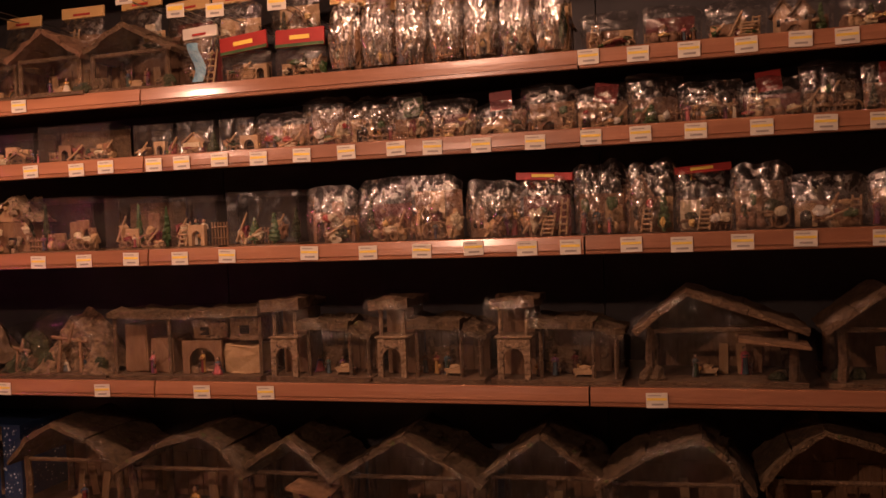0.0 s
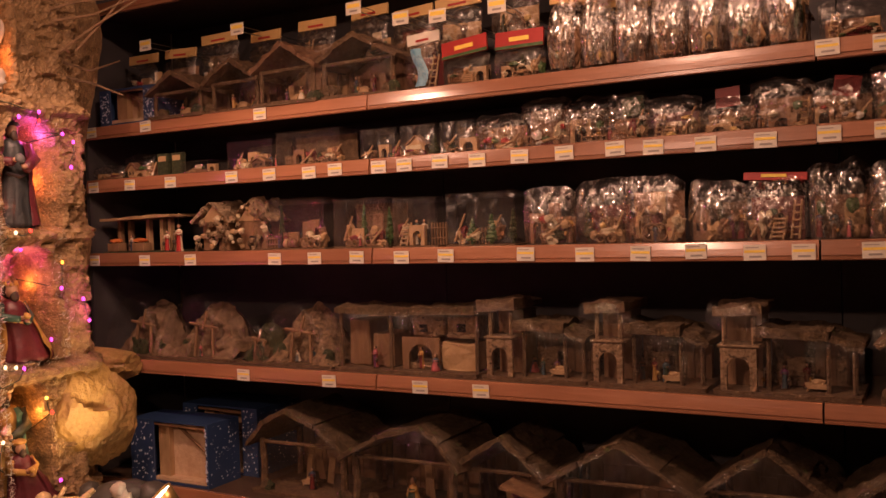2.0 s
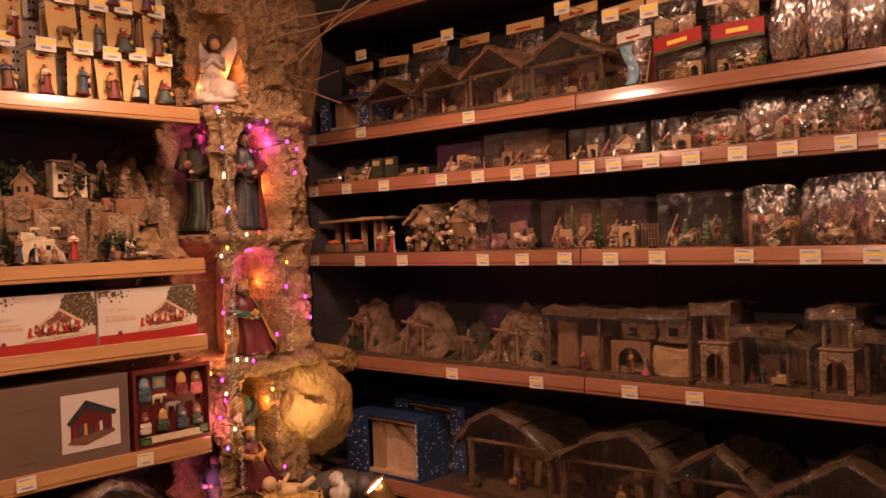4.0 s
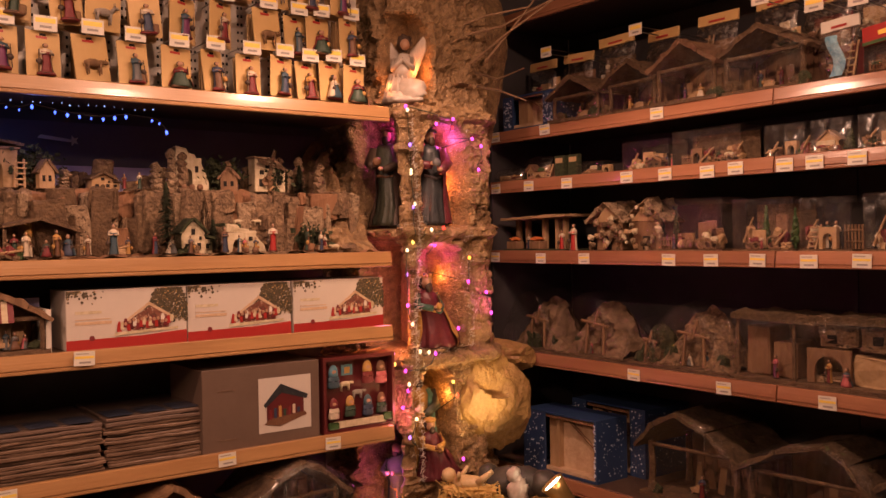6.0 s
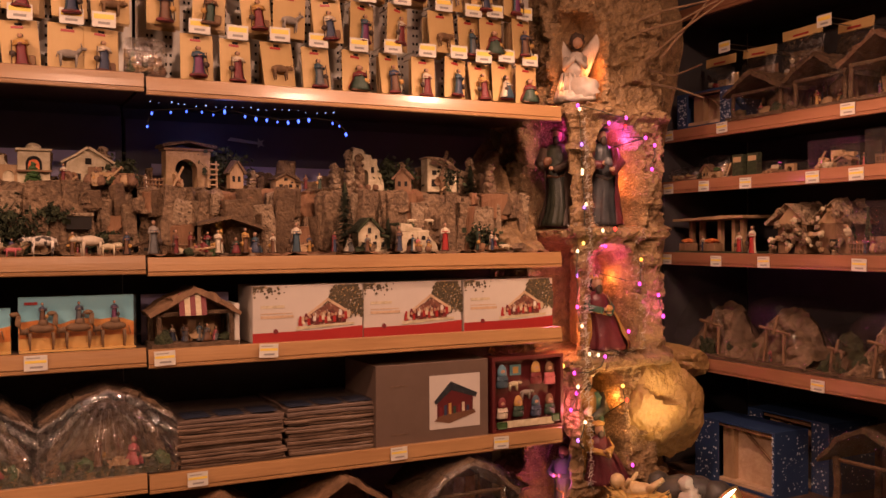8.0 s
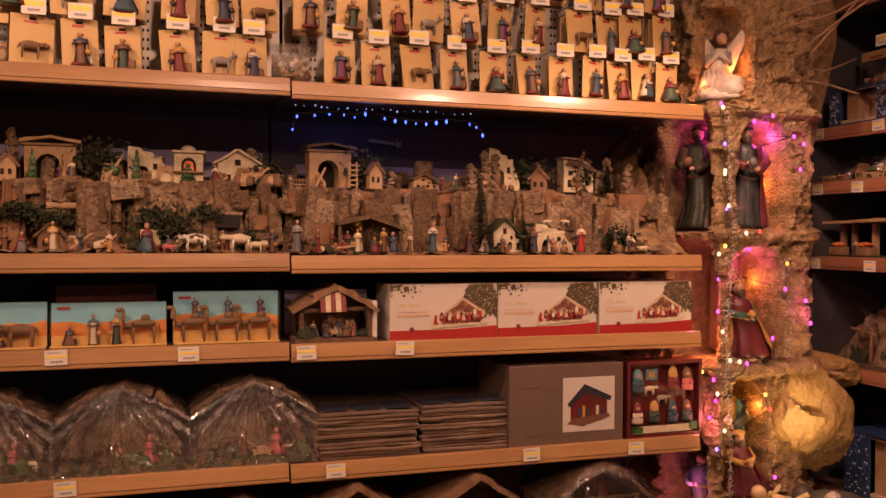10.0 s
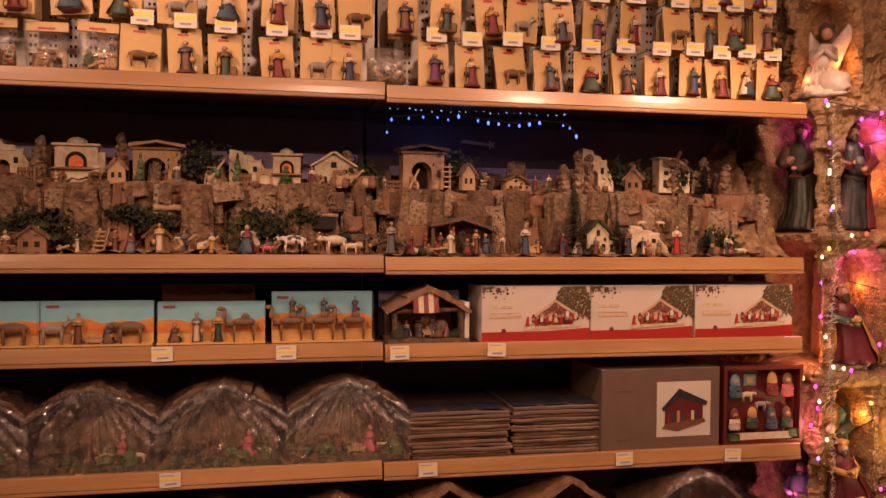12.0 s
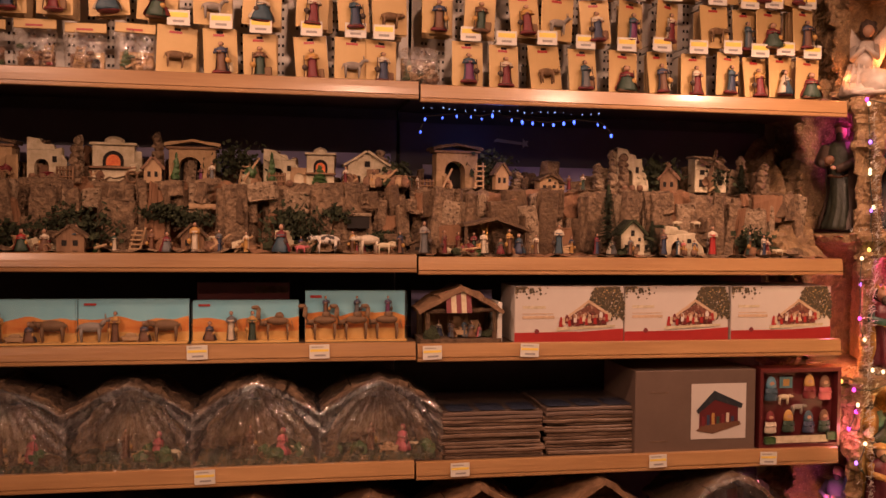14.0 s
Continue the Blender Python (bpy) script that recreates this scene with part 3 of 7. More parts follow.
# ---- wrapped stables ----
def wrap(parent, w, d, tops, seed, material=FILM, lift=0.004, nx=26, nz=20, amp=0.006, gather=None):
    """A film tent over a thing w wide and d deep; tops gives its height across u from 0 to 1. gather: where along u the film
    is drawn together at the ridge, so that folds fan out from there."""
    def f(u, v):
        z = tops(u) + lift
        x = (u - 0.5) * (w + 0.012)
        if v < 0.6:
            p = Vector((x * (1 + 0.03 * (1 - v)), -d / 2 - lift - 0.02 * math.sin(v / 0.6 * 2.6), z * v / 0.6))
        else:
            q = (v - 0.6) / 0.4
            p = Vector((x, -d / 2 + d * q, z + 0.01 * math.sin(q * 3.1)))
        k = noise.noise(Vector((u * 9 + seed, v * 3.1, seed))) + 0.6 * noise.noise(Vector((u * 24, v * 14 + seed, 1)))
        n = Vector((0, -1, 0)) if v < 0.55 else Vector((0, -0.4, 0.9))
        p += n * (amp * k if 0.02 < v < 0.98 else 0)
        if gather is not None and 0.01 < v < 0.6:
            peak = tops(gather) * 1.04
            fan = math.atan2(p.x - (gather - 0.5) * w, max(0.004, peak - p.z))
            reach = min(1.0, math.hypot(p.x - (gather - 0.5) * w, peak - p.z) / 0.09)
            p.y += 0.0052 * reach * (math.sin(fan * 34 + 3 * noise.noise(Vector((fan * 3, seed, v)))) + noise.noise(Vector((fan * 19, seed, v * 1.5))))
        return p
    ob = part("plastic_wrap", sheet(w, 1, nx, nz, f), material, parent, "crinkled clear plastic wrap")
    ob.visible_shadow = False
    return ob


def folk(parent, w, d, z, r, n=4, h=0.075):
    for i in range(n):
        a, b = r.sample(ROBES, 2)
        figurine(h * r.choice((0.8, 1, 1.05)), a, b, parent, pose((i + 0.5 - n / 2) * w / n * 0.75 + r.uniform(-.01, .01), -d * r.uniform(0.05, 0.3), z, 0, 0, r.uniform(-40, 40)),
                 r.choice(("stand", "kneel", "stand")))


def manger(parent, x, y, z, k=1.0):
    bm = bmesh.new()
    poly(bm, [(-.03 * k, .018 * k), (.03 * k, .018 * k), (.022 * k, .006 * k), (-.022 * k, .006 * k)], -.012 * k, .012 * k)
    for sx in (-1, 1):
        tube(bm, [(sx * .024 * k, -.01 * k, 0), (sx * .012 * k, .01 * k, .02 * k)], .003 * k)
        tube(bm, [(sx * .024 * k, .01 * k, 0), (sx * .012 * k, -.01 * k, .02 * k)], .003 * k)
    blob(bm, (0, 0, .022 * k), (.02 * k, .01 * k, .008 * k), 1, .2)
    ob = part("manger", bm, STALL_LIGHT, parent)
    ob.location = (x, y, z)
    return ob


def gable_stable(m, w, h, d, seed, label, group, film=None, style="gable", roof=THATCH, wood=STALL, people=4):
    """A rustic nativity stable: base, posts, back wall, rough roof, small folk, and its wrap."""
    r = random.Random(seed)
    t = thing("nativity_stable", m, label, "nativity stable", group)
    bm = bmesh.new()
    slab(bm, (-w / 2, 0.0), (w / 2, 0.0), -d / 2, d / 2, 0.012, 10, 6, 0.003, seed)
    part("base", bm, BARK, t)
    eave = h * 0.58
    apex = 0 if style == "gable" else w * r.uniform(-.2, .2)
    bm = bmesh.new()
    wb = w * 0.46
    poly(bm, [(-wb, .012), (wb, .012), (wb, eave), (apex, h * 0.95), (-wb, eave)], d / 2 - .012, d / 2 - .004)
    part("back_wall", bm, wood, t)
    for i in range(7):
        x = -wb + (i + .5) * 2 * wb / 7
        part("plank", cube(x - wb / 7.4, x + wb / 7.4, d / 2 - .017, d / 2 - .0125, .012, eave * r.uniform(.9, 1.0)), wood, t)
    for sx in (-1, 1):
        for y in (-d * .4, d * .3):
            bm = bmesh.new()
            x = sx * w * .42
            tube(bm, [(x, y, .01), (x + r.uniform(-.006, .006), y, eave * .5), (x, y, eave + .01)], .008 * w / .25, .007 * w / .25, 7)
            part("post", bm, BARK, t)
    bm = bmesh.new()
    tube(bm, [(-w * .44, -d * .4, eave), (w * .44, -d * .4, eave + .004)], .007, .006, 7)
    part("beam", bm, BARK, t)
    for sx in (-1, 1):
        bm = bmesh.new()
        mid = (apex + (sx * w * .5 - apex) * .5, h * .82 if style == "hump" else (h * .97 + eave * .95) / 2)
        slab(bm, (apex - sx * .005, h * .97), mid, -d * .56, d * .5, .014, 7, 7, .007, seed + sx)
        slab(bm, mid, (sx * w * .51, eave * .93), -d * .56, d * .5, .013, 7, 7, .007, seed + sx * 3)
        part("roof", bm, roof, t)
    if style == "lean":
        bm = bmesh.new()
        slab(bm, (w * .1, h * .5), (w * .5, h * .42), -d * .7, -d * .3, .008, 6, 4, .004, seed)
        part("porch_roof", bm, wood, t)
    for k in range(3):
        x = r.uniform(-.25, .25) * w
        bm = bmesh.new()
        box(bm, -.012, .012, -.002, .002, 0, eave * r.uniform(.4, .8), .001)
        ob = part("plank", bm, r.choice((wood, STALL_LIGHT)), t)
        ob.matrix_basis = pose(x, d * r.uniform(-.1, .25), .012, 0, r.uniform(-8, 8), r.uniform(-20, 20))
    manger(t, w * r.uniform(-.1, .1), -d * .15, .014, 1.0)
    folk(t, w * .75, d, .013, r, people, h * .32)
    for k in range(4):
        bm = bmesh.new()
        blob(bm, (r.choice((-1, 1)) * w * r.uniform(.3, .46), -d * r.uniform(.2, .45), .018), (.02, .015, .014 + .012 * r.random()), 2, .6)
        part("moss_clump", bm, r.choice((MOSS, THATCH)), t)
    if film:
        wrap(t, w * 1.02, d * 1.12, lambda u: h * 1.0 - (h * .38) * abs(u - .5 - apex / w) * 2 * (1 if style != "hump" else abs(u - .5) * 2), seed, film)
    return t


def arch_pts(w, h, n=8):
    return [(-w / 2, 0), (w / 2, 0)] + [(w / 2 * math.cos(a), h - w / 2 + w / 2 * math.sin(a)) for a in (math.pi * k / n for k in range(n + 1))]


def arch_wall(w, h, y0, y1, aw, ah, cx=0.0):
    """A wall w by h with an arched doorway through it."""
    bm = bmesh.new()
    n = 8
    arc = [(cx + aw / 2 * math.cos(a), ah - aw / 2 + aw / 2 * math.sin(a)) for a in (math.pi * k / n for k in range(n + 1))]
    pts = [(-w / 2, 0), (-w / 2, h), (w / 2, h), (w / 2, 0), (cx + aw / 2, 0)] + arc + [(cx - aw / 2, 0)]
    poly(bm, pts, y0, y1)
    bmesh.ops.triangulate(bm, faces=[f for f in bm.faces if len(f.verts) > 4])
    return bm


def tower_stable(m, w, h, d, seed, film=FILM_CLOSE):
    """A stable with a tall arched tower at one end and a lower barn beside it."""
    r = random.Random(seed)
    t = thing("tower_stable", m, "wrapped wooden nativity house with arched tower and barn", "nativity stable", "wrapped tower stables")
    bm = bmesh.new()
    slab(bm, (-w / 2, 0), (w / 2, 0), -d / 2, d / 2, .012, 10, 5, .003, seed)
    part("base", bm, BARK, t)
    tw, x0 = w * .28, -w * .46
    ob = part("arch", arch_wall(tw * .92, h * .46, -.006, .006, tw * .58, h * .36), STUCCO, t, "pale arched doorway")
    ob.location = (x0 + tw / 2, -d * .46, .012)
    part("tower_core", cube(x0 + .004, x0 + tw - .004, -d * .1, d * .3, .012, h * .86), STALL, t)
    part("tower_floor", cube(x0 - .004, x0 + tw + .004, -d * .49, d * .32, h * .47 + .012, h * .5 + .012, .002), STUCCO, t)
    for sx in (0, 1):
        bm = bmesh.new()
        x = x0 + .012 + sx * (tw - .024)
        tube(bm, [(x, -d * .42, h * .5), (x, -d * .42, h * .86)], .006, .006, 6)
        part("post", bm, STUCCO, t)
    bm = bmesh.new()
    slab(bm, (x0 - .014, h * .86), (x0 + tw + .014, h * .89), -d * .53, -d * .03, .026, 9, 7, .010, seed)
    slab(bm, (x0 - .012, h * .9), (x0 + tw + .012, h * .9), -d * .1, d * .36, .02, 6, 5, .006, seed)
    part("tower_roof", bm, BARK, t)
    xb = x0 + tw
    part("barn_wall", cube(xb + .008, w * .44, d * .2, d * .26, .012, h * .62), STALL, t)
    for k in range(8):
        x = xb + .012 + k * (w * .44 - xb - .01) / 8
        ob = part("plank", cube(x, x + (w * .42 - xb) / 9, d * .18, d * .198, .012, h * r.uniform(.55, .62)), STALL if k % 3 else STUCCO, t)
    part("barn_door", cube(xb + .025, xb + .025 + w * .2, d * .02, d * .035, .012, h * .36), STUCCO, t)
    for x in (xb + .02, w * .28, w * .45):
        bm = bmesh.new()
        tube(bm, [(x, -d * .35, .01), (x, -d * .35, h * .6)], .006, .006, 6)
        part("post", bm, BARK, t)
    bm = bmesh.new()
    slab(bm, (xb, h * .64), (w * .3, h * .62), -d * .5, d * .3, .026, 10, 8, .010, seed + 2)
    slab(bm, (w * .29, h * .62), (w * .5, h * .5), -d * .5, d * .3, .022, 8, 8, .010, seed + 4)
    part("barn_roof", bm, THATCH, t)
    folk(t, w * .5, d, .013, r, 3, h * .27)
    manger(t, w * .2, -d * .25, .014)
    wrap(t, w, d * 1.1, lambda u: h if u < .33 else h * (.98 - .34 * min(1, (u - .33) * 3.2)) if u < .8 else h * (.66 - .3 * (u - .8)), seed, film)
    return t


def flat_house(m, w, h, d, seed, film=FILM_CLOSE):
    r = random.Random(seed)
    t = thing("village_stable", m, "wrapped flat-roofed wooden nativity house with rooms", "nativity stable", "wrapped stables")
    bm = bmesh.new()
    slab(bm, (-w / 2, 0), (w / 2, 0), -d / 2, d / 2, .012, 10, 5, .003, seed)
    part("base", bm, BARK, t)
    part("back_wall", cube(-w * .46, w * .46, d * .2, d * .28, .012, h * .9), STALL, t)
    bm = bmesh.new()
    slab(bm, (-w * .5, h * .93), (w * .05, h * .9), -d * .5, d * .3, .02, 12, 8, .011, seed)
    slab(bm, (w * .02, h * .92), (w * .5, h * .95), -d * .5, d * .3, .02, 12, 8, .011, seed + 3)
    part("roof", bm, THATCH, t)
    for x0, x1, z0, z1, mm in ((-.45, -.3, 0, .8, STALL), (-.27, -.12, 0, .6, STALL), (.02, .24, .52, .88, STUCCO), (.26, .46, .5, .9, STUCCO), (.22, .46, 0, .48, OCHRE), (-.02, .2, 0, .16, STUCCO)):
        bm = cube(w * x0, w * x1, -d * .3, d * .15, .012 + h * z0, h * z1, .004)
        bmesh.ops.subdivide_edges(bm, edges=bm.edges[:], cuts=3)
        rough_up(bm, .007, 38, seed + x0)
        part("wall_block", bm, mm, t)
    # Black plates on the blocks stand for the shade in windows.
    for x, z in ((.1, .7), (.36, .72)):
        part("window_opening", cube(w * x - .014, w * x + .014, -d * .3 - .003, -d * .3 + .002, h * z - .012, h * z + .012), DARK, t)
    ob = part("arch", arch_wall(w * .26, h * .5, -.004, .004, w * .17, h * .4), STALL, t)
    ob.location = (w * .09, -d * .34, .012)
    for x in (-.47, -.1, .49):
        bm = bmesh.new()
        tube(bm, [(w * x, -d * .42, .01), (w * x, -d * .42, h * .93)], .006, .006, 6)
        part("post", bm, BARK, t)
    folk(t, w * .8, d * 1.5, .013, r, 4, h * .35)
    wrap(t, w, d * 1.1, lambda u: h * (.97 + .05 * u), seed, film)
    return t


def grotto(m, w, h, d, seed, film=FILM_CLOSE, tint=THATCH):
    """A rocky hill with a cave, small folk and trees, under film."""
    r = random.Random(seed)
    t = thing("grotto_hill", m, "wrapped brown rocky nativity grotto with small figures", "nativity grotto", "wrapped grottoes")
    pk = r.uniform(.4, .6)

    def f(u, v):
        x = (u - .5) * w
        hh = h * max(.12, 1 - (abs(u - pk) * 1.95) ** 2.6) * (.92 + .16 * noise.noise(Vector((u * 5, seed, 0))))
        cave = max(0, 1 - ((u - pk) / .22) ** 2) * max(0, 1 - (v / .7) ** 2)
        p = Vector((x, -d * .45 + d * .5 * v ** 1.4 + cave * d * .35, hh * v))
        return p + noise.noise_vector(p * 30) * .012 + Vector((0, -.03 * abs(noise.noise(p * 17 + Vector((seed, 0, 0)))), .02 * abs(noise.noise(p * 21))))
    part("hill", sheet(w, h, 44, 30, f), tint, t)

    def g(u, v):
        hh = h * max(.12, 1 - (abs(u - pk) * 1.95) ** 2.6) * (.92 + .16 * noise.noise(Vector((u * 5, seed, 0))))
        p = Vector(((u - .5) * w, d * .05 + d * .45 * v, hh * (1 - v)))
        return p + noise.noise_vector(p * 30) * (.01 if v > 0 else .0)
    part("hill_back", sheet(w, h, 20, 6, g), tint, t)
    bm = bmesh.new()
    slab(bm, (-w / 2, 0), (w / 2, 0), -d / 2, d / 2, .008, 8, 5, .003, seed)
    part("base", bm, BARK, t)
    for k, (x0, z0, x1, z1) in enumerate(((-.16, .05, -.13, .62), (.13, .05, .11, .58), (-.22, .6, .2, .52), (-.02, .5, .03, .8))):
        bm = bmesh.new()
        tube(bm, [((pk - .5 + x0) * w, -d * .36, h * z0), ((pk - .5 + x1) * w, -d * .33, h * z1)], .006, .005, 6)
        part("pole", bm, STALL, t)
    folk(t, w * .5, d * 1.3, .01, r, 2, h * .26)
    for k in range(3):
        bm = bmesh.new()
        blob(bm, (r.uniform(-.4, .4) * w, -d * .35, .03), (.02, .015, .03), 2, .7)
        part("bush", bm, r.choice((MOSS, MOSS, THATCH)), t)
    wrap(t, w, d * 1.05, lambda u: h * max(.25, 1.04 - (abs(u - pk) * 1.85) ** 2.6), seed, film)
    return t


G4 = R_Z["d"] + 0.046
grotto(R(-.15, .17, G4), .27, .215, .24, 3, tint=TAN_PAPER)
grotto(R(.13, .17, G4), .30, .215, .24, 5, tint=TAN_PAPER)
grotto(R(.37, .16, G4), .14, .14, .18, 6, tint=MOSS)
grotto(R(.57, .17, G4), .29, .20, .24, 9, tint=CLIFF)
flat_house(R(.985, .16, G4), .50, .195, .24, 11)
for k, s in enumerate((1.41, 1.73, 2.075)):
    tower_stable(R(s, .15, G4), .315 if k < 2 else .34, .228, .22, 21 + k)
for k, s in enumerate((2.485, 2.93, 3.39, 3.85)):
    gable_stable(R(s, .17, G4), .40, .235, .26, 31 + k, "large wrapped wooden nativity stable with bark roof", "wrapped large stables", FILM_THIN, "lean", BARK, STALL, 2)

# lower shelf of the long wall: big stables in film, one starry box
G5 = R_Z["e"] + 0.046
for k, (s, w, h, st) in enumerate(((.56, .40, .29, "hump"), (.97, .42, .285, "hump"), (1.29, .30, .27, "lean"), (1.66, .42, .29, "gable"), (2.03, .34, .30, "gable"), (2.36, .37, .31, "hump"), (2.80, .44, .33, "hump"), (3.28, .42, .33, "gable"), (3.76, .42, .33, "hump"))):
    gable_stable(R(s, .16 if k % 2 else .19, G5), w, h, .28, 51 + k, "large film-wrapped stable with mossy thatched roof", "wrapped stables of the lower shelf", FILM_THIN if k not in (6,) else None, st, THATCH, STALL, 1)


def starry_box(m, w, h, d, el=.2, er=.2):
    """A dark blue starry carton, open in front, with a small brick-printed stable inside."""
    t = thing("starry_gift_box", m, "dark blue starry carton with open front showing a stable", "gift box", "starry boxes")
    el, er = w * el, w * er
    mid, iw = (el - er) / 2, (w - el - er) / 2
    part("carton", cube(-w / 2, w / 2, 0, d, 0, .008), BLUE_STAR, t)
    for n2, dims in (("top_panel", (-w / 2, w / 2, 0, d, h - .006, h)), ("back_panel", (-w / 2, w / 2, d - .005, d, .008, h - .006)), ("side_panel", (-w / 2, -w / 2 + .005, 0, d - .005, .008, h - .006)), ("side_panel", (w / 2 - .005, w / 2, 0, d - .005, .008, h - .006)),
                     ("front_panel", (-w / 2 + .005, -w / 2 + el, 0, .005, .008, h - .006)), ("front_panel", (w / 2 - er, w / 2 - .005, 0, .005, .008, h - .006))):
        part(n2, cube(*dims), BLUE_STAR, t)
    r = random.Random(int(w * 1000))
    bm = bmesh.new()
    for k in range(130):
        q = r.choice((.0015, .0025, .004))
        x = r.uniform(-w / 2 + .006, -w / 2 + el - .005) if k % 2 else r.uniform(min(w / 2 - er, w / 2 - .012), w / 2 - .006)
        z = r.uniform(.012, h - .01)
        poly(bm, [(x - q, z), (x, z - q), (x + q, z), (x, z + q)], -.0012, -.0002)
    for k in range(70):
        y, z, q = r.uniform(.01, d - .01), r.uniform(.012, h - .01), r.choice((.0015, .0025, .004))
        bm.faces.new([bm.verts.new((w / 2 + .0006, y + a * q, z + b * q)) for a, b in ((-1, 0), (0, -1), (1, 0), (0, 1))])
    tagged(part("star_print", bm, STAR, t), kind="stuff")
    part("stable_back", cube(mid - iw + .002, mid + iw - .002, d * .3, d * .32, .012, h * .93), STONE_PRINT, t)
    part("stable_floor", cube(mid - iw - .005, mid + iw - .002, .006, d * .3, .009, .02), STONE_PRINT, t)
    part("stable_side", cube(mid - iw, mid - iw + .05, d * .16, d * .29, .02, h * .93), STALL_LIGHT, t)
    bm = bmesh.new()
    slab(bm, (mid - iw, h * .92), (mid + iw - .004, h * .90), .006, d * .08, .008, 6, 4, .003, 1)
    part("stable_roof", bm, STALL, t)
    # A round bar slants down to the right inside the box.
    bm = bmesh.new()
    tube(bm, [(mid - iw * .3, .04, h * .88), (mid + iw * .9, .04, h * .45)], .006, .005, 6)
    part("stable_beam", bm, STALL, t)
    return t


starry_box(R(.029, .0, G5) @ pose(0, 0, 0, 0, 0, 1.5), .366, .222, .16, .31, .03)
starry_box(R(.09, .19, G5) @ pose(0, 0, 0, 0, 0, 0), .36, .245, .24)
starry_box(R(-.135, .02, R_Z["a"] + .046), .28, .13, .2)


# ---- bags and clear boxes ----
def small_prop(parent, x, y, z, w, h, r):
    """Some small wooden scenery inside a pack."""
    kind = r.choice(("house", "mound", "mound", "fence", "tree", "folk", "arch", "cart", "pot", "mound", "ladder"))
    if kind == "house":
        bm = bmesh.new()
        poly(bm, [(-w / 2, 0), (w / 2, 0), (w / 2, h * .6), (0, h), (-w / 2, h * .6)], -.012, .012)
        ob = part("toy_house", bm, r.choice((STALL, STALL_LIGHT, OCHRE, STALL, BARK)), parent)
        ob.location = (x, y, z)
        bm = bmesh.new()
        for sx in (-1, 1):
            slab(bm, (0, h * 1.0), (sx * w * .6, h * .52), -.018, .018, .006, 4, 3, .002, x)
        ob = part("toy_roof", bm, r.choice((TILE, BARK, BARK, STALL)), parent)
        ob.location = (x, y, z)
        # Windows are black plates, their inner shade given as colour.
        for q in (-.22, .18):
            ob = part("toy_window", cube(-w * .09, w * .09, -.0135, -.0121, h * .25, h * .46), DARK, parent)
            ob.location = (x + q * w, y, z)
    elif kind == "mound":
        for i in range(3):
            bm = bmesh.new()
            blob(bm, (x + r.uniform(-.3, .3) * w, y + r.uniform(-.006, .01), z + h * r.uniform(.12, .4)), (w * r.uniform(.15, .32), .014, h * r.uniform(.14, .3)), 2, .9, 16)
            part("rock_lump", bm, r.choice((CLIFF_RED, OCHRE, STALL, CREAM, STALL_LIGHT, MOSS, GREEN_PRINT, WINE, OCHRE, TILE)), parent)
        bm = bmesh.new()
        tube(bm, [(x - w * .35, y - .012, z + h * r.uniform(0, .3)), (x + w * .35, y - .012, z + h * r.uniform(.3, .9))], .004, .003, 6)
        part("toy_beam", bm, STALL_LIGHT, parent)
    elif kind == "cart":
        part("cart_bed", cube(x - w * .35, x + w * .35, y - .012, y + .012, z + h * .22, z + h * .3, .002), STALL_LIGHT, parent)
        for q in (-.22, .22):
            bm = bmesh.new()
            pts = [(x + q * w + h * .16 * math.cos(a), y - .015, z + h * .17 + h * .16 * math.sin(a)) for a in (k * math.pi / 6 for k in range(13))]
            tube(bm, pts, .003, .003, 5)
            part("cart_wheel", bm, STALL, parent)
        bm = bmesh.new()
        blob(bm, (x, y, z + h * .4), (w * .28, .012, h * .15), 2, .6, 14)
        part("cart_load", bm, r.choice((WINE, OCHRE, MOSS, CREAM)), parent)
        part("toy_panel", cube(x - w * .4, x + w * .4, y + .018, y + .024, z, z + h * .9, .002), r.choice((OCHRE, STALL, TILE, BARK, CREAM)), parent)
    elif kind == "fence":
        for i in range(6):
            bm = bmesh.new()
            tube(bm, [(x - w / 2 + i * w / 5, y, z), (x - w / 2 + i * w / 5, y, z + h * .5)], .003)
            part("picket", bm, STALL, parent)
        for q in (.15, .38):
            bm = bmesh.new()
            tube(bm, [(x - w / 2, y - .003, z + h * q), (x + w / 2, y - .003, z + h * q)], .0025)
            part("fence_rail", bm, STALL, parent)
    elif kind == "tree":
        bm = bmesh.new()
        for i in range(5):
            blob(bm, (x, y, z + h * (.2 + .16 * i)), (w * .3 * (1 - i * .17), w * .25 * (1 - i * .17), h * .12), 2, .7, 20)
        tube(bm, [(x, y, z), (x, y, z + h * .3)], .005)
        part("toy_tree", bm, r.choice((MOSS, GREEN_PRINT)), parent)
    elif kind == "arch":
        ob = part("toy_arch", arch_wall(w * .9, h * .7, -.008, .008, w * .5, h * .5), r.choice((OCHRE, STALL, STALL_LIGHT)), parent)
        ob.location = (x, y, z)
        # Black slab gives the arch its inner shade by colour.
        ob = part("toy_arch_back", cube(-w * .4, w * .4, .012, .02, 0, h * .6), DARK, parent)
        ob.location = (x, y, z)
    elif kind == "ladder":
        bm = bmesh.new()
        for q in (-1, 1):
            tube(bm, [(x + q * w * .2, y - .01, z), (x + q * w * .16 + w * .15, y + .01, z + h * .9)], .003)
        for i in range(5):
            tube(bm, [(x - w * .2 + i * w * .03, y - .008, z + h * (.1 + .17 * i)), (x + w * .2 + i * w * .03, y - .008, z + h * (.1 + .17 * i))], .0025)
        part("toy_ladder", bm, STALL_LIGHT, parent)
    elif kind == "pot":
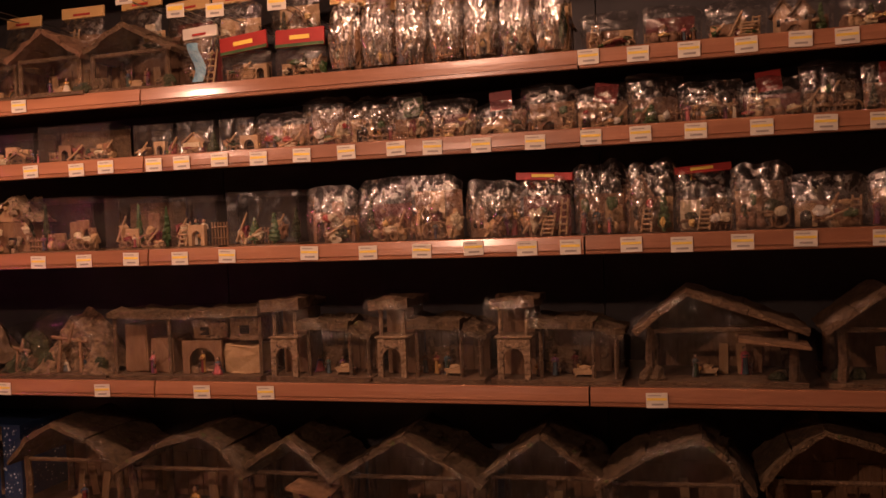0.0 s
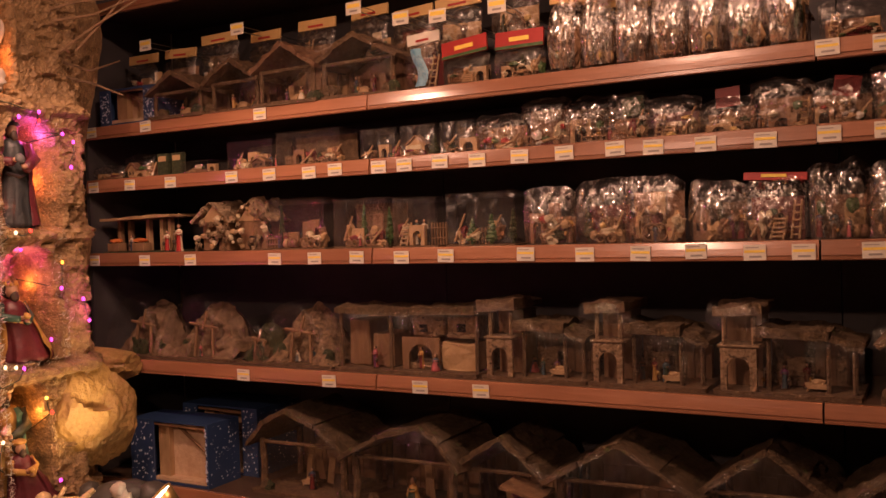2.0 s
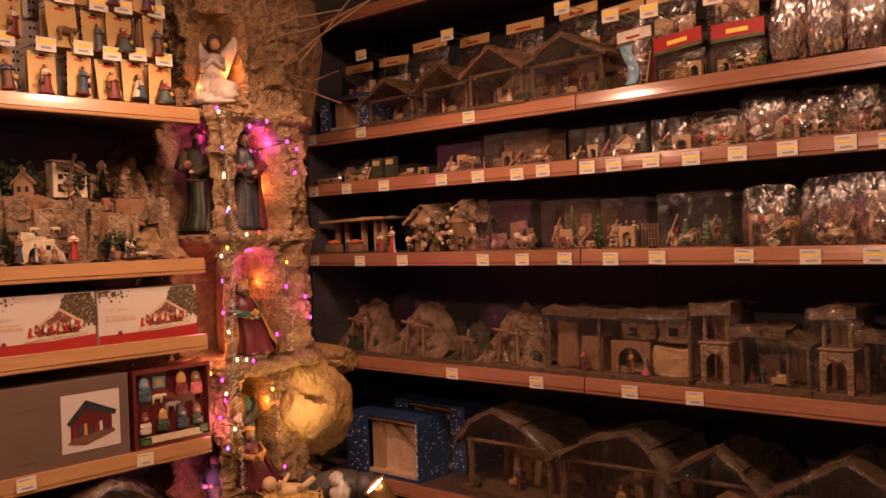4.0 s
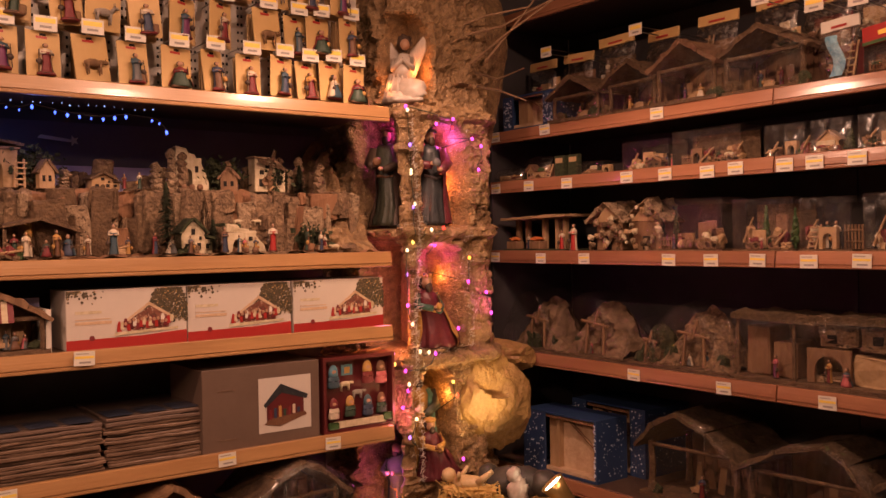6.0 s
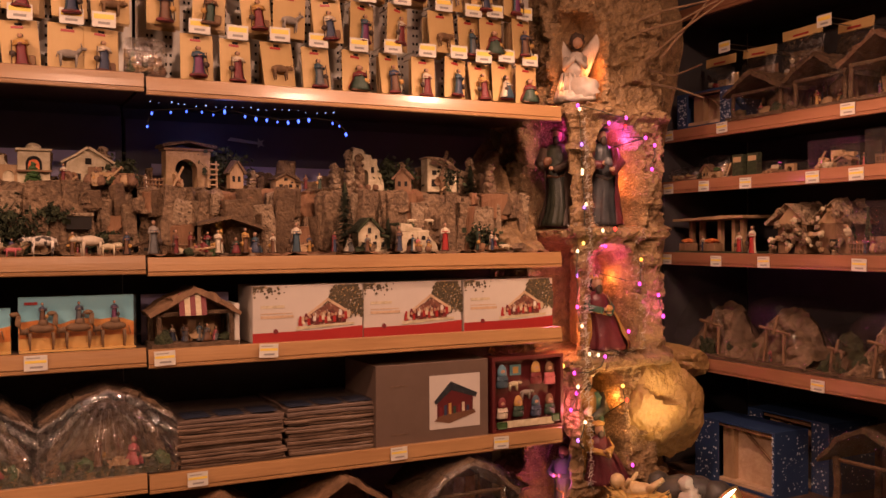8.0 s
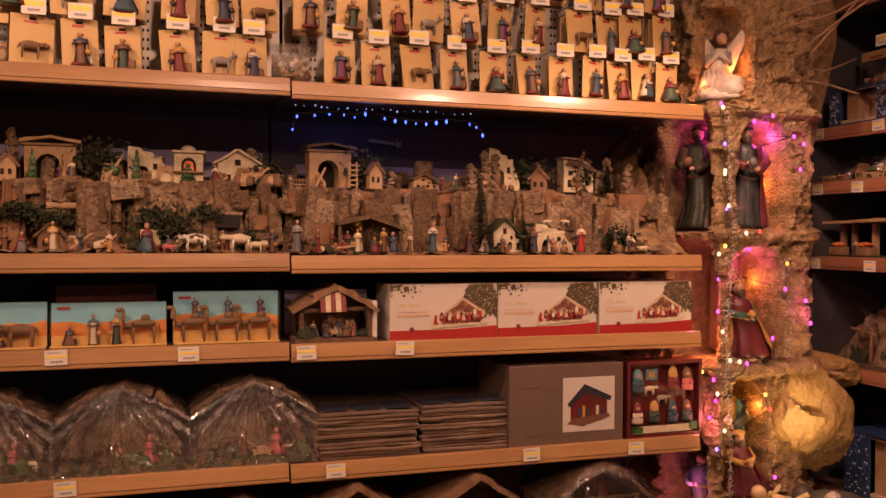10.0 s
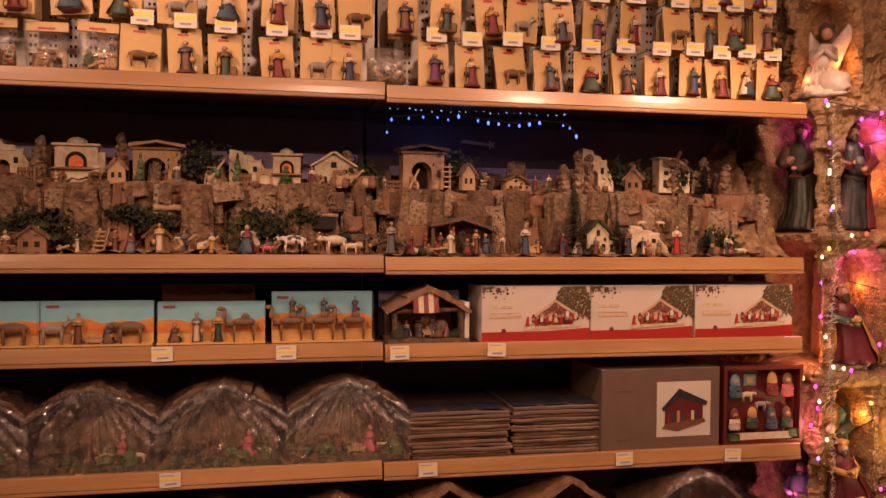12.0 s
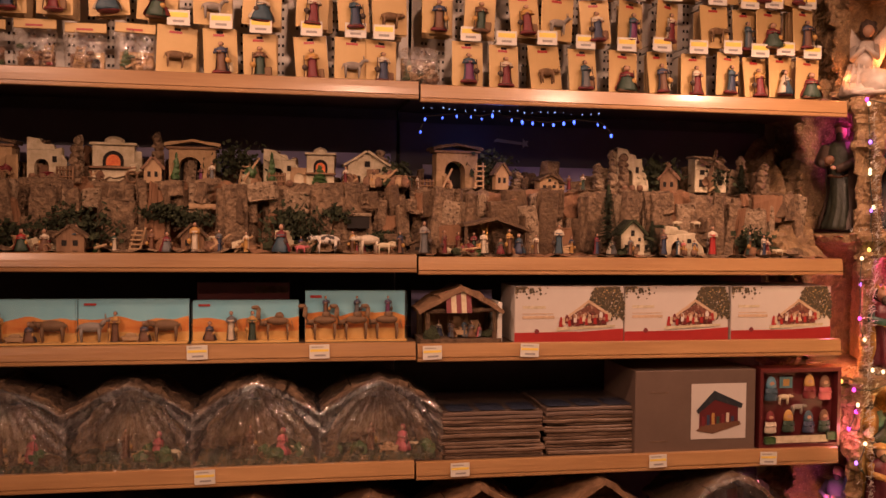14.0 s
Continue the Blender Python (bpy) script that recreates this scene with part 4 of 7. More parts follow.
        for i in range(3):
            bm = bmesh.new()
            lathe(bm, [(.008, 0), (.014, .01), (.012, .022), (.007, .026), (.009, .03)], (x + (i - 1) * w * .3, y, z), 10, 1)
            part("toy_pot", bm, r.choice((TILE, TILE, STALL_LIGHT)), parent)
        bm = bmesh.new()
        box(bm, x - w * .35, x + w * .35, y + .015, y + .025, z, z + h * .6, .002)
        part("toy_panel", bm, r.choice((CREAM, STALL, OCHRE)), parent)
    else:
        for i in range(2):
            a, b = r.sample(ROBES, 2)
            figurine(h * .65, a, b, parent, pose(x + (i - .5) * w * .5, y, z, 0, 0, r.uniform(-40, 40)))


def clear_bag(m, w, h, seed, header=None, film=FILM_CRISP, deep=.07, group="bags of scenery on the shelf", label="crinkled clear bag of miniature nativity scenery", up=0.0):
    """A bag of scenery: contents, pillow of film, and a folded card header if it has one."""
    r = random.Random(seed)
    t = thing("scenery_bag", m, label, "plastic bag", group)
    part("inner_card", cube(-w * .42, w * .42, deep * .45, deep * .47, .002 + up, h * r.uniform(.45, .8)), r.choice((BARK, STALL, OCHRE, TILE, MAROON)), t)
    n = 2 if w < .14 else 3
    for i in range(n):
        small_prop(t, (i + .5 - n / 2) * w / n * .9, deep * .12 + r.uniform(-.008, .008), .004 + up, w / n * .95, h * r.uniform(.55, .85), r)
    small_prop(t, r.uniform(-.15, .15) * w, -deep * .12, .004 + up, w * .5, h * .42, r)
    for i in range(3):
        bm = bmesh.new()
        blob(bm, (r.uniform(-.36, .36) * w, -deep * r.uniform(.05, .3), up + h * r.uniform(.08, .5)), (w * r.uniform(.05, .11), .008, h * r.uniform(.04, .10)), 2, .6, 12)
        part("toy_piece", bm, r.choice((CREAM, YELLOW_PAINT, RED_PRINT, WHITE, GREEN_PRINT, TILE, STALL_LIGHT)), t)
    tip, lean = r.uniform(-.02, .02), r.uniform(-.12, .12)

    def f(u, v):
        e = max(0.02, 4 * u * (1 - u)) ** .3
        bulge = deep * .62 * e * max(0.06, math.sin(math.pi * min(1, v * .9 + .1))) ** .7
        crown = 1 + tip * (u - .5) * 6 + .09 * noise.noise(Vector((u * 3.4, seed, 5))) - .10 * (abs(u - .5) * 2) ** 5
        p = Vector(((u - .5) * w * (1.05 - .08 * (1 - v) * (1 - e)) + lean * v * v * h * .4, -bulge, up + v * h * crown))
        k = noise.noise(Vector((u * 8 + seed, v * 9, 1))) + .7 * noise.noise(Vector((u * 20, v * 22, seed)))
        p.y -= .008 * k * e
        return p
    ob = part("clear_bag_film", sheet(w, h, 22, 20, f), film, t, "glossy crinkled clear film")
    ob.visible_shadow = False
    if header:
        ob = part("header_card", cube(-w * .5, w * .5, -.004, .004, 0, h * (.13 if header == RED_PRINT else .24), .001), header, t)
        ob.matrix_basis = pose(0, -.002, h * .98 + up, -4, r.uniform(-5, 5), 0)
        part("header_print", cube(-w * .22, w * .18, -.0055, -.0045, h * .05, h * .1), YELLOW if header == RED_PRINT else RED_PRINT, ob)
    return t


def clear_box(m, w, h, d, seed, label="clear plastic box with miniature nativity scenery"):
    r = random.Random(seed)
    t = thing("clear_box", m, label, "plastic box", "clear boxes of scenery")
    part("tray", cube(-w / 2, w / 2, 0, d, 0, .006), BARK, t)
    # Dark sheet colours in the shade behind the contents.
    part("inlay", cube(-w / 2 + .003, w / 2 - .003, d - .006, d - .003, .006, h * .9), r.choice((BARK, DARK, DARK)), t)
    n = max(2, round(w / .05))
    for i in range(n):
        small_prop(t, (i + .5 - n / 2) * w / n, d * r.uniform(.25, .5), .007, w / n * .95, h * r.uniform(.6, .9), r)
    for i in range(max(2, n - 1)):
        small_prop(t, r.uniform(-.35, .35) * w, d * .15, .007, w / n * 1.1, h * r.uniform(.3, .6), r)
    bm = bmesh.new()
    box(bm, -w / 2, w / 2, -.002, d, .0065, h, .004)
    ob = part("clear_cover", bm, FILM_BOX, t, "clear glossy plastic cover")
    ob.visible_shadow = False
    return t


# third shelf down: stall, snowy houses, boxes, bags
G3 = R_Z["c"] + 0.046


def market_stall(m):
    t = thing("market_stall", m, "open wooden toy market stall with a flat awning", "toy stall")
    part("base", cube(-.17, .17, -.02, .14, 0, .006), MOSS, t)
    bm = bmesh.new()
    slab(bm, (-.17, .118), (.18, .126), -.03, .13, .008, 10, 5, .005, 4)
    part("awning", bm, STALL_LIGHT, t)
    for x in (-.13, -.075, .02, .09, .13):
        ob = part("post", cube(x - .008, x + .008, .02, .04, .006, .121, .001), STALL_LIGHT if x > 0 else STALL, t)
    for x in (-.12, .01):
        bm = bmesh.new()
        blob(bm, (x, -.005, .045), (.028, .02, .009), 2, .4)
        part("fruit_tray", bm, mat("orange_fruit", (0.55, 0.16, 0.04), None, 0.5, 0, 90, 0.5), t)
        part("counter", cube(x - .03, x + .03, -.02, .02, .006, .036, .002), STALL, t)
    figurine(.075, RED_PRINT, CREAMR, t, pose(.15, -.01, .004, 0, 0, 20))
    figurine(.06, NAVY, CREAMR, t, pose(-.03, -.01, .006))
    return t


def snowy_house(m, seed):
    r = random.Random(seed)
    t = thing("snowy_toy_house", m, "small rustic toy house of pale birch and snow", "toy house", "snowy toy houses")
    part("core", cube(-.06, .06, .0, .1, 0, .1, .004), STALL, t)
    bm = bmesh.new()
    poly(bm, [(-.065, .1), (.065, .1), (0, .165)], 0, .1)
    part("gable", bm, STALL_LIGHT, t)
    for sx in (-1, 1):
        bm = bmesh.new()
        slab(bm, (0, .168), (sx * .085, .095), -.02, .11, .007, 9, 9, .016, seed)
        part("roof", bm, CORK_PALE, t)
    for k in range(34):
        bm = bmesh.new()
        x = r.uniform(-.08, .08)
        blob(bm, (x, -.015 + r.uniform(-.015, .01), r.uniform(.005, .10 + .06 * (1 - abs(x) / .08))), r.uniform(.005, .013), 2, .7, 14)
        part("birch_chunk", bm, r.choice((CREAM, CORK_PALE, STALL_LIGHT, BARK, CORK_PALE)), t)
    # Doorway shade painted as a black plate.
    part("door", cube(-.014, .014, -.003, .002, .004, .05), DARK, t)
    return t


market_stall(R(-.14, .06, G3))
figurine(.10, RED_PRINT, CREAMR, None, R(.1, .02, G3), name="toy_santa")
for ob in [o for o in bpy.data.objects if o.name.startswith("toy_santa")]:
    tagged(ob, "small painted toy figure in a red coat", "figurine")
snowy_house(R(.24, .05, G3), 1)
snowy_house(R(.40, .06, G3), 2)
for k, (s, w, h) in enumerate(((.58, .30, .165), (.86, .21, .155), (1.055, .165, .15), (1.27, .23, .155))):
    clear_box(R(s, .02, G3), w - .01, h, .13, 71 + k)
for k, (a, b, h, hd) in enumerate(((1.40, 1.54, .16, 0), (1.54, 1.69, .175, 0), (1.69, 1.84, .175, 0), (1.85, 1.99, .155, 0), (1.99, 2.13, .15, 1), (2.14, 2.27, .185, 0), (2.27, 2.39, .18, 0), (2.39, 2.52, .15, 1), (2.52, 2.65, .165, 0),
                                   (2.66, 2.83, .135, 0), (2.83, 3.0, .14, 0), (3.01, 3.16, .15, 1), (3.17, 3.33, .15, 0), (3.34, 3.5, .15, 0))):
    clear_bag(R((a + b) / 2, .06 + .015 * (k % 2), G3, rng.uniform(-8, 8)), (b - a) * 1.05, h, 91 + k, RED_PRINT if hd else None)

# second shelf: small boxes and bags
G2 = R_Z["b"] + 0.041
clear_bag(R(-.27, .06, G2), .16, .06, 131)
clear_bag(R(-.1, .05, G2), .14, .09, 132, film=FILM)
for k, s in enumerate((.0, .07)):
    bm = bmesh.new()
    box(bm, -.025, .025, 0, .02, 0, .085, .001)
    t = part("small_card_pack", bm, MOSS)
    t.matrix_basis = R(s, .05, G2)
    tagged(t, "small dark green card pack with a pale label", "card pack", "small card packs")
    part("label_print", cube(-.018, .018, -.0015, -.0004, .058, .076), KRAFT_EDGE, t)
for k, (s, w, h) in enumerate(((.17, .14, .05), (.42, .2, .10), (.66, .26, .115), (.93, .14, .10), (1.07, .13, .10), (1.2, .12, .10))):
    clear_box(R(s, .03, G2), w - .006, h, .11, 141 + k)
edges = [1.265, 1.405, 1.53, 1.655, 1.75, 1.88, 2.015, 2.15, 2.285, 2.41, 2.545, 2.69, 2.82, 2.96, 3.1, 3.24, 3.4]
for k, (a, b) in enumerate(zip(edges, edges[1:])):
    clear_bag(R((a + b) / 2, .05 + .012 * (k % 3), G2, rng.uniform(-10, 10)), (b - a) * 1.08, rng.uniform(.095, .14), 151 + k, None)
    if k in (3, 5, 7, 10, 12):
        ob = part("label_card", cube(-.03, .03, 0, .002, 0, .05), RED_PRINT if k != 3 else GREEN_PRINT)
        ob.matrix_basis = R((a + b) / 2, .09, G2 + .075) @ pose(0, 0, 0, -8, rng.uniform(-10, 10), 0)
        tagged(ob, "small printed card in a scenery bag", "card", "printed cards in bags")

# top visible shelf: small stables and hanging packs
G1 = R_Z["a"] + 0.046
for k, (s, w, h, wd) in enumerate(((.12, .25, .15, STALL), (.36, .23, .17, STALL), (.60, .25, .19, STALL_LIGHT), (.86, .30, .19, STALL))):
    gable_stable(R(s, .10 + .02 * (k % 2), G1), w, h, .2, 171 + k, "small film-wrapped wooden nativity stable with pitched roof", "small wrapped stables", FILM_CLOSE, "gable", BARK if k != 2 else TILE, wd, 2)


def peg_hook(m, length=0.26, tag=True, group="peg hooks"):
    t = thing("peg_hook", m, "steel peg hook with a small price tag at its tip", "peg hook", group)
    bm = bmesh.new()
    tube(bm, [(0, 0, 0), (0, length, 0)], .002, .002, 5)
    tube(bm, [(.0, .0, .018), (0, length, .018)], .0015, .0015, 5)
    part("wire", bm, STEEL, t)
    if tag:
        ob = part("tag_card", cube(-.028, .028, -.0012, 0, -.014, .024), WHITE, t, "white tag with yellow band")
        part("yellow_band", cube(-.024, .024, -.0018, -.0013, .006, .018), YELLOW, ob)
        part("print_bar", cube(-.014, .014, -.0018, -.0013, -.007, -.001), INK, ob)
    return t


HOOK = peg_hook(R(1.03, .02, 2.185), .42)
HOOKS_R = [1.155, 1.345, 1.50, 1.60, 1.70, -.05, .38, .85]
for k, s in enumerate(HOOKS_R):
    copy_thing(HOOK, R(s, .02 if k < 2 else .04, 2.175 if k < 2 else 2.245 if k > 4 else 2.215))
# packs hung low beside the stables
t = clear_bag(R(1.09, .05, G1 + .004), .11, .135, 191, WHITE, FILM, group="hanging packs", label="hanging clear pack with a blue toy river")
bm = sheet(.03, .12, 4, 10, lambda u, v: Vector(((u - .5) * .035 + .012 * math.sin(v * 5), -.03 - .004 * math.sin(u * 3), .004 + v * .11)))
part("toy_river", bm, mat("blue_river", (0.10, 0.28, 0.42), (0.25, 0.45, 0.55), 0.3, 0, 40, 0.4), t)
for k, s in enumerate((1.23, 1.40)):
    t = clear_bag(R(s, .05, G1 + .002), .145, .085, 195 + k, None, FILM, group="hanging packs", label="clear pack of moss and bushes with red header")
    ob = part("header_card", cube(-.073, .073, -.004, .004, 0, .05, .001), RED_PRINT, t, "bright red header card with green edge")
    ob.matrix_basis = pose(0, -.01, .082, -6, 0 if k else -6, 0)
    part("green_edge", cube(-.073, .073, -.0052, -.0042, 0, .009), GREEN_PRINT, ob)
    part("print_bar", cube(-.03, .03, -.0052, -.0042, .02, .032), YELLOW, ob)
SILVER = film_mat("silvery_crinkled_wrap", 0.85, 0.11, 120, 0.62)
for k in range(7):
    s = 1.535 + k * .094
    for q in range(2):
        clear_bag(R(s + q * .006, .03 + q * .05, G1 + .004 + rng.uniform(0, .012), rng.uniform(-18, 18)), .079, rng.uniform(.15, .185), 211 + 10 * k + q, KRAFT, SILVER, .06, "hanging silvery packs", "crinkled silvery pack with kraft header card")
for k in range(8):
    clear_bag(R(2.24 + k * .15, .05 + .01 * (k % 2), G1, rng.uniform(-8, 8)), .14, rng.uniform(.085, .11), 301 + k, None, FILM)
# packs with kraft headers hung behind the small stables
for k, s in enumerate((-.19, .0, .19, .40, .62, .83, .98, 1.14, 1.33)):
    clear_bag(R(s, .16 if k < 6 else .18, 2.08 if k < 2 else 2.09 + .01 * (k % 3), rng.uniform(-12, 12)), .15, .14, 321 + k, KRAFT, FILM_CRISP, .05, "hanging packs with kraft headers", "dark crinkled hanging pack with kraft header card")


# ---- side wall: carded figures on the upper shelf ----
GL1 = L_Z["a"] + 0.046


def perforated_back(m, width):
    t = thing("perforated_panel", m, "pale perforated steel back panel behind the cards", "panel", kind="structure")
    part("panel", cube(0, width, 0, .004, 0, .45), PEGBOARD, t)
    # Black patches on the solid panel paint the shade inside its perforations.
    bm = bmesh.new()
    for i in range(int(width / .05) - 1):
        for j in range(17):
            for q in (0, .012):
                x, z = .03 + i * .05 + q, .02 + j * .025
                poly(bm, [(x - .003, z - .004), (x + .003, z - .004), (x + .003, z + .004), (x - .003, z + .004)], -.0012, -.0002)
    part("punched_holes", bm, HOLE, t)
    return t


for s, w, up in L_BAYS:
    perforated_back(L(s + .003, .19, GL1), w - .006)

CARD_FIGS = []


def carded_figure(m, w, h, fig, hue, label):
    """A kraft card with a painted figure behind a clear blister."""
    t = thing("carded_figurine", m, label, "carded figurine", "carded figurines on pegs")
    part("backing_card", cube(-w / 2, w / 2, 0, .002, -h, 0, .0006), KRAFT, t)
    part("card_stripe", cube(-w * .2, w * .12, -.0012, -.0002, -h * .16, -h * .11), RED_PRINT, t)
    # Black plate for the shade in the slot; the card is uncut.
    part("hang_slot", cube(-.008, .008, -.0012, -.0002, -.012, -.006), DARK, t)
    if fig[0] == "beast":
        beast(h * .34, fig[1], t, pose(-w * .04, -.012, -h * .88), fig[2])
    else:
        figurine(h * (.62 if fig[0] == "kneel" else .66), fig[1], fig[2], t, pose(0, -.016, -h * .93, 0, 0, fig[3]) @ Matrix.Diagonal((1.4, 1.1, 1, 1)), fig[0])
        if len(fig) > 4:
            ob = part("accessory", cube(.006, .03, -.018, -.006, -h * .93, -h * .72, .003), fig[4], t)
        bm = bmesh.new()
        lathe(bm, [(w * .27, 0), (w * .29, .003), (w * .25, .0075)], (0, -.014, -h * .955), 14, .55)
        part("figure_base", bm, WINE if fig[1] != GREEN else BROWN, t)
    return t


r = random.Random(11)
choices = [("stand", NAVY, BLUE, 10), ("stand", WINE, OCHRER, -15, STALL), ("stand", GREEN, BROWN, 5, HIDE), ("kneel", BLUE, CREAMR, 20), ("stand", BROWN, NAVY, -20, CREAM), ("beast", HIDE, "cow"), ("stand", WINE, CREAMR, 0),
           ("stand", GREY, BLUE, 15, STALL), ("beast", HIDE_GREY, "donkey"), ("kneel", GREEN, WINE, -25, STALL), ("stand", NAVY, CREAMR, 0, TILE), ("stand", PURPLE, BLUE, 0)]
protos = []
for k, c in enumerate(choices):
    w = .10 if c[0] in ("beast", "kneel") else .086
    protos.append(carded_figure(L(-3.1, .15, GL1 + .3), w, .122, c, k, "kraft card with a small painted nativity %s" % ("animal" if c[0] == "beast" else "figure")))
PLAIN = thing("plain_card", L(-3.1, .16, GL1 + .3), "plain kraft card hanging behind a carded figure", "card", "plain cards on pegs")
part("backing_card", cube(-.038, .038, 0, .002, -.122, 0, .0006), KRAFT_EDGE, PLAIN)
LHOOK = peg_hook(L(-.80, .012, GL1 + .135), .17)
used = [False] * len(protos)
rows = [(0.0, [-.80, -.885, -.965, -1.05, -1.155, -1.265, -1.37, -1.49, -1.60, -1.715, -1.815, -2.05, -2.125, -2.24, -2.37, -2.47, -2.575], .125),
        (1.0, [-.82, -.925, -1.00, -1.10, -1.235, -1.345, -1.46, -1.56, -1.66, -1.78, -1.90, -2.03, -2.13, -2.23, -2.36, -2.49, -2.62, -2.75, -2.87, -2.98, -3.1], .262),
        (2.0, [-.85, -.96, -1.07, -1.18, -1.30, -1.42, -1.55, -1.68, -1.8, -1.95, -2.08, -2.2, -2.33, -2.46, -2.6, -2.74, -2.88, -3.02], .395)]
order = [9, 3, 1, 0, 6, 4, 9, 7, 5, 6, 11, 10, 8, 1, 2, 4, 5, 0, 6, 3, 8]
for row, ss, top in rows:
    for k, s in enumerate(ss):
        z = GL1 + top + r.uniform(-.006, .006)
        turn = r.uniform(-2, 16) + (12 if s > -1.4 else 0)
        i = order[(k + int(row) * 5) % len(order)]
        m = L(s, .035 + .006 * (k % 3), z, turn) @ pose(0, 0, 0, r.uniform(-7, 2), r.uniform(-5, 4), 0)
        if used[i]:
            copy_thing(protos[i], m)
        else:
            protos[i].matrix_basis = m
            used[i] = True
        for q in range(r.choice((1, 2, 3))):
            copy_thing(PLAIN, L(s + r.uniform(.004, .014), .062 + q * .022, z + r.uniform(-.006, .004), turn + r.uniform(-10, 10)))
        copy_thing(LHOOK, L(s + .004, .018, z + .012))
for o in [LHOOK, PLAIN, *[p for p, u in zip(protos, used) if not u]]:
    for ob in [*o.children_recursive, o]:
        bpy.data.objects.remove(ob)
for k, (s, z) in enumerate(((-1.94, .115), (-1.95, .06), (-2.68, .12), (-2.80, .115), (-2.92, .12), (-3.04, .115))):
    clear_bag(L(s, .05, GL1 + .005 + (z - .115 if z > .1 else .0), r.uniform(0, 12)), .10, .10, 401 + k, KRAFT if k > 1 else None, FILM_CRISP, .05, "hanging clear bags of figures", "hanging clear bag of small painted figures")


# ---- side wall: village dioramas ----
GL2 = L_Z["b"] + 0.046


def village_ground(m, w, seed, sky, label):
    """Cork cliffs in two terraces with a sky board behind."""
    t = thing("village_diorama", m, label, "diorama", "village dioramas")

    def f(u, v):
        x = u * w
        n1 = noise.noise(Vector((x * 6, seed, 0)))
        edge = .175 + .05 * n1 + .02 * noise.noise(Vector((x * 18, seed, 3)))
        if v < .25:
            p = Vector((x, .02 + (edge - .02) * v / .25, .004 + .012 * max(0, noise.noise(Vector((x * 9, v * 4, seed))))))
        elif v < .7:
            q = (v - .25) / .45
            p = Vector((x, edge + .02 * q + .014 * math.sin(q * 9 + x * 11), .004 + (.185 + .02 * n1) * q))
        else:
            q = (v - .7) / .3
            p = Vector((x, edge + .02 + (.40 - edge) * q, .189 + .02 * n1 + .018 * max(0, noise.noise(Vector((x * 8, q * 5, seed + 2))))))
        c = noise.noise(Vector((round(p.x * 30), round(p.z * 40), seed)))
        return p + noise.noise_vector(p * 38 + Vector((seed, 0, 0))) * .012 + Vector((0, -.012 * c if .25 < v < .7 else 0, 0))
    ob = part("cork_cliff", sheet(w, 1, 150, 64, f), [CLIFF, CLIFF_RED], t)
    for p in ob.data.polygons:
        c = p.center
        if noise.noise(Vector((c.x * 7 + seed, c.y * 3, c.z * 2))) > .12:
            p.material_index = 1
        p.use_smooth = False
    r = random.Random(int(seed * 10))
    for k in range(120):
        x, q = w * (k * .618 % 1), k % 10
        front = q < 7
        bw, bh = r.choice((r.uniform(.014, .04), r.uniform(.04, .09))), r.choice((r.uniform(.03, .09), r.uniform(.10, .19))) if front else r.uniform(.04, .12)
        bm = bmesh.new()
        box(bm, -bw / 2, bw / 2, -.012, .012, 0, bh, .003)
        bmesh.ops.subdivide_edges(bm, edges=bm.edges[:], cuts=2)
        rough_up(bm, .009, 55, k + seed)
        ob = part("cork_piece", bm, r.choice((CLIFF, CLIFF, CLIFF_RED, BARK, CLIFF, CORK_PALE)), t)
        ob.matrix_basis = pose(x, (.142 + .05 * noise.noise(Vector((x * 6, seed, 0)))) + r.uniform(-.014, .02) if front else r.uniform(.27, .38), r.uniform(0, max(.004, .195 - bh)) if front else .17, r.uniform(-6, 6), r.uniform(-7, 7), r.uniform(-25, 25))
    for k in range(16):
        x = r.uniform(.03, w - .03)
        bm = bmesh.new()
        blob(bm, (0, 0, .012), (r.uniform(.012, .03), .014, r.uniform(.01, .022)), 2, .6, 20)
        ob = part("pebble", bm, r.choice((CLIFF, MOSS, CREAM, CLIFF_RED, CLIFF)), t)
        ob.location = (x, r.uniform(.03, .1), .003)
    part("sky_board", cube(.0, w, .43, .436, 0, .405), NIGHT, t)
    part("sky_print", cube(.06 * w, .985 * w, .424, .4285, .1, sky), DUSK, t)
    return t


village_ground(L(-1.945, 0, GL2), 1.22, 3.1, .275, "cork mountain village diorama under a night-blue sky board")
village_ground(L(-3.20, 0, GL2 + .006), 1.245, 8.7, .30, "cork village diorama with ovens and tiled houses")
village_ground(L(-4.45, 0, GL2 + .006), 1.245, 5.2, .27, "cork village diorama on the far shelf bay")


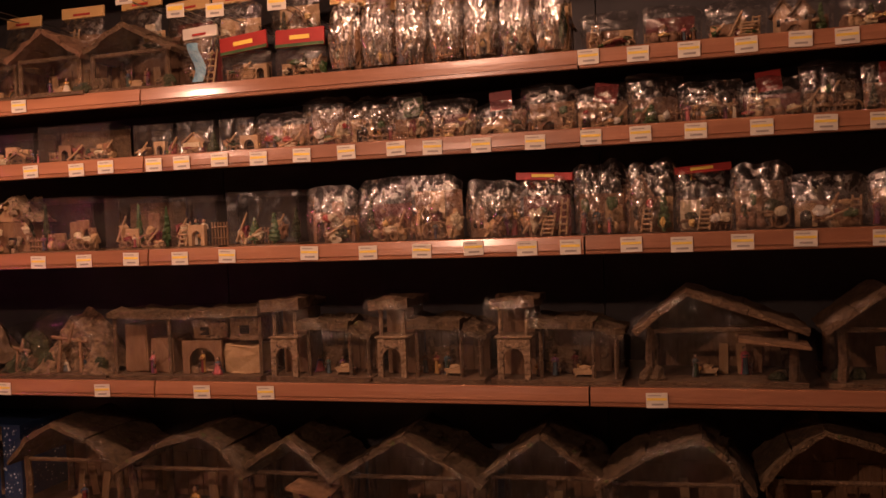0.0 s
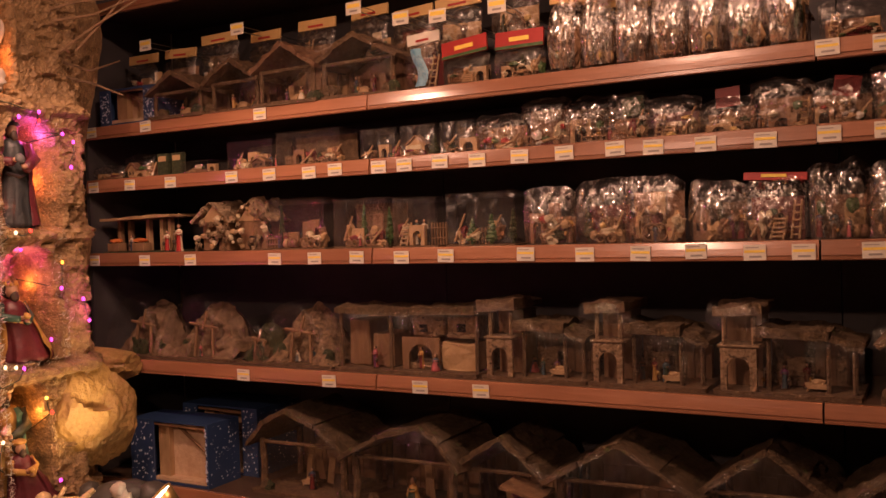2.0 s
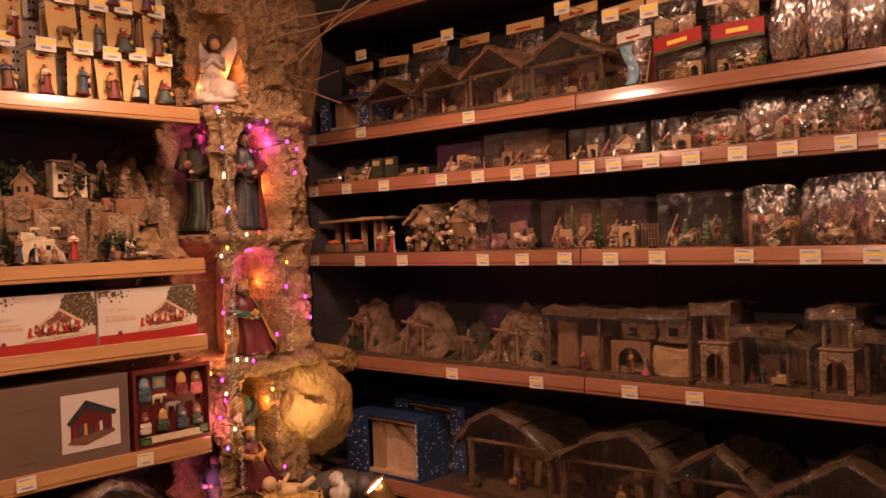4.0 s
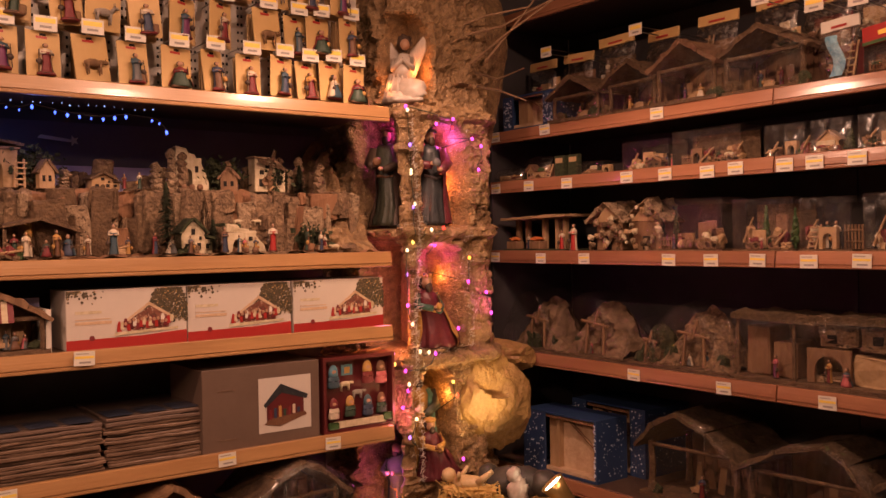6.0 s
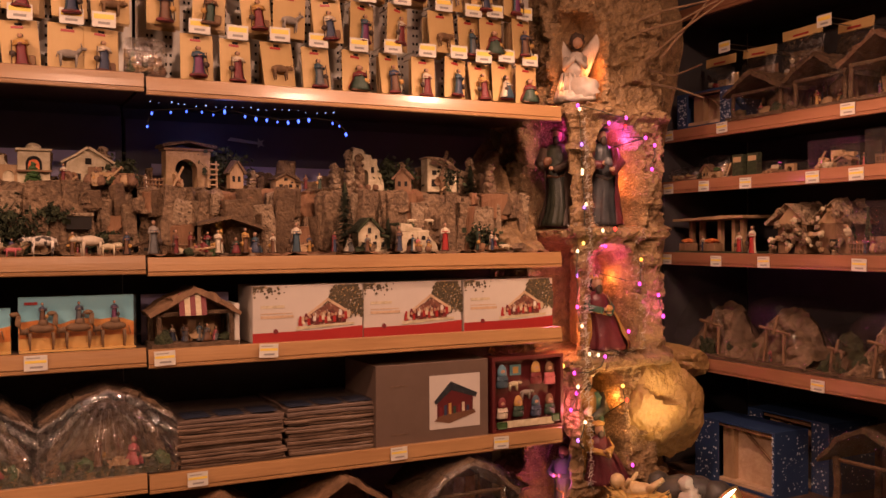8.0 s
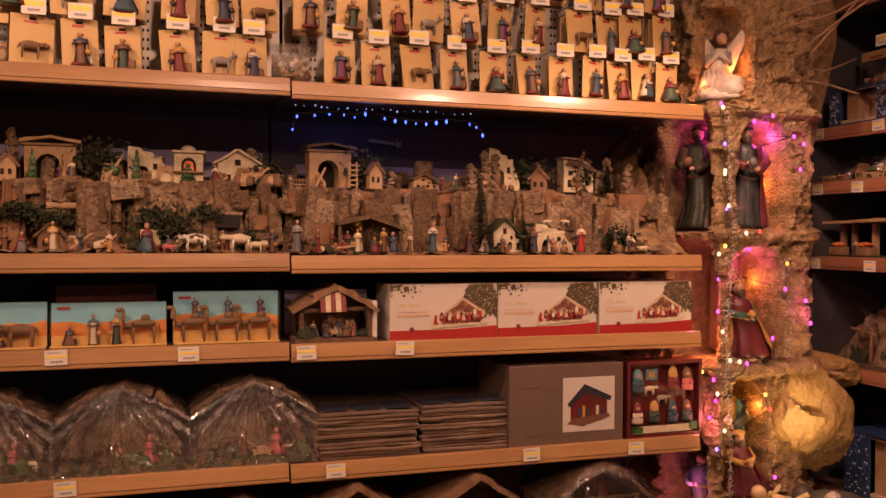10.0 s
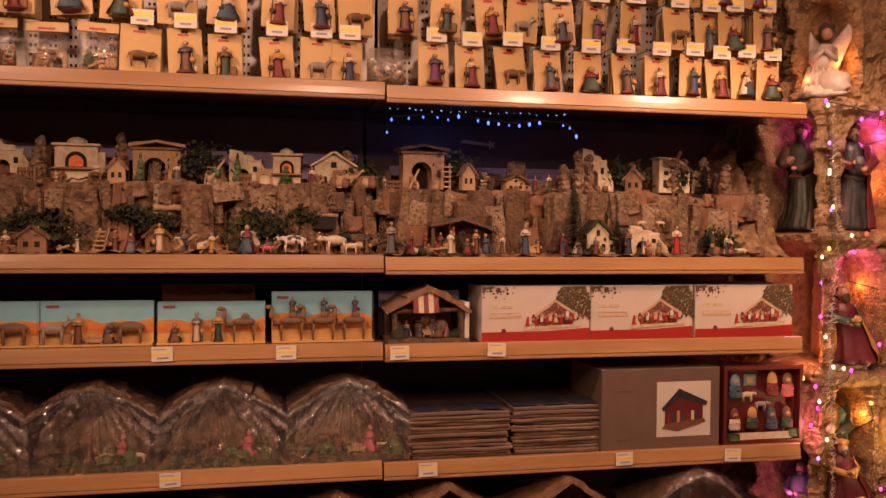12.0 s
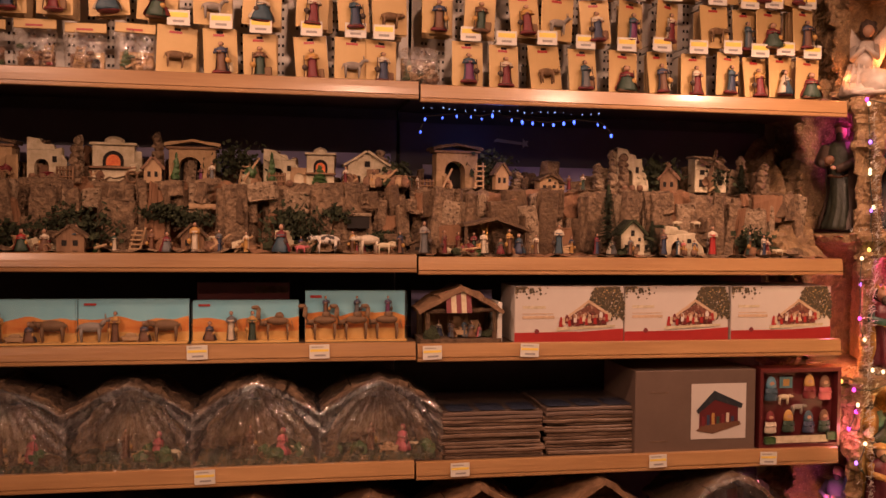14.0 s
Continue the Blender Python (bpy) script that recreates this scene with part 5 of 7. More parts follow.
def cottage(m, w, h, d, wallm, roofm, style, label):
    t = thing("toy_cottage", m, label, "toy house", "village houses")
    if style == "ruin":
        bm = arch_wall(w, h * .7, 0, d * .6, w * .42, h * .5, -w * .08)
        part("wall", bm, wallm, t)
        bm = bmesh.new()
        poly(bm, [(-w * .5, h * .7), (w * .5, h * .7), (w * .5, h * .76), (w * .3, h * .74), (w * .22, h * .84), (-w * .05, h * .86), (-w * .12, h * .97), (-w * .5, h)], 0, d * .6)
        rough_up(bm, .004, 60, w * 90)
        part("broken_wall", bm, wallm, t)
        # Bark-dark board stands for the shade seen through the broken arch.
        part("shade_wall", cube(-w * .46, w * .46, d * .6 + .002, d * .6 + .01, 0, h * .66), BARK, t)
        bm = bmesh.new()
        poly(bm, [(w * .5, 0), (w * .86, 0), (w * .80, h * .3), (w * .66, h * .42), (w * .5, h * .62)], .004, d * .55)
        rough_up(bm, .004, 60, w * 70)
        part("buttress", bm, wallm, t)
        # Window shade as a black plate on the wall.
        part("window_opening", cube(w * .24, w * .36, -.0025, .001, h * .42, h * .56), DARK, t)
        bm = bmesh.new()
        slab(bm, (-w * .55, h * .93), (w * .02, h * .86), d * .1, d + .01, .008, 6, 4, .004, h)
        part("roof", bm, roofm, t)
        for k in range(3):
            bm = bmesh.new()
            lathe(bm, [(.006, 0), (.010, .006), (.009, .014), (.006, .018)], ((k - 1) * w * .3, -.016 - .004 * k, 0), 9, 1)
            part("toy_pot", bm, TILE, t)
    elif style == "oven":
        part("wall", cube(-w / 2, w / 2, 0, d, 0, h * .85, .002), wallm, t)
        # Arched black plate paints the shade inside the oven.
        bm = bmesh.new()
        poly(bm, arch_pts(w * .5, h * .36), -.003, .0)
        ob = part("oven_mouth", bm, DARK, t)
        ob.location = (0, -.0005, h * .36)
        bm = bmesh.new()
        poly(bm, arch_pts(w * .34, h * .26), -.004, -.003)
        ob = part("ember", bm, mat("red_embers", (0.65, 0.10, 0.03), (0.8, 0.25, 0.06), 0.6, 0, 120), t)
        ob.location = (0, -.0007, h * .37)
        part("ledge", cube(-w * .55, w * .55, -.014, .002, h * .3, h * .35, .001), STALL, t)
        part("cornice", cube(-w * .56, w * .56, -.008, d, h * .85, h * .91, .001), wallm, t)
        bm = bmesh.new()
        blob(bm, (0, d / 2, h * .92), (w * .26, d * .4, h * .16), 2, .1)
        part("dome", bm, wallm, t)
    elif style == "gatehouse":
        ob = part("wall", arch_wall(w, h * .8, 0, d, w * .5, h * .62, w * -.05), wallm, t)
        # Near-black board paints the gloom behind the gateway.
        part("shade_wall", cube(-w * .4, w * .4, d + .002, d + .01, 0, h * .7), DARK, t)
        bm = bmesh.new()
        slab(bm, (-w * .6, h * .86), (0, h * .98), -.012, d + .02, .008, 6, 4, .003, w)
        slab(bm, (0, h * .98), (w * .6, h * .86), -.012, d + .02, .008, 6, 4, .003, w)
        part("roof", bm, roofm, t)
        part("architrave", cube(-w * .56, w * .56, -.006, d, h * .8, h * .86, .001), STALL, t)
    else:
        part("wall", cube(-w / 2, w / 2, 0, d, 0, h * .6), wallm, t)
        bm = bmesh.new()
        poly(bm, [(-w / 2, h * .6), (w / 2, h * .6), (w * .1, h * .92), (-w * .1, h * .92)], 0, d)
        part("gable", bm, wallm, t)
        for sx in (-1, 1):
            bm = bmesh.new()
            slab(bm, (0, h * .96), (sx * w * .6, h * .56), -.012, d + .01, .006, 7, 5, .002, h)
            part("roof", bm, roofm, t)
        # Cottage and annex windows: black plates painted as inner shade.
        for x, z, ww, hh in ((-.26, .1, .16, .2), (.24, .12, .15, .2), (0, .55, .14, .16), (.3, .4, .1, .1)):
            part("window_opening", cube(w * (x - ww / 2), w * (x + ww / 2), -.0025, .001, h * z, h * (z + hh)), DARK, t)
        bm = bmesh.new()
        poly(bm, arch_pts(w * .2, h * .3), -.003, .001)
        part("door", bm, BARK, t)
        part("annex", cube(w * .48, w * .85, .006, d * .8, 0, h * .42), wallm, t)
        part("annex_window", cube(w * .58, w * .7, .0035, .0065, h * .16, h * .3), DARK, t)
        bm = bmesh.new()
        slab(bm, (w * .45, h * .5), (w * .9, h * .42), -.004, d * .85, .006, 5, 4, .002, w)
        part("annex_roof", bm, roofm, t)
    return t


UP = GL2 + .196
for s, d, z, w, h, dd, a, b, st in (
        (-1.262, .235, UP, .075, .13, .05, CREAM, BARK, "ruin"), (-1.80, .235, UP, .12, .125, .05, OCHRE, BARK, "gatehouse"), (-1.515, .24, UP, .06, .045, .04, OCHRE, BARK, "cottage"),
        (-2.20, .23, UP, .075, .10, .05, CREAM, OCHRE, "oven"), (-2.315, .235, UP - .006, .085, .105, .06, CREAM, BARK, "ruin"), (-2.065, .24, UP, .105, .10, .06, CREAM, CREAM, "cottage"),
        (-2.555, .235, UP, .12, .115, .05, OCHRE, OCHRE, "gatehouse"), (-2.765, .235, UP, .105, .115, .06, CREAM, OCHRE, "oven"), (-2.945, .24, UP, .085, .115, .05, CREAM, BARK, "ruin"), (-3.08, .24, UP, .1, .11, .05, OCHRE, BARK, "gatehouse"),
        (-1.325, .05, GL2 + .006, .065, .10, .05, CREAM, MOSS, "cottage"), (-1.175, .06, GL2 + .006, .095, .085, .05, CREAM, MOSS, "ruin")):
    cottage(L(s, d, z, rng.uniform(-10, 10)), w * 1.05, h * 1.02, dd, a, b, st, "small %s toy village house on a cork cliff" % ("cream" if a == CREAM else "ochre"))


def windmill(m, w, h):
    """A whitewashed toy mill of patched plaster with dark crossed sails."""
    t = thing("toy_windmill", m, "whitewashed toy windmill with dark crossed sails", "toy windmill")
    part("wall", cube(-w / 2, w / 2, 0, .05, 0, h * .62, .002), CREAM, t)
    bm = bmesh.new()
    poly(bm, [(-w * .5, h * .62), (w * .3, h * .62), (w * .05, h * .86), (-w * .5, h * .92)], 0, .05)
    part("gable", bm, CREAM, t)
    bm = bmesh.new()
    slab(bm, (-w * .56, h * .93), (w * .08, h * .86), -.01, .055, .006, 6, 4, .003, 3)
    slab(bm, (w * .06, h * .86), (w * .55, h * .58), -.01, .055, .006, 6, 4, .003, 5)
    part("roof", bm, CORK_PALE, t)
    # Mill windows are plates coloured like the shade behind them.
    for x, z, ww, hh in ((-.3, .15, .14, .2), (.28, .2, .14, .16), (-.28, .48, .14, .12), (.25, .46, .12, .1), (-.1, .66, .12, .1)):
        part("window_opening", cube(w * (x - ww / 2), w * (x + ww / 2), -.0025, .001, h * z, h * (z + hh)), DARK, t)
    bm = bmesh.new()
    poly(bm, arch_pts(w * .2, h * .3), -.003, .001)
    part("door", bm, BARK, t)
    for k in range(4):
        bm = bmesh.new()
        box(bm, -.003, .003, -.0015, .0015, 0, h * .42)
        box(bm, -.009, .003, -.0025, -.0016, h * .1, h * .42)
        ob = part("sail", bm, BARK, t)
        ob.matrix_basis = pose(-w * .02, -.014 - .002 * (k % 2), h * .74, 0, 20 + 90 * k, 0)
    return t


windmill(L(-1.0, .225, UP), .105, .115)


def rock_pillar(m, h, seed):
    bm = bmesh.new()
    for k in range(6):
        blob(bm, (random.Random(seed + k).uniform(-.006, .006), 0, h * (k + .5) / 6), (.020 - .0015 * k, .018, h * .12), 2, .6, 14)
    ob = part("rock_pillar", bm, CLIFF if seed % 2 else CORK_PALE)
    ob.matrix_basis = m
    return tagged(ob, "rough cork rock pillar in the toy village", "toy rock", "cork rock pillars")


for k, (s, d, z, h) in enumerate(((-2.648, .24, UP - .01, .145), (-2.86, .25, UP - .01, .13), (-2.86, .21, UP - .01, .10), (-1.31, .25, UP - .01, .13), (-1.285, .23, UP - .01, .12), (-1.355, .26, UP - .01, .09), (-1.14, .24, UP - .01, .10), (-2.02, .26, UP - .01, .115), (-.95, .26, UP - .01, .12), (-.89, .24, UP - .02, .13), (-.84, .2, UP - .03, .12), (-1.62, .23, UP - .01, .06))):
    rock_pillar(L(s, d, z), h, 31 + k)
t = thing("toy_trough", L(-2.47, .135, GL2 + .125), "long pale wooden trough on the village cliff", "toy trough")
for y in (0, .016):
    part("side_board", cube(-.085, .085, y, y + .003, 0, .012, .001), STALL_LIGHT, t)
part("bottom_board", cube(-.085, .085, .003, .016, -.003, .001), STALL_LIGHT, t)
t = thing("village_cave", L(-2.10, .115, GL2 + .075), "cave with a pale lintel, its inner shade a black block", "toy cave")
# Solid black block stands for the shade in the cave.
part("cave_mouth", cube(-.03, .03, 0, .06, 0, .032), DARK, t)
part("lintel", cube(-.036, .036, -.004, .06, .033, .042, .002), CORK_PALE, t)


r = random.Random(77)
for k in range(62):
    s = -3.15 + 2.3 * (k + r.random()) / 62 if k < 40 else r.uniform(-3.15, -.95)
    low = k % 2 == 0
    t = thing("village_scenery", L(s, r.uniform(.03, .09) if low else r.uniform(.19, .25), GL2 + .008 if low else UP - .004, r.uniform(-30, 30)), "small rustic scenery piece on the village diorama", "toy scenery", "village scenery")
    small_prop(t, 0, 0, 0, r.uniform(.04, .075), r.uniform(.04, .075) if low else r.uniform(.05, .10), r)


def pine_tree(m, h, seed):
    t = thing("toy_pine", m, "small dark green bottle-brush toy pine", "toy tree", "toy pines")
    r = random.Random(seed)
    bm = bmesh.new()
    tube(bm, [(0, 0, 0), (0, 0, h)], .003, .001)
    part("trunk", bm, BARK, t)
    bm = bmesh.new()
    for k in range(900):
        q = r.random() ** .8
        a = r.uniform(0, 6.3)
        ln = (.24 * h) * (1 - q) + .004
        z = h * (.1 + .88 * q)
        p = Vector((math.cos(a) * ln, math.sin(a) * ln, z - .03 * h))
        u = Vector((-math.sin(a), math.cos(a), 0)) * .0032
        bm.faces.new([bm.verts.new(c) for c in (Vector((0, 0, z)) - u, Vector((0, 0, z)) + u, p + u * .4, p - u * .4)])
    part("needles", bm, MOSS, t)
    return t


pine_tree(L(-1.398, .055, GL2 + .008), .205, 1)
pine_tree(L(-1.262, .06, GL2 + .008), .10, 2)
pine_tree(L(-.90, .22, UP - .01), .1, 4)


def shrub(m, w, h, seed, n=420):
    t = thing("toy_shrub", m, "dark leafy toy shrub on the diorama", "toy shrub", "toy shrubs")
    r = random.Random(seed)
    bm = bmesh.new()
    for k in range(5):
        tube(bm, [(0, 0, 0), (r.uniform(-.3, .3) * w, r.uniform(-.2, .2) * w, h * .7)], .002, .001, 4)
    part("stem", bm, BARK, t)
    bm = bmesh.new()
    for k in range(n):
        c = Vector((r.gauss(0, .25) * w, r.gauss(0, .18) * w, h * (.5 + r.gauss(0, .2))))
        c.z = max(.004, c.z)
        u, v = Vector((r.uniform(-1, 1), r.uniform(-1, 1), r.uniform(-1, 1))) * .008, Vector((r.uniform(-1, 1), r.uniform(-1, 1), r.uniform(-1, 1))) * .008
        bm.faces.new([bm.verts.new(q) for q in (c - u, c + v, c + u, c - v)])
    part("leaves", bm, MOSS, t)
    return t


for k, (s, d, z, w, h) in enumerate(((-1.70, .25, UP, .13, .115), (-2.44, .25, UP, .14, .125), (-1.17, .26, UP, .10, .10), (-2.80, .10, GL2 + .01, .13, .12), (-2.24, .11, GL2 + .01, .13, .13), (-2.30, .12, GL2 + .03, .10, .11),
                                   (-.93, .10, GL2 + .008, .10, .08), (-2.55, .14, GL2 + .07, .14, .05), (-2.03, .12, GL2 + .01, .09, .06), (-3.0, .12, GL2 + .01, .1, .08), (-1.15, .26, UP, .07, .07), (-2.62, .12, GL2 + .09, .10, .05), (-2.17, .13, GL2 + .09, .08, .05), (-1.13, .25, UP, .08, .09), (-.98, .24, UP, .08, .09), (-2.88, .13, GL2 + .02, .11, .12), (-1.98, .25, UP, .07, .08))):
    shrub(L(s, d, z), w, h, 500 + k)

FOLK = [(-1.93, .03, .09, GREY, HIDE_GREY), (-1.875, .03, .065, WINE, BROWN), (-1.83, .06, .06, BROWN, WINE), (-1.79, .04, .06, GREEN, WINE), (-1.765, .03, .065, CREAMR, CREAMR), (-1.69, .04, .07, BROWN, OCHRER), (-1.66, .05, .06, NAVY, BLUE),
        (-1.55, .03, .085, BLUE, CREAMR), (-1.44, .03, .06, NAVY, WINE), (-1.39, .04, .055, GREY, CREAMR), (-1.245, .02, .075, NAVY, BROWN), (-1.095, .02, .085, RED_PRINT, CREAMR), (-.97, .04, .07, BROWN, GREEN), (-.93, .03, .06, NAVY, CREAMR),
        (-2.53, .03, .08, CREAMR, OCHRER), (-2.31, .04, .08, BLUE, WINE), (-2.82, .03, .07, NAVY, BLUE), (-2.95, .03, .06, GREEN, RED_PRINT), (-2.64, .05, .06, BROWN, BROWN), (-2.40, .03, .055, OCHRER, CREAMR), (-1.995, .03, .06, BROWN, NAVY), (-1.80, .08, .05, CREAMR, BROWN), (-1.72, .02, .045, WINE, GREEN), (-1.61, .05, .055, BROWN, CREAMR), (-1.50, .07, .05, OCHRER, NAVY), (-1.34, .03, .05, BROWN, GREY), (-1.30, .06, .055, WINE, BROWN), (-1.20, .02, .05, CREAMR, BLUE), (-.90, .06, .05, WINE, CREAMR), (-2.12, .06, .06, BROWN, OCHRER), (-2.47, .05, .06, NAVY, GREY), (-2.60, .03, .055, GREY, WINE), (-2.73, .04, .05, CREAMR, GREEN), (-2.90, .05, .06, BROWN, CREAMR), (-3.05, .03, .06, BLUE, OCHRER)]
for s, d, h, a, b in FOLK:
    tagged(figurine(h, a, b, None, L(s, d, GL2 + .01, rng.uniform(-40, 40)), rng.choice(("stand", "stand", "kneel")), "villager_figurine"), "small painted clay villager figure in the diorama", "figurine", "village figurines")
for s, d, z, h, a, b in ((-1.42, .21, UP, .05, GREEN, CREAMR), (-1.46, .22, UP, .045, WINE, BROWN), (-2.5, .21, UP, .06, GREY, CREAMR), (-2.87, .21, UP, .065, BROWN, GREY), (-2.13, .2, UP, .055, WINE, CREAMR), (-2.05, .2, UP, .05, GREEN, BROWN), (-1.0, .15, GL2 + .085, .06, NAVY, GREY), (-.98, .14, GL2 + .085, .06, CREAMR, CREAMR), (-1.19, .17, GL2 + .085, .06, WINE, BROWN)):
    tagged(figurine(h, a, b, None, L(s, d, z, rng.uniform(-40, 40)), "stand", "villager_figurine"), "small painted clay villager figure on the cliff", "figurine", "village figurines")
for s, d, h, hide, kd, turn in ((-2.19, .03, .05, COW, "cow", 180), (-2.08, .03, .05, CREAMR, "cow", 200), (-2.26, .02, .022, PINK, "cow", 0), (-1.10, .11, .018, CREAM, "cow", 160), (-1.03, .12, .02, CREAM, "cow", 180), (-1.17, .10, .018, CREAM, "cow", 0), (-.88, .03, .02, CREAM, "cow", 160), (-2.04, .02, .03, CREAM, "cow", 0)):
    tagged(beast(h, hide, None, L(s, d, GL2 + (.088 if d > .09 else .008), turn), kd), "small painted toy farm animal in the diorama", "animal figure", "village animals")
bm = bmesh.new()
slab(bm, (-.09, .075), (0, .095), -.06, .08, .008, 6, 5, .005, 2)
slab(bm, (0, .095), (.1, .06), -.06, .08, .008, 6, 5, .005, 3)
t = thing("grotto_roof", L(-1.725, .10, GL2 + .008), "low bark roof over the diorama's nativity cave", "toy roof")
part("roof", bm, BARK, t)
part("cave_back", cube(-.07, .07, .06, .075, 0, .07), OCHRE, t)
for x in (-.085, .09):
    bm = bmesh.new()
    tube(bm, [(x, -.05, 0), (x, -.05, .072)], .005)
    part("post", bm, BARK, t)
lamp("cave_lamp", (-.12, -1.725, GL2 + .065), .09, (1, .45, .12), .008)

# fairy lights under the upper shelf
BLUE_LED = glow("blue_led", (0.06, 0.13, 1.0), 3.5)
led = thing("blue_light_string", L(-1.94, .05, 0), "string of small glowing blue lights under the shelf", "light string")
pts = [(.0, 1.865), (.012, 1.90), (.06, 1.905), (.10, 1.91), (.14, 1.91), (.17, 1.905), (.20, 1.915), (.255, 1.905), (.285, 1.90), (.315, 1.898), (.345, 1.895), (.375, 1.895), (.405, 1.90), (.435, 1.905), (.505, 1.90), (.525, 1.893), (.545, 1.87)]
bm = bmesh.new()
tube(bm, [(x, .0, z + .008) for x, z in pts], .0012, .0012, 4)
part("wire", bm, DARK, led)
for x, z in pts:
    bm = bmesh.new()
    q = rng.uniform(.0022, .0042)
    blob(bm, (x, 0, z), (q, q, q * 1.6), 1, 0)
    part("bulb", bm, BLUE_LED, led)
for k in range(22):
    bm = bmesh.new()
    blob(bm, (.01 + k * .024 + rng.uniform(-.008, .008), .02 + .01 * rng.random(), 1.935 - .006 * rng.random()), rng.choice((.0012, .0018, .0024)), 1, 0)
    part("bulb", bm, glow("cold_led", (0.35, 0.5, 1.0), 1.3), led)
lamp("blue_glow", (-.16, -1.70, 1.86), .14, (.15, .25, 1.0), .06)
t = thing("comet_star", L(-1.585, .38, GL2 + .345), "faint silver comet star on the sky board", "star")
bm = bmesh.new()
poly(bm, [(.03 + (.016 if k % 2 else .007) * math.cos(k * math.pi / 5), (.016 if k % 2 else .007) * math.sin(k * math.pi / 5)) for k in range(10)], 0, .003)
poly(bm, [(.02, .004), (-.06, .014), (-.07, .004), (.02, -.004)], .0005, .0025)
part("star", bm, mat("dull_silver", (0.35, 0.33, 0.3), None, 0.4, 0.6), t)


# ---- side wall: boxed sets ----
GL3 = L_Z["c"] + 0.046


def desert_box(m, w, h, seed, riders):
    r = random.Random(seed)
    t = thing("desert_figure_set", m, "boxed camel figures before a printed desert and blue sky", "boxed figure set", "desert figure boxes")
    part("carton", cube(-w / 2, w / 2, .04, .06, 0, h), SKY_PRINT, t)
    part("tray_floor", cube(-w / 2, w / 2, 0, .04, 0, .004), SAND, t)
    n = 20
    top = [(-w / 2 + w * k / n, h * (.55 + .16 * noise.noise(Vector((k * .22, seed, 0))))) for k in range(n + 1)]
    bm = bmesh.new()
    poly(bm, [(-w / 2, .004), (w / 2, .004)] + top[::-1], .0375, .0395)
    part("dune_print", bm, DUNE_PRINT, t)
    bm = bmesh.new()
    poly(bm, [(-w / 2, .004), (w / 2, .004)] + [(x, h * .22 + (z - h * .5) * .3) for x, z in top[::-1]], .0365, .0374)
    part("sand_print", bm, SAND, t)
    part("label_print", cube(-w * .45, -w * .34, .0375, .0395, h * .86, h * .91), RED_PRINT, t)
    if riders == 3:
        for k in range(3):
            x = (k - 1) * w * .31 - .012
            beast(h * .46, HIDE, t, pose(x + .012, .02, .004, 0, 0, 180), "camel")
            figurine(h * .42, ROBES[k * 2 + 3], NAVY, t, pose(x + .014, .02, h * .50))
    elif riders == 1:
        beast(h * .55, HIDE, t, pose(w * .30, .02, .004, 0, 0, 180), "camel")
        for k, x in enumerate((-.34, -.14, .06)):
            figurine(h * (.5 if k == 0 else .74), (BROWN, CREAMR, GREEN)[k], (NAVY, GREY, OCHRER)[k], t, pose(w * x, .02, .004), "kneel" if k == 0 else "stand")
    else:
        beast(h * .5, HIDE, t, pose(w * .3, .02, .004, 0, 0, 180), "cow")
        beast(h * .45, HIDE_GREY, t, pose(-w * .38, .02, .004), "donkey")
        figurine(h * .72, BROWN, OCHRER, t, pose(-w * .16, .02, .004))
        figurine(h * .5, BROWN, NAVY, t, pose(w * .1, .02, .004), "kneel")
        manger(t, -w * .02, .018, .004, .8)
    bm = bmesh.new()
    box(bm, -w / 2 - .001, w / 2 + .001, -.002, .061, -.0, h + .001, .002)
    ob = part("clear_cover", bm, film_mat("smooth_plastic_cover", 0.08, 0.3, 60, 0.08), t, "clear glossy plastic cover")
    ob.visible_shadow = False
    return t


up = .008
desert_box(L(-2.965, .03, GL3 + up), .28, .112, 1, 0)
desert_box(L(-2.685, .03, GL3 + up), .275, .112, 2, 0)
desert_box(L(-2.40, .03, GL3 + up), .275, .108, 3, 1)
desert_box(L(-2.11, .03, GL3 + up), .27, .133, 4, 3)
t = thing("brown_gift_box", L(-2.41, .16, GL3 + up), "dark brown carton standing behind the desert boxes", "carton")
part("carton", cube(-.125, .125, 0, .1, 0, .15, .002), MAROON, t)
part("label_print", cube(.03, .12, -.0012, -.0002, .12, .14), BARK, t)
t = gable_stable(L(-1.825, .09, GL3), .225, .15, .14, 601, "painted wooden nativity stable with striped awning roof", "painted stable", None, "gable", STALL, STALL_LIGHT, 6)
for k in range(5):
    ob = part("awning_strip", cube(-.007, .007, 0, .003, 0, .06), CREAM if k % 2 else WINE, t)
    ob.matrix_basis = pose(-.01 + (k - 2) * .014, -.085, .085, -16, 0, 0)
part("backdrop_card", cube(-.118, .118, .075, .079, 0, .135), DUSK, t)
part("side_print", cube(.105, .118, -.05, .07, 0, .11), WHITE, t)


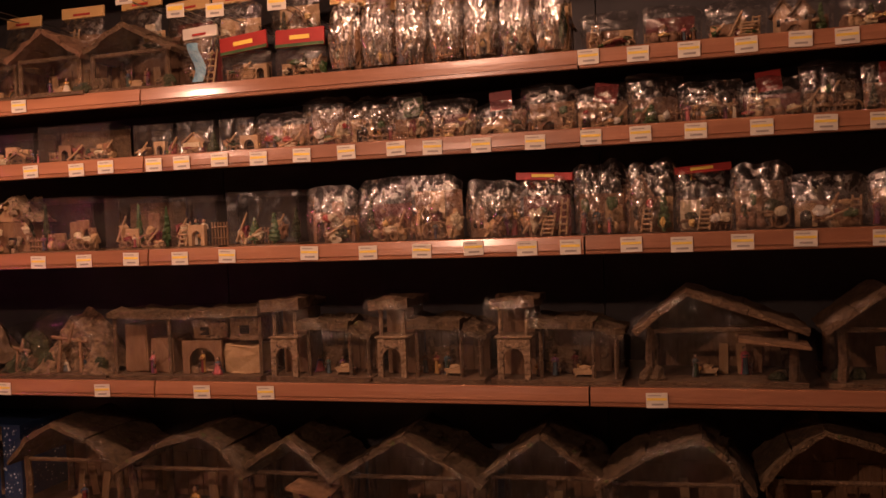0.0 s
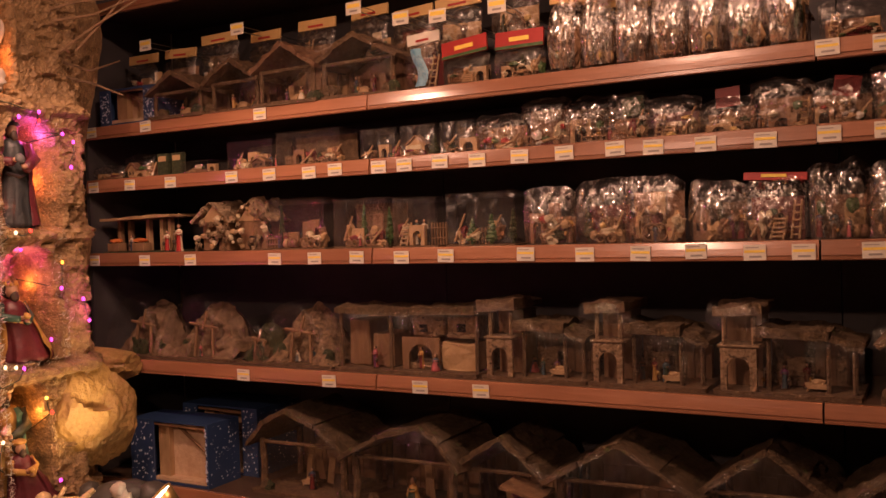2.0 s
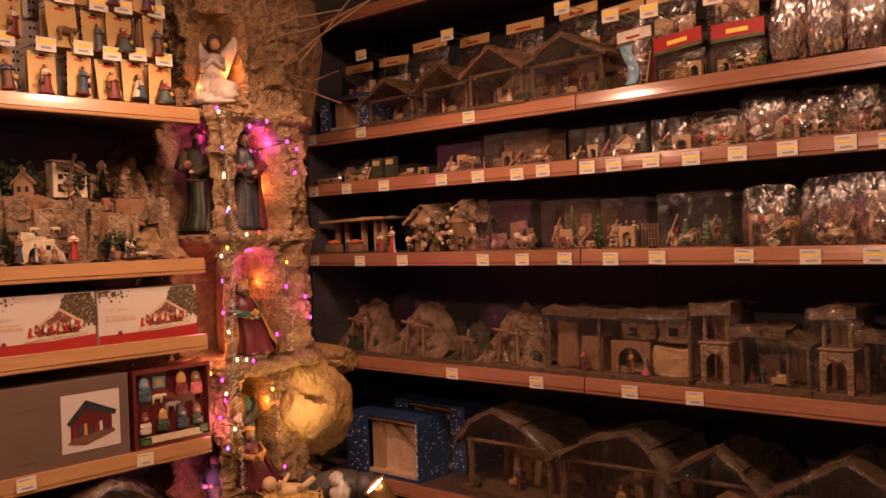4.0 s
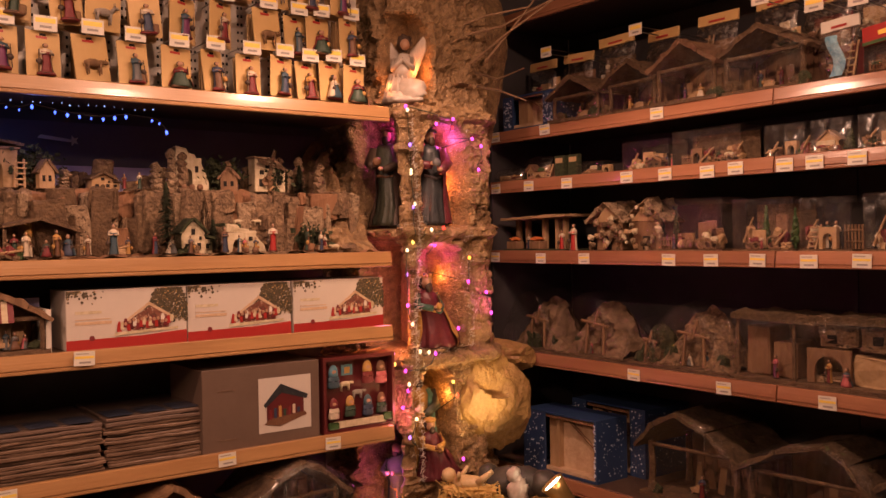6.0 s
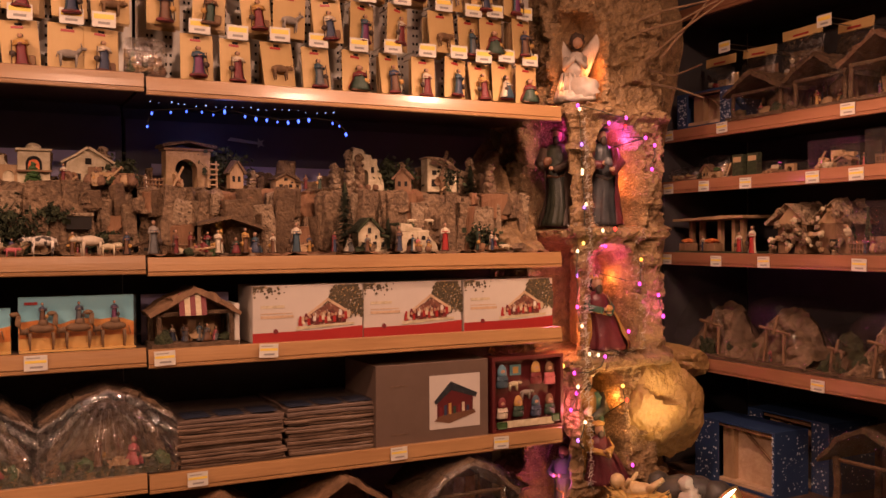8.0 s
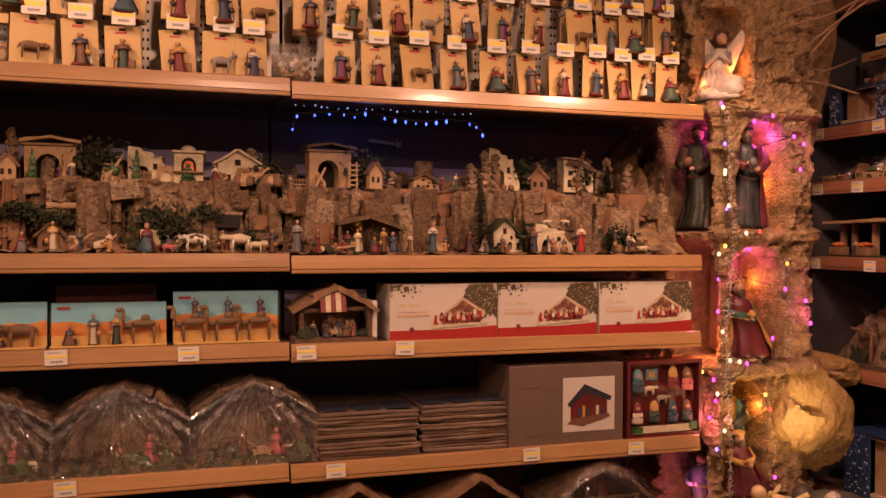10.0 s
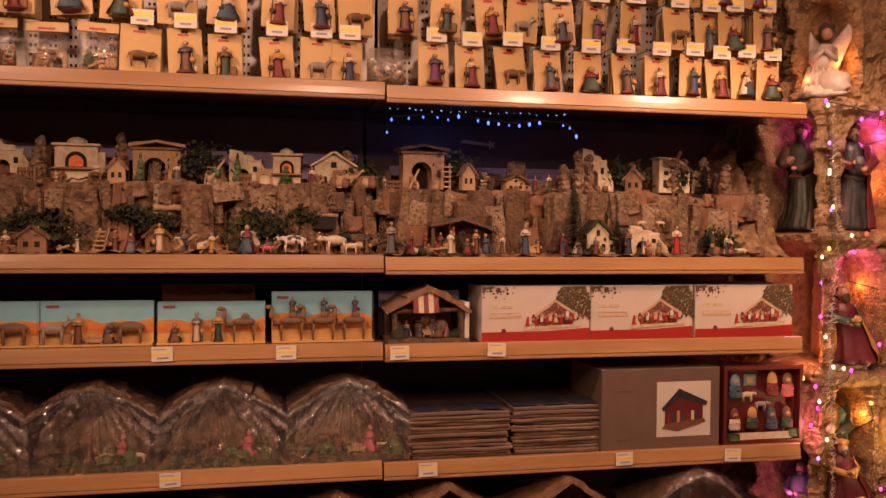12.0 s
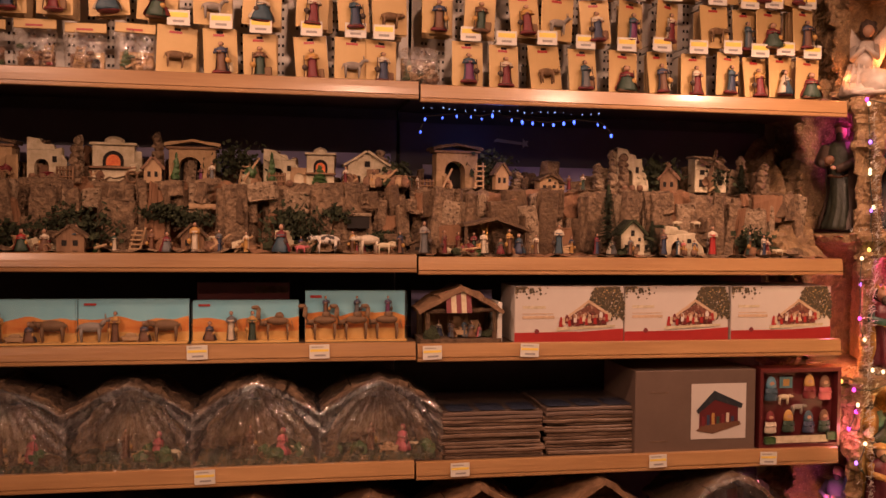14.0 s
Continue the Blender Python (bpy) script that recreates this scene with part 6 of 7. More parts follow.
def red_white_box(m, w, h, d):
    """A white carton with a red foot and a printed stable and fir."""
    t = thing("nativity_set_box", m, "white and red carton with a printed nativity stable and fir", "carton", "white and red cartons")
    part("carton", cube(-w / 2, w / 2, 0, d, 0, h, .0015), CARTON, t)
    bm = bmesh.new()
    poly(bm, [(-w / 2, 0), (w / 2, 0), (w / 2, h * .23), (w * .1, h * .18), (-w / 2, h * .17)], -.0012, -.0002)
    part("red_print", bm, RED_PRINT, t)
    r = random.Random(5)
    bm = bmesh.new()
    for k in range(760):
        q = r.random()
        x, z = w * .34 + r.uniform(-.24, .24) * w * (1.1 - .65 * q), h * (.40 + .58 * q)
        x = min(x, w * .495)
        s2 = r.uniform(.002, .006)
        poly(bm, [(x - s2, z), (x, z - s2), (x + s2, z + s2 * .3), (x, min(z + s2, h))], -.0013 - .0004 * r.random(), -.0003)
    for k in range(60):
        x, z = -w * .5 + abs(r.gauss(0, .12)) * w, h - abs(r.gauss(0, .10)) * h
        s2 = r.uniform(.002, .005)
        poly(bm, [(max(-w / 2, x - s2), z), (x, z - s2), (x + s2, z), (x, min(h, z + s2))], -.0013 - .0004 * r.random(), -.0003)
    fir = part("fir_print", bm, mat("fir_print", (0.03, 0.03, 0.016), (0.13, 0.09, 0.05), 0.5, 0, 160, speck=(0.5, 0.33, 0.14), speck_scale=210, speck_at=0.62), t)
    fir["kind"] = "stuff"
    bm = bmesh.new()
    cx = w * .14
    poly(bm, [(cx - w * .26, h * .2), (cx + w * .28, h * .26), (cx + w * .28, h * .3), (cx - w * .26, h * .26)], -.0026, -.0018)
    part("base_print", bm, CREAM, t)
    bm = bmesh.new()
    poly(bm, [(cx - w * .15, h * .26), (cx + w * .2, h * .29), (cx + w * .2, h * .5), (cx + .02, h * .7), (cx - w * .15, h * .46)], -.0024, -.0018)
    part("stable_print", bm, mat("stable_print", (0.07, 0.02, 0.016), (0.26, 0.10, 0.06), 0.5, 0, 90, speck=(0.42, 0.30, 0.22), speck_scale=130, speck_at=0.6), t)
    bm = bmesh.new()
    for k in range(11):
        x, z = cx + (k - 5) * w * .034, h * (.40 + .02 * (k % 3) + .012 * min(k, 10 - k))
        poly(bm, [(x + .0042 * math.cos(q), z + .005 * math.sin(q)) for q in (n * math.pi / 4 for n in range(8))], -.0062 - .0002 * k, -.0058)
    part("faces_print", bm, SKIN, t)["kind"] = "stuff"
    bm = bmesh.new()
    poly(bm, [(cx - w * .2, h * .42), (cx + .01, h * .76), (cx + .01, h * .7), (cx - w * .19, h * .38)], -.003, -.0025)
    poly(bm, [(cx + .01, h * .76), (cx + w * .25, h * .48), (cx + w * .24, h * .44), (cx + .01, h * .7)], -.003, -.0025)
    part("roof_print", bm, STONE_PRINT, t)
    for k in range(18):
        x, z = cx + (k - 8.5) * w * .026, h * (.27 + .03 * (k % 3) + .004 * k)
        q = r.uniform(.7, 1.1)
        bm = bmesh.new()
        poly(bm, [(x - .006 * q, z), (x + .006 * q, z), (x + .006 * q, z + h * .1), (x + .002, z + h * .16 * q), (x - .002, z + h * .16 * q), (x - .005, z + h * .1)], -.0034 - .0002 * k, -.0031)
        part("figure_print", bm, (RED_PRINT, CREAM, WINE, RED_PRINT, MAROON, WHITE, WINE, RED_PRINT, CREAM)[k % 9], t)
    bm = bmesh.new()
    poly(bm, [(-w * .3 + .007 * math.cos(a), h * .19 + .007 * math.sin(a)) for a in (k * math.pi / 6 for k in range(12))], -.002, -.0014)
    part("round_print", bm, WINE, t)
    for x0, x1, z in ((-.43, -.22, .60), (-.43, -.15, .50), (-.43, -.14, .42)):
        part("print_bar", cube(w * x0, w * x1, -.0012, -.0003, h * z, h * (z + (.05 if z > .55 or z < .45 else .015))), CREAM if z > .55 else STONE_PRINT, t)
    return t


rw = red_white_box(L(-1.515, .03, GL3), .318, .155, .16)
copy_thing(rw, L(-1.192, .035, GL3))
copy_thing(rw, L(-.868, .03, GL3))

# lower shelf of the side wall
GL4 = L_Z["d"] + 0.046


def cave_set(m, w, h, d, seed, film):
    """A low-gabled nativity cave: bark roof edge, pale rock shell, moss, a few figures, and film drawn up to the ridge."""
    r = random.Random(seed)
    t = thing("wrapped_cave_set", m, "film-wrapped nativity cave with moss, lambs and a kneeling figure", "nativity set", "wrapped cave sets")
    bm = bmesh.new()
    slab(bm, (-w / 2, 0), (w / 2, 0), -d / 2, d / 2, .014, 12, 6, .003, seed)
    part("base", bm, MOSS, t)

    def shell(u, v):
        a = math.pi * (.04 + .92 * u)
        q = .80 + .10 * noise.noise(Vector((u * 6, v * 4, seed)))
        p = Vector((-math.cos(a) * w * .47 * (q if v > .1 else 1), -d * .42 + d * .75 * v, .012 + (h * .62 + h * .22 * (1 - abs(u - .5) * 2)) * math.sin(a) ** .8 * (1 - .3 * v)))
        return p + noise.noise_vector(p * 36 + Vector((seed, 0, 0))) * .011
    part("cave_shell", sheet(w, h, 36, 14, shell), CLIFF, t)

    def back(u, v):
        p = Vector(((u - .5) * w * .84, d * .26 - .04 * math.sin(u * 3.14), .012 + h * .62 * v * (1 - (abs(u - .5) * 1.8) ** 2.4)))
        return p + noise.noise_vector(p * 30) * .014
    part("cave_back", sheet(w, h, 24, 12, back), mat("pale_cave_paper", (0.25, 0.16, 0.09), (0.42, 0.30, 0.18), 0.7, 0, 22, 0.8, 60), t)
    for sx in (-1, 1):
        bm = bmesh.new()
        mid = (sx * w * .24, h * .86)
        slab(bm, (-sx * .004, h * .97), mid, -d * .5, d * .45, .012, 8, 7, .008, seed + sx)
        slab(bm, mid, (sx * w * .495, h * .60), -d * .5, d * .45, .012, 8, 7, .008, seed + sx * 3)
        part("roof", bm, BARK, t)
    figurine(h * .34, PINK, PINK, t, pose(w * .22, -d * .3, .014, 0, 0, -30), "kneel", hood=True)
    figurine(h * .36, BROWN, TILE, t, pose(-w * .06, -d * .22, .014, 0, 0, 25))
    manger(t, w * .09, -d * .34, .014, .9)
    beast(.026, CREAM, t, pose(w * .36, -d * .36, .014, 0, 0, 160))
    beast(.040, HIDE, t, pose(-w * .2, -d * .05, .014, 0, 0, 20))
    for k in range(9):
        bm = bmesh.new()
        blob(bm, (0, 0, .012), (r.uniform(.012, .028), .014, r.uniform(.012, .03)), 2, .7, 16)
        ob = part("moss_clump", bm, r.choice((MOSS, GREEN_PRINT, THATCH)), t)
        ob.location = (r.uniform(-.46, .46) * w, -d * r.uniform(.25, .46), .010)
    wrap(t, w * 1.02, d * 1.12, lambda u: h * (1.0 - .36 * (abs(u - .5) * 2) ** 1.25), seed, film, nx=110, nz=34, gather=.5 + r.uniform(-.05, .05))
    return t


for k, s in enumerate((-3.0, -2.69, -2.37, -2.045)):
    cave_set(L(s, .13, GL4 + up), .305, .222, .22, 621 + k, FILM_FAN)


def flat_pack_stack(m, w, n, seed):
    r = random.Random(seed)
    t = thing("flat_pack_stack", m, "stack of flat film-wrapped brown paper packs", "stack of packs", "stacks of flat packs")
    z = 0
    for k in range(n):
        e = r.uniform(.0085, .0115)
        bm = bmesh.new()
        x, q = r.uniform(-.008, .008), r.uniform(-.006, .006)
        box(bm, -w / 2 + x, w / 2 + x, q, .3 + q, z, z + e - .001, .002)
        bmesh.ops.subdivide_edges(bm, edges=[ed for ed in bm.edges if ed.calc_length() > .2], cuts=6)
        rough_up(bm, .0035, 20, k + seed)
        part("flat_pack", bm, PAPER if k < n - 2 else GREY_CARD, t)
        z += e
    for x in (-.09, 0.0, .09):
        part("window_print", cube(x - .035, x + .035, .01, .1, z + .003, z + .0045), NAVY, t)
    part("top_film", cube(-w / 2, w / 2, .0, .29, z + .006, z + .0065), FILM, t).visible_shadow = False
    return t


flat_pack_stack(L(-1.73, .03, GL4), .285, 13, 1)
flat_pack_stack(L(-1.445, .04, GL4), .27, 13, 2)
t = thing("taupe_stable_box", L(-1.135, .02, GL4), "taupe carton with a white printed picture of a stable", "carton")
part("carton", cube(-.185, .185, 0, .25, 0, .235, .002), GREY_CARD, t)
part("picture_print", cube(-.015, .155, -.0012, -.0002, .035, .195), CARTON, t)
bm = bmesh.new()
poly(bm, [(.01, .065), (.13, .08), (.13, .13), (.055, .16), (.01, .12)], -.002, -.0013)
part("stable_print", bm, MAROON, t)
bm = bmesh.new()
poly(bm, [(.0, .118), (.055, .175), (.145, .135), (.14, .122), (.058, .148), (.005, .108)], -.0026, -.0021)
part("roof_print", bm, SLATE, t)
bm = bmesh.new()
poly(bm, [(.0, .06), (.05, .05), (.14, .075), (.135, .085), (.02, .075)], -.0026, -.0021)
part("base_print", bm, BROWN, t)
for k in range(7):
    part("figure_print", cube(.018 + k * .015, .027 + k * .015, -.0028, -.0021, .073 + .002 * k, .100 + .005 * (k % 3)), (WINE, NAVY, OCHRER, GREEN, WINE, CREAMR, NAVY)[k], t)
for z in (.03, .17):
    part("print_bar", cube(-.14, -.085, -.0012, -.0002, z, z + .004), PAPER, t)

t = thing("maroon_figure_box", L(-.805, .02, GL4), "maroon window carton with rows of small painted figures", "boxed figure set")
part("carton", cube(-.13, .13, .03, .06, 0, .235), MAROON, t)
for dims in ((-.13, .13, 0, .03, 0, .012), (-.13, .13, 0, .03, .223, .235), (-.13, -.12, 0, .03, .012, .223), (.12, .13, 0, .03, .012, .223)):
    part("window_frame", cube(*dims), MAROON, t)
part("label_print", cube(-.095, .095, -.0012, -.0002, .015, .036), CREAM, t)
part("leaf_print", cube(-.115, -.08, -.002, -.0014, .014, .035, .004), GREEN_PRINT, t)
part("leaf_print", cube(.085, .115, -.002, -.0014, .02, .045, .004), GREEN_PRINT, t)
cols = [(BLUE, FIG_BLUE), (OCHRER, FIG_BLUE), (WINE, OCHRER), (PINK, BROWN), (CREAMR, WINE), (GREEN, OCHRER), (NAVY, BLUE), (GREEN, BROWN)]
def chunky_figure(h, robe, cap, m, parent):
    """A stubby painted figure with a large round head and a cap."""
    bm = bmesh.new()
    lathe(bm, [(r * h, z * h) for r, z in ((.22, 0), (.27, .06), (.25, .25), (.2, .45), (.12, .55))], (0, 0, 0), 12, .8, .1)
    for sx in (-1, 1):
        tube(bm, [(sx * .17 * h, 0, .48 * h), (sx * .2 * h, -.12 * h, .32 * h), (sx * .04 * h, -.2 * h, .33 * h)], .06 * h, .05 * h, 6)
    fig = part("figure", bm, robe, parent, smooth=True)
    fig.matrix_basis = m
    bm = bmesh.new()
    blob(bm, (0, -.02 * h, .70 * h), (.155 * h, .15 * h, .155 * h), 2, .05)
    part("head", bm, SKIN, fig, smooth=True)
    bm = bmesh.new()
    lathe(bm, [(r * h, z * h) for r, z in ((.21, .52), (.2, .66), (.19, .76), (.15, .88), (.09, .96), (.02, 1.0))], (0, .03 * h, 0), 12, .95, .1)
    part("cap", bm, cap, fig, smooth=True)


for k, (a, b) in enumerate(cols):
    x = (-.088, -.03, .035, .086)[k % 4]
    z = .138 if k < 4 else .04
    if k == 1:
        part("picture_print", cube(-.052, -.012, .0262, .0295, .172, .205), FIG_BLUE, t)
        part("picture_print", cube(-.042, -.022, .0255, .026, .178, .198), OCHRER, t)
        continue
    chunky_figure(.072 if k < 4 else .066, a, b, pose(x, .013, z + .002 * (k % 3)) @ Matrix.Diagonal((1.15, .55, 1, 1)), t)
beast(.03, CREAM, t, pose(-.045, .018, .125), "cow")
beast(.03, HIDE_GREY, t, pose(.0, .018, .095), "cow")

# bottom shelf of the side wall
GL5 = L_Z["e"] + 0.046
for k, s in enumerate((-3.05, -2.72, -2.38, -2.07, -1.77, -1.42, -1.03)):
    gable_stable(L(s, .12, GL5), .32, .245 + .015 * (k > 3), .24, 651 + k, "brown wooden nativity stable with pitched board roof", "stables of the bottom shelf", FILM if k < 4 or k == 6 else None, "gable" if k != 6 else "hump", STALL if k != 6 else BARK, STALL, 3)


# ---- corner: rock column with niches ----
KNOTS = [(-.45, -.66), (-.06, -.64), (-.015, -.615), (0, -.56), (0, -.305), (-.02, -.285), (-.17, -.165), (-.45, -.12)]
LENS = [0]
for a, b in zip(KNOTS, KNOTS[1:]):
    LENS.append(LENS[-1] + math.dist(a, b))
NICHES = [(.285, .12, 1.60, 2.0), (.588, .097, 1.607, 1.945), (.562, .092, 1.205, 1.55), (.32, .11, 1.2, 1.56), (.535, .078, .79, 1.135), (.30, .11, .60, .98), (.435, .10, 2.01, 2.30)]
LEDGES = [(1.168, .034), (1.588, .034), (1.975, .026), (.755, .03)]


def on_column(s, out=0.0):
    """Place and outward way at s metres along the column's face."""
    i = max(k for k in range(len(KNOTS) - 1) if LENS[k] <= s + 1e-9)
    q = (s - LENS[i]) / (LENS[i + 1] - LENS[i])
    a, b = Vector(KNOTS[i]), Vector(KNOTS[i + 1])

    def normal(j):
        j = min(max(j, 0), len(KNOTS) - 2)
        d = (Vector(KNOTS[j + 1]) - Vector(KNOTS[j])).normalized()
        return Vector((d.y, -d.x))
    n = normal(i)
    n = (n + (normal(i + 1) - n) * max(0, q - .5) + (normal(i - 1) - n) * max(0, .5 - q)).normalized()
    p = a.lerp(b, q) + n * out
    return p, n


def column_point(u, v):
    s, z = u * LENS[-1] * .9999, v * 2.9
    p, n = on_column(s)
    q = Vector((p.x, p.y, z))
    deep, rim = 0, 0
    for c, hw, z0, z1 in NICHES:
        off = abs(s - c) + .008 * noise.noise(q * 19)
        arch = z1 - max(0, off / hw) ** 4 * .07
        k = min(1, max(0, (hw - off) / .012)) * min(1, max(0, (z - z0) / .012)) * min(1, max(0, (arch - z) / .02))
        deep = max(deep, k)
        if z0 < z < z1 - .02:
            rim = max(rim, math.exp(-((off - hw - .014) / .013) ** 2))
    out = -deep * .17 + rim * .020 * (1 - deep)
    if not deep:
        for zl, jut in LEDGES:
            d = (z - zl - .010 * noise.noise(Vector((s * 9, zl, 0)))) / .017
            out += jut / (1 + d ** 6)
    # broken slabs: flat pieces of uneven height with sharp steps between them
    cell = noise.cell(Vector((s * 19 + .5 * noise.noise(q * 8), z * 13 + .8 * noise.noise(q * 5), 3)))
    small = noise.cell(Vector((s * 48 + .9 * noise.noise(q * 16), z * 40, 7)))
    crumple = cell * .020 + small * .006 + abs(noise.noise(q * 17)) * .016 + abs(noise.noise(q * 42)) * .012 + noise.noise(q * 85) * .005
    out += crumple * (.5 if deep else 1) - .010
    return Vector((p.x + n.x * out, p.y + n.y * out, z))


column = thing("rock_column", Matrix(), "corner column of crumpled brown rock paper with lit niches", "decorative column")
face = part("rock_face", sheet(1, 1, 190, 420, column_point), ROCK, column)
face.data.shade_flat()


def statue(s, z, h, a, b, stance, label, turn=0, out=-.07, hood=False, crown=False):
    p, n = on_column(s, out)
    return tagged(figurine(h, a, b, None, pose(p.x, p.y, z, 0, 0, math.degrees(math.atan2(n.y, n.x)) + 90 + turn) @ Matrix.Diagonal((1.18, 1.1, 1, 1)), stance, "statue", hood, True, crown), label, "statue", "nativity statues")


def king_statue(s, z, h, mats, stance, label, turn=0, out=-.07, hat="crown"):
    """A draped painted king in one mesh: swaying robe, open cloak with a train, bent arms with a gift, beard and crown or turban.
    mats: robe, cloak, sleeves, trim."""
    bm = bmesh.new()
    kneel = stance == "kneel"
    prof = ([(0, .27, .06), (.06, .28, .07), (.2, .25, .06), (.36, .21, .02), (.5, .175, -.02), (.62, .16, -.05), (.72, .13, -.06), (.77, .06, -.06)] if kneel else
            [(0, .15, 0), (.04, .155, 0), (.2, .13, .01), (.38, .115, .015), (.52, .11, .01), (.64, .125, 0), (.74, .125, -.005), (.80, .10, -.01), (.83, .05, -.01)])
    seg, ph = 40, h * 31 + s * 17
    rings = []
    for zz, r, cx in prof:
        ring = []
        for k in range(seg):
            a = 2 * math.pi * k / seg
            low = max(0, 1 - zz / .75)
            q = r * (1 + .10 * low * math.sin(a * 7 + ph + zz * 4) + .07 * low * math.sin(a * 13 + ph * 2) + .12 * noise.noise(Vector((math.cos(a) * 1.5, math.sin(a) * 1.5 + ph, zz * 4))))
            if kneel and math.cos(a) > 0:
                q *= 1 + .35 * math.cos(a) * low ** 2
            ring.append(bm.verts.new(((cx + q * math.cos(a)) * h, .8 * q * math.sin(a) * h, zz * h)))
        rings.append(ring)
    for a, b in zip(rings, rings[1:]):
        for k in range(seg):
            bm.faces.new((a[k], a[(k + 1) % seg], b[(k + 1) % seg], b[k]))
    bm.faces.new(rings[0][::-1]), bm.faces.new(rings[-1])
    cloak = []
    for j in range(14):
        q = j / 13
        zz = .01 + q * (prof[-2][0] - .01)
        r = np.interp(zz, [p[0] for p in prof], [p[1] for p in prof]) * 1.16 + .035 * (1 - q)
        cx = np.interp(zz, [p[0] for p in prof], [p[2] for p in prof])
        row = []
        for k in range(25):
            a = math.radians(-62 + 262 * k / 24)
            rr = r * (1 + .08 * (1 - q) * math.sin(a * 8 + ph) + .05 * math.sin(a * 15 + ph * 3 + q * 4))
            row.append(bm.verts.new(((cx + rr * math.cos(a)) * h, .82 * rr * math.sin(a) * h, zz * h)))
        cloak.append(row)
    for a, b in zip(cloak, cloak[1:]):
        for k in range(24):
            bm.faces.new((a[k], a[k + 1], b[k + 1], b[k])).material_index = 1
    (hz, hr, hx), sh, w = ((.87, .085, -.08), .70, .15) if kneel else ((.905, .062, -.01), .76, .125)
    for sx, drop in ((-1, .17), (1, .22)):
        tube(bm, [((hx + sx * w) * h, 0, sh * h), ((hx + sx * (w + .05)) * h, -.07 * h, (sh - .13) * h), ((hx + sx * .05 - .02) * h, -(w + .09) * h, (sh - drop) * h)], .06 * h, .042 * h, 12, 2)
        blob(bm, ((hx + sx * .03 - .02) * h, -(w + .11) * h, (sh - drop + .02) * h), .028 * h, 2, 0, mi=4)
    blob(bm, ((hx - .02) * h, -(w + .14) * h, (sh - .13) * h), (.045 * h, .04 * h, .05 * h), 2, .2, mi=3)
    tube(bm, [((prof[4][2] - prof[4][1] * .9) * h, -.06 * h, .50 * h), (prof[4][2] * h, -prof[4][1] * .9 * h, .47 * h), ((prof[4][2] + prof[4][1] * .9) * h, -.05 * h, .51 * h)], .016 * h, .016 * h, 6, 3)
    blob(bm, (hx * h, -.02 * h, hz * h), (hr * .85 * h, hr * .95 * h, hr * 1.15 * h), 3, .06, mi=4)
    blob(bm, (hx * h, hr * .35 * h, (hz + hr * .1) * h), (hr * 1.05 * h, hr * .95 * h, hr * 1.25 * h), 3, .2, 20, mi=5)
    blob(bm, (hx * h, -(hr * .7 + .02) * h, (hz - hr * .8) * h), (hr * .6 * h, hr * .4 * h, hr * .85 * h), 3, .3, 20, mi=5)
    if hat == "crown":
        for k in range(9):
            a = k * 2 * math.pi / 9
            c = Vector((hx * h + math.cos(a) * hr * .9 * h, math.sin(a) * hr * .9 * h, (hz + hr * .75) * h))
            tube(bm, [c, c + Vector((0, 0, hr * .6 * h))], hr * .28 * h, hr * .08 * h, 5, 3)
    else:
        blob(bm, (hx * h, 0, (hz + hr * .95) * h), (hr * 1.2 * h, hr * 1.15 * h, hr * .6 * h), 3, .25, 18, mi=3)
    for v in bm.verts:
        q = v.co / h
        v.co += (noise.noise_vector(q * 5 + Vector((ph, 0, 0))) * .024 + noise.noise_vector(q * 14 + Vector((0, ph, 0))) * .010) * h * (1 if q.z < sh + .02 else .25)
    ob = part("statue", bm, [*mats, SKIN, HAIR], smooth=True)
    p, n = on_column(s, out)
    ob.matrix_basis = pose(p.x, p.y, z, 0, 0, math.degrees(math.atan2(n.y, n.x)) + 90 + turn)
    return tagged(ob, label, "statue", "nativity statues")


OLIVE = mat("dull_olive_paint", (0.024, 0.027, 0.018), (0.048, 0.050, 0.034), 0.4, 0, 40, 0.2)
PLUM = mat("dark_plum_paint", (0.085, 0.014, 0.022), (0.13, 0.024, 0.030), 0.38, 0, 40, 0.2)
TEAL = mat("sea_green_paint", (0.03, 0.075, 0.06), (0.05, 0.11, 0.085), 0.4, 0, 40, 0.2)
king_statue(.300, 1.612, .335, (OLIVE, HAIR, HAIR, BROWN), "stand", "tall dark-robed painted king statue with olive skirt in a niche", 30, -.05, "turban")
king_statue(.562, 1.612, .325, (SLATE, PLUM, PLUM, GREY), "stand", "painted king statue with plum cloak and slate robe in a niche", -10, -.055, "turban")
king_statue(.540, 1.205, .25, (PLUM, OCHRER, TEAL, OCHRER), "kneel", "kneeling painted king statue in wine red with green sleeves", 10, -.04)
king_statue(.515, .80, .33, (OCHRER, TEAL, OLIVE, CREAMR), "stand", "bearded painted statue in green mantle in a niche", -20, -.085, "turban")
king_statue(.525, .775, .205, (PLUM, PLUM, OCHRER, OCHRER), "kneel", "kneeling painted statue in a wine red robe", 5, -.005, "turban")
statue(.30, .61, .27, GREY, GREY, "stand", "grey painted statue low in a niche", 20)


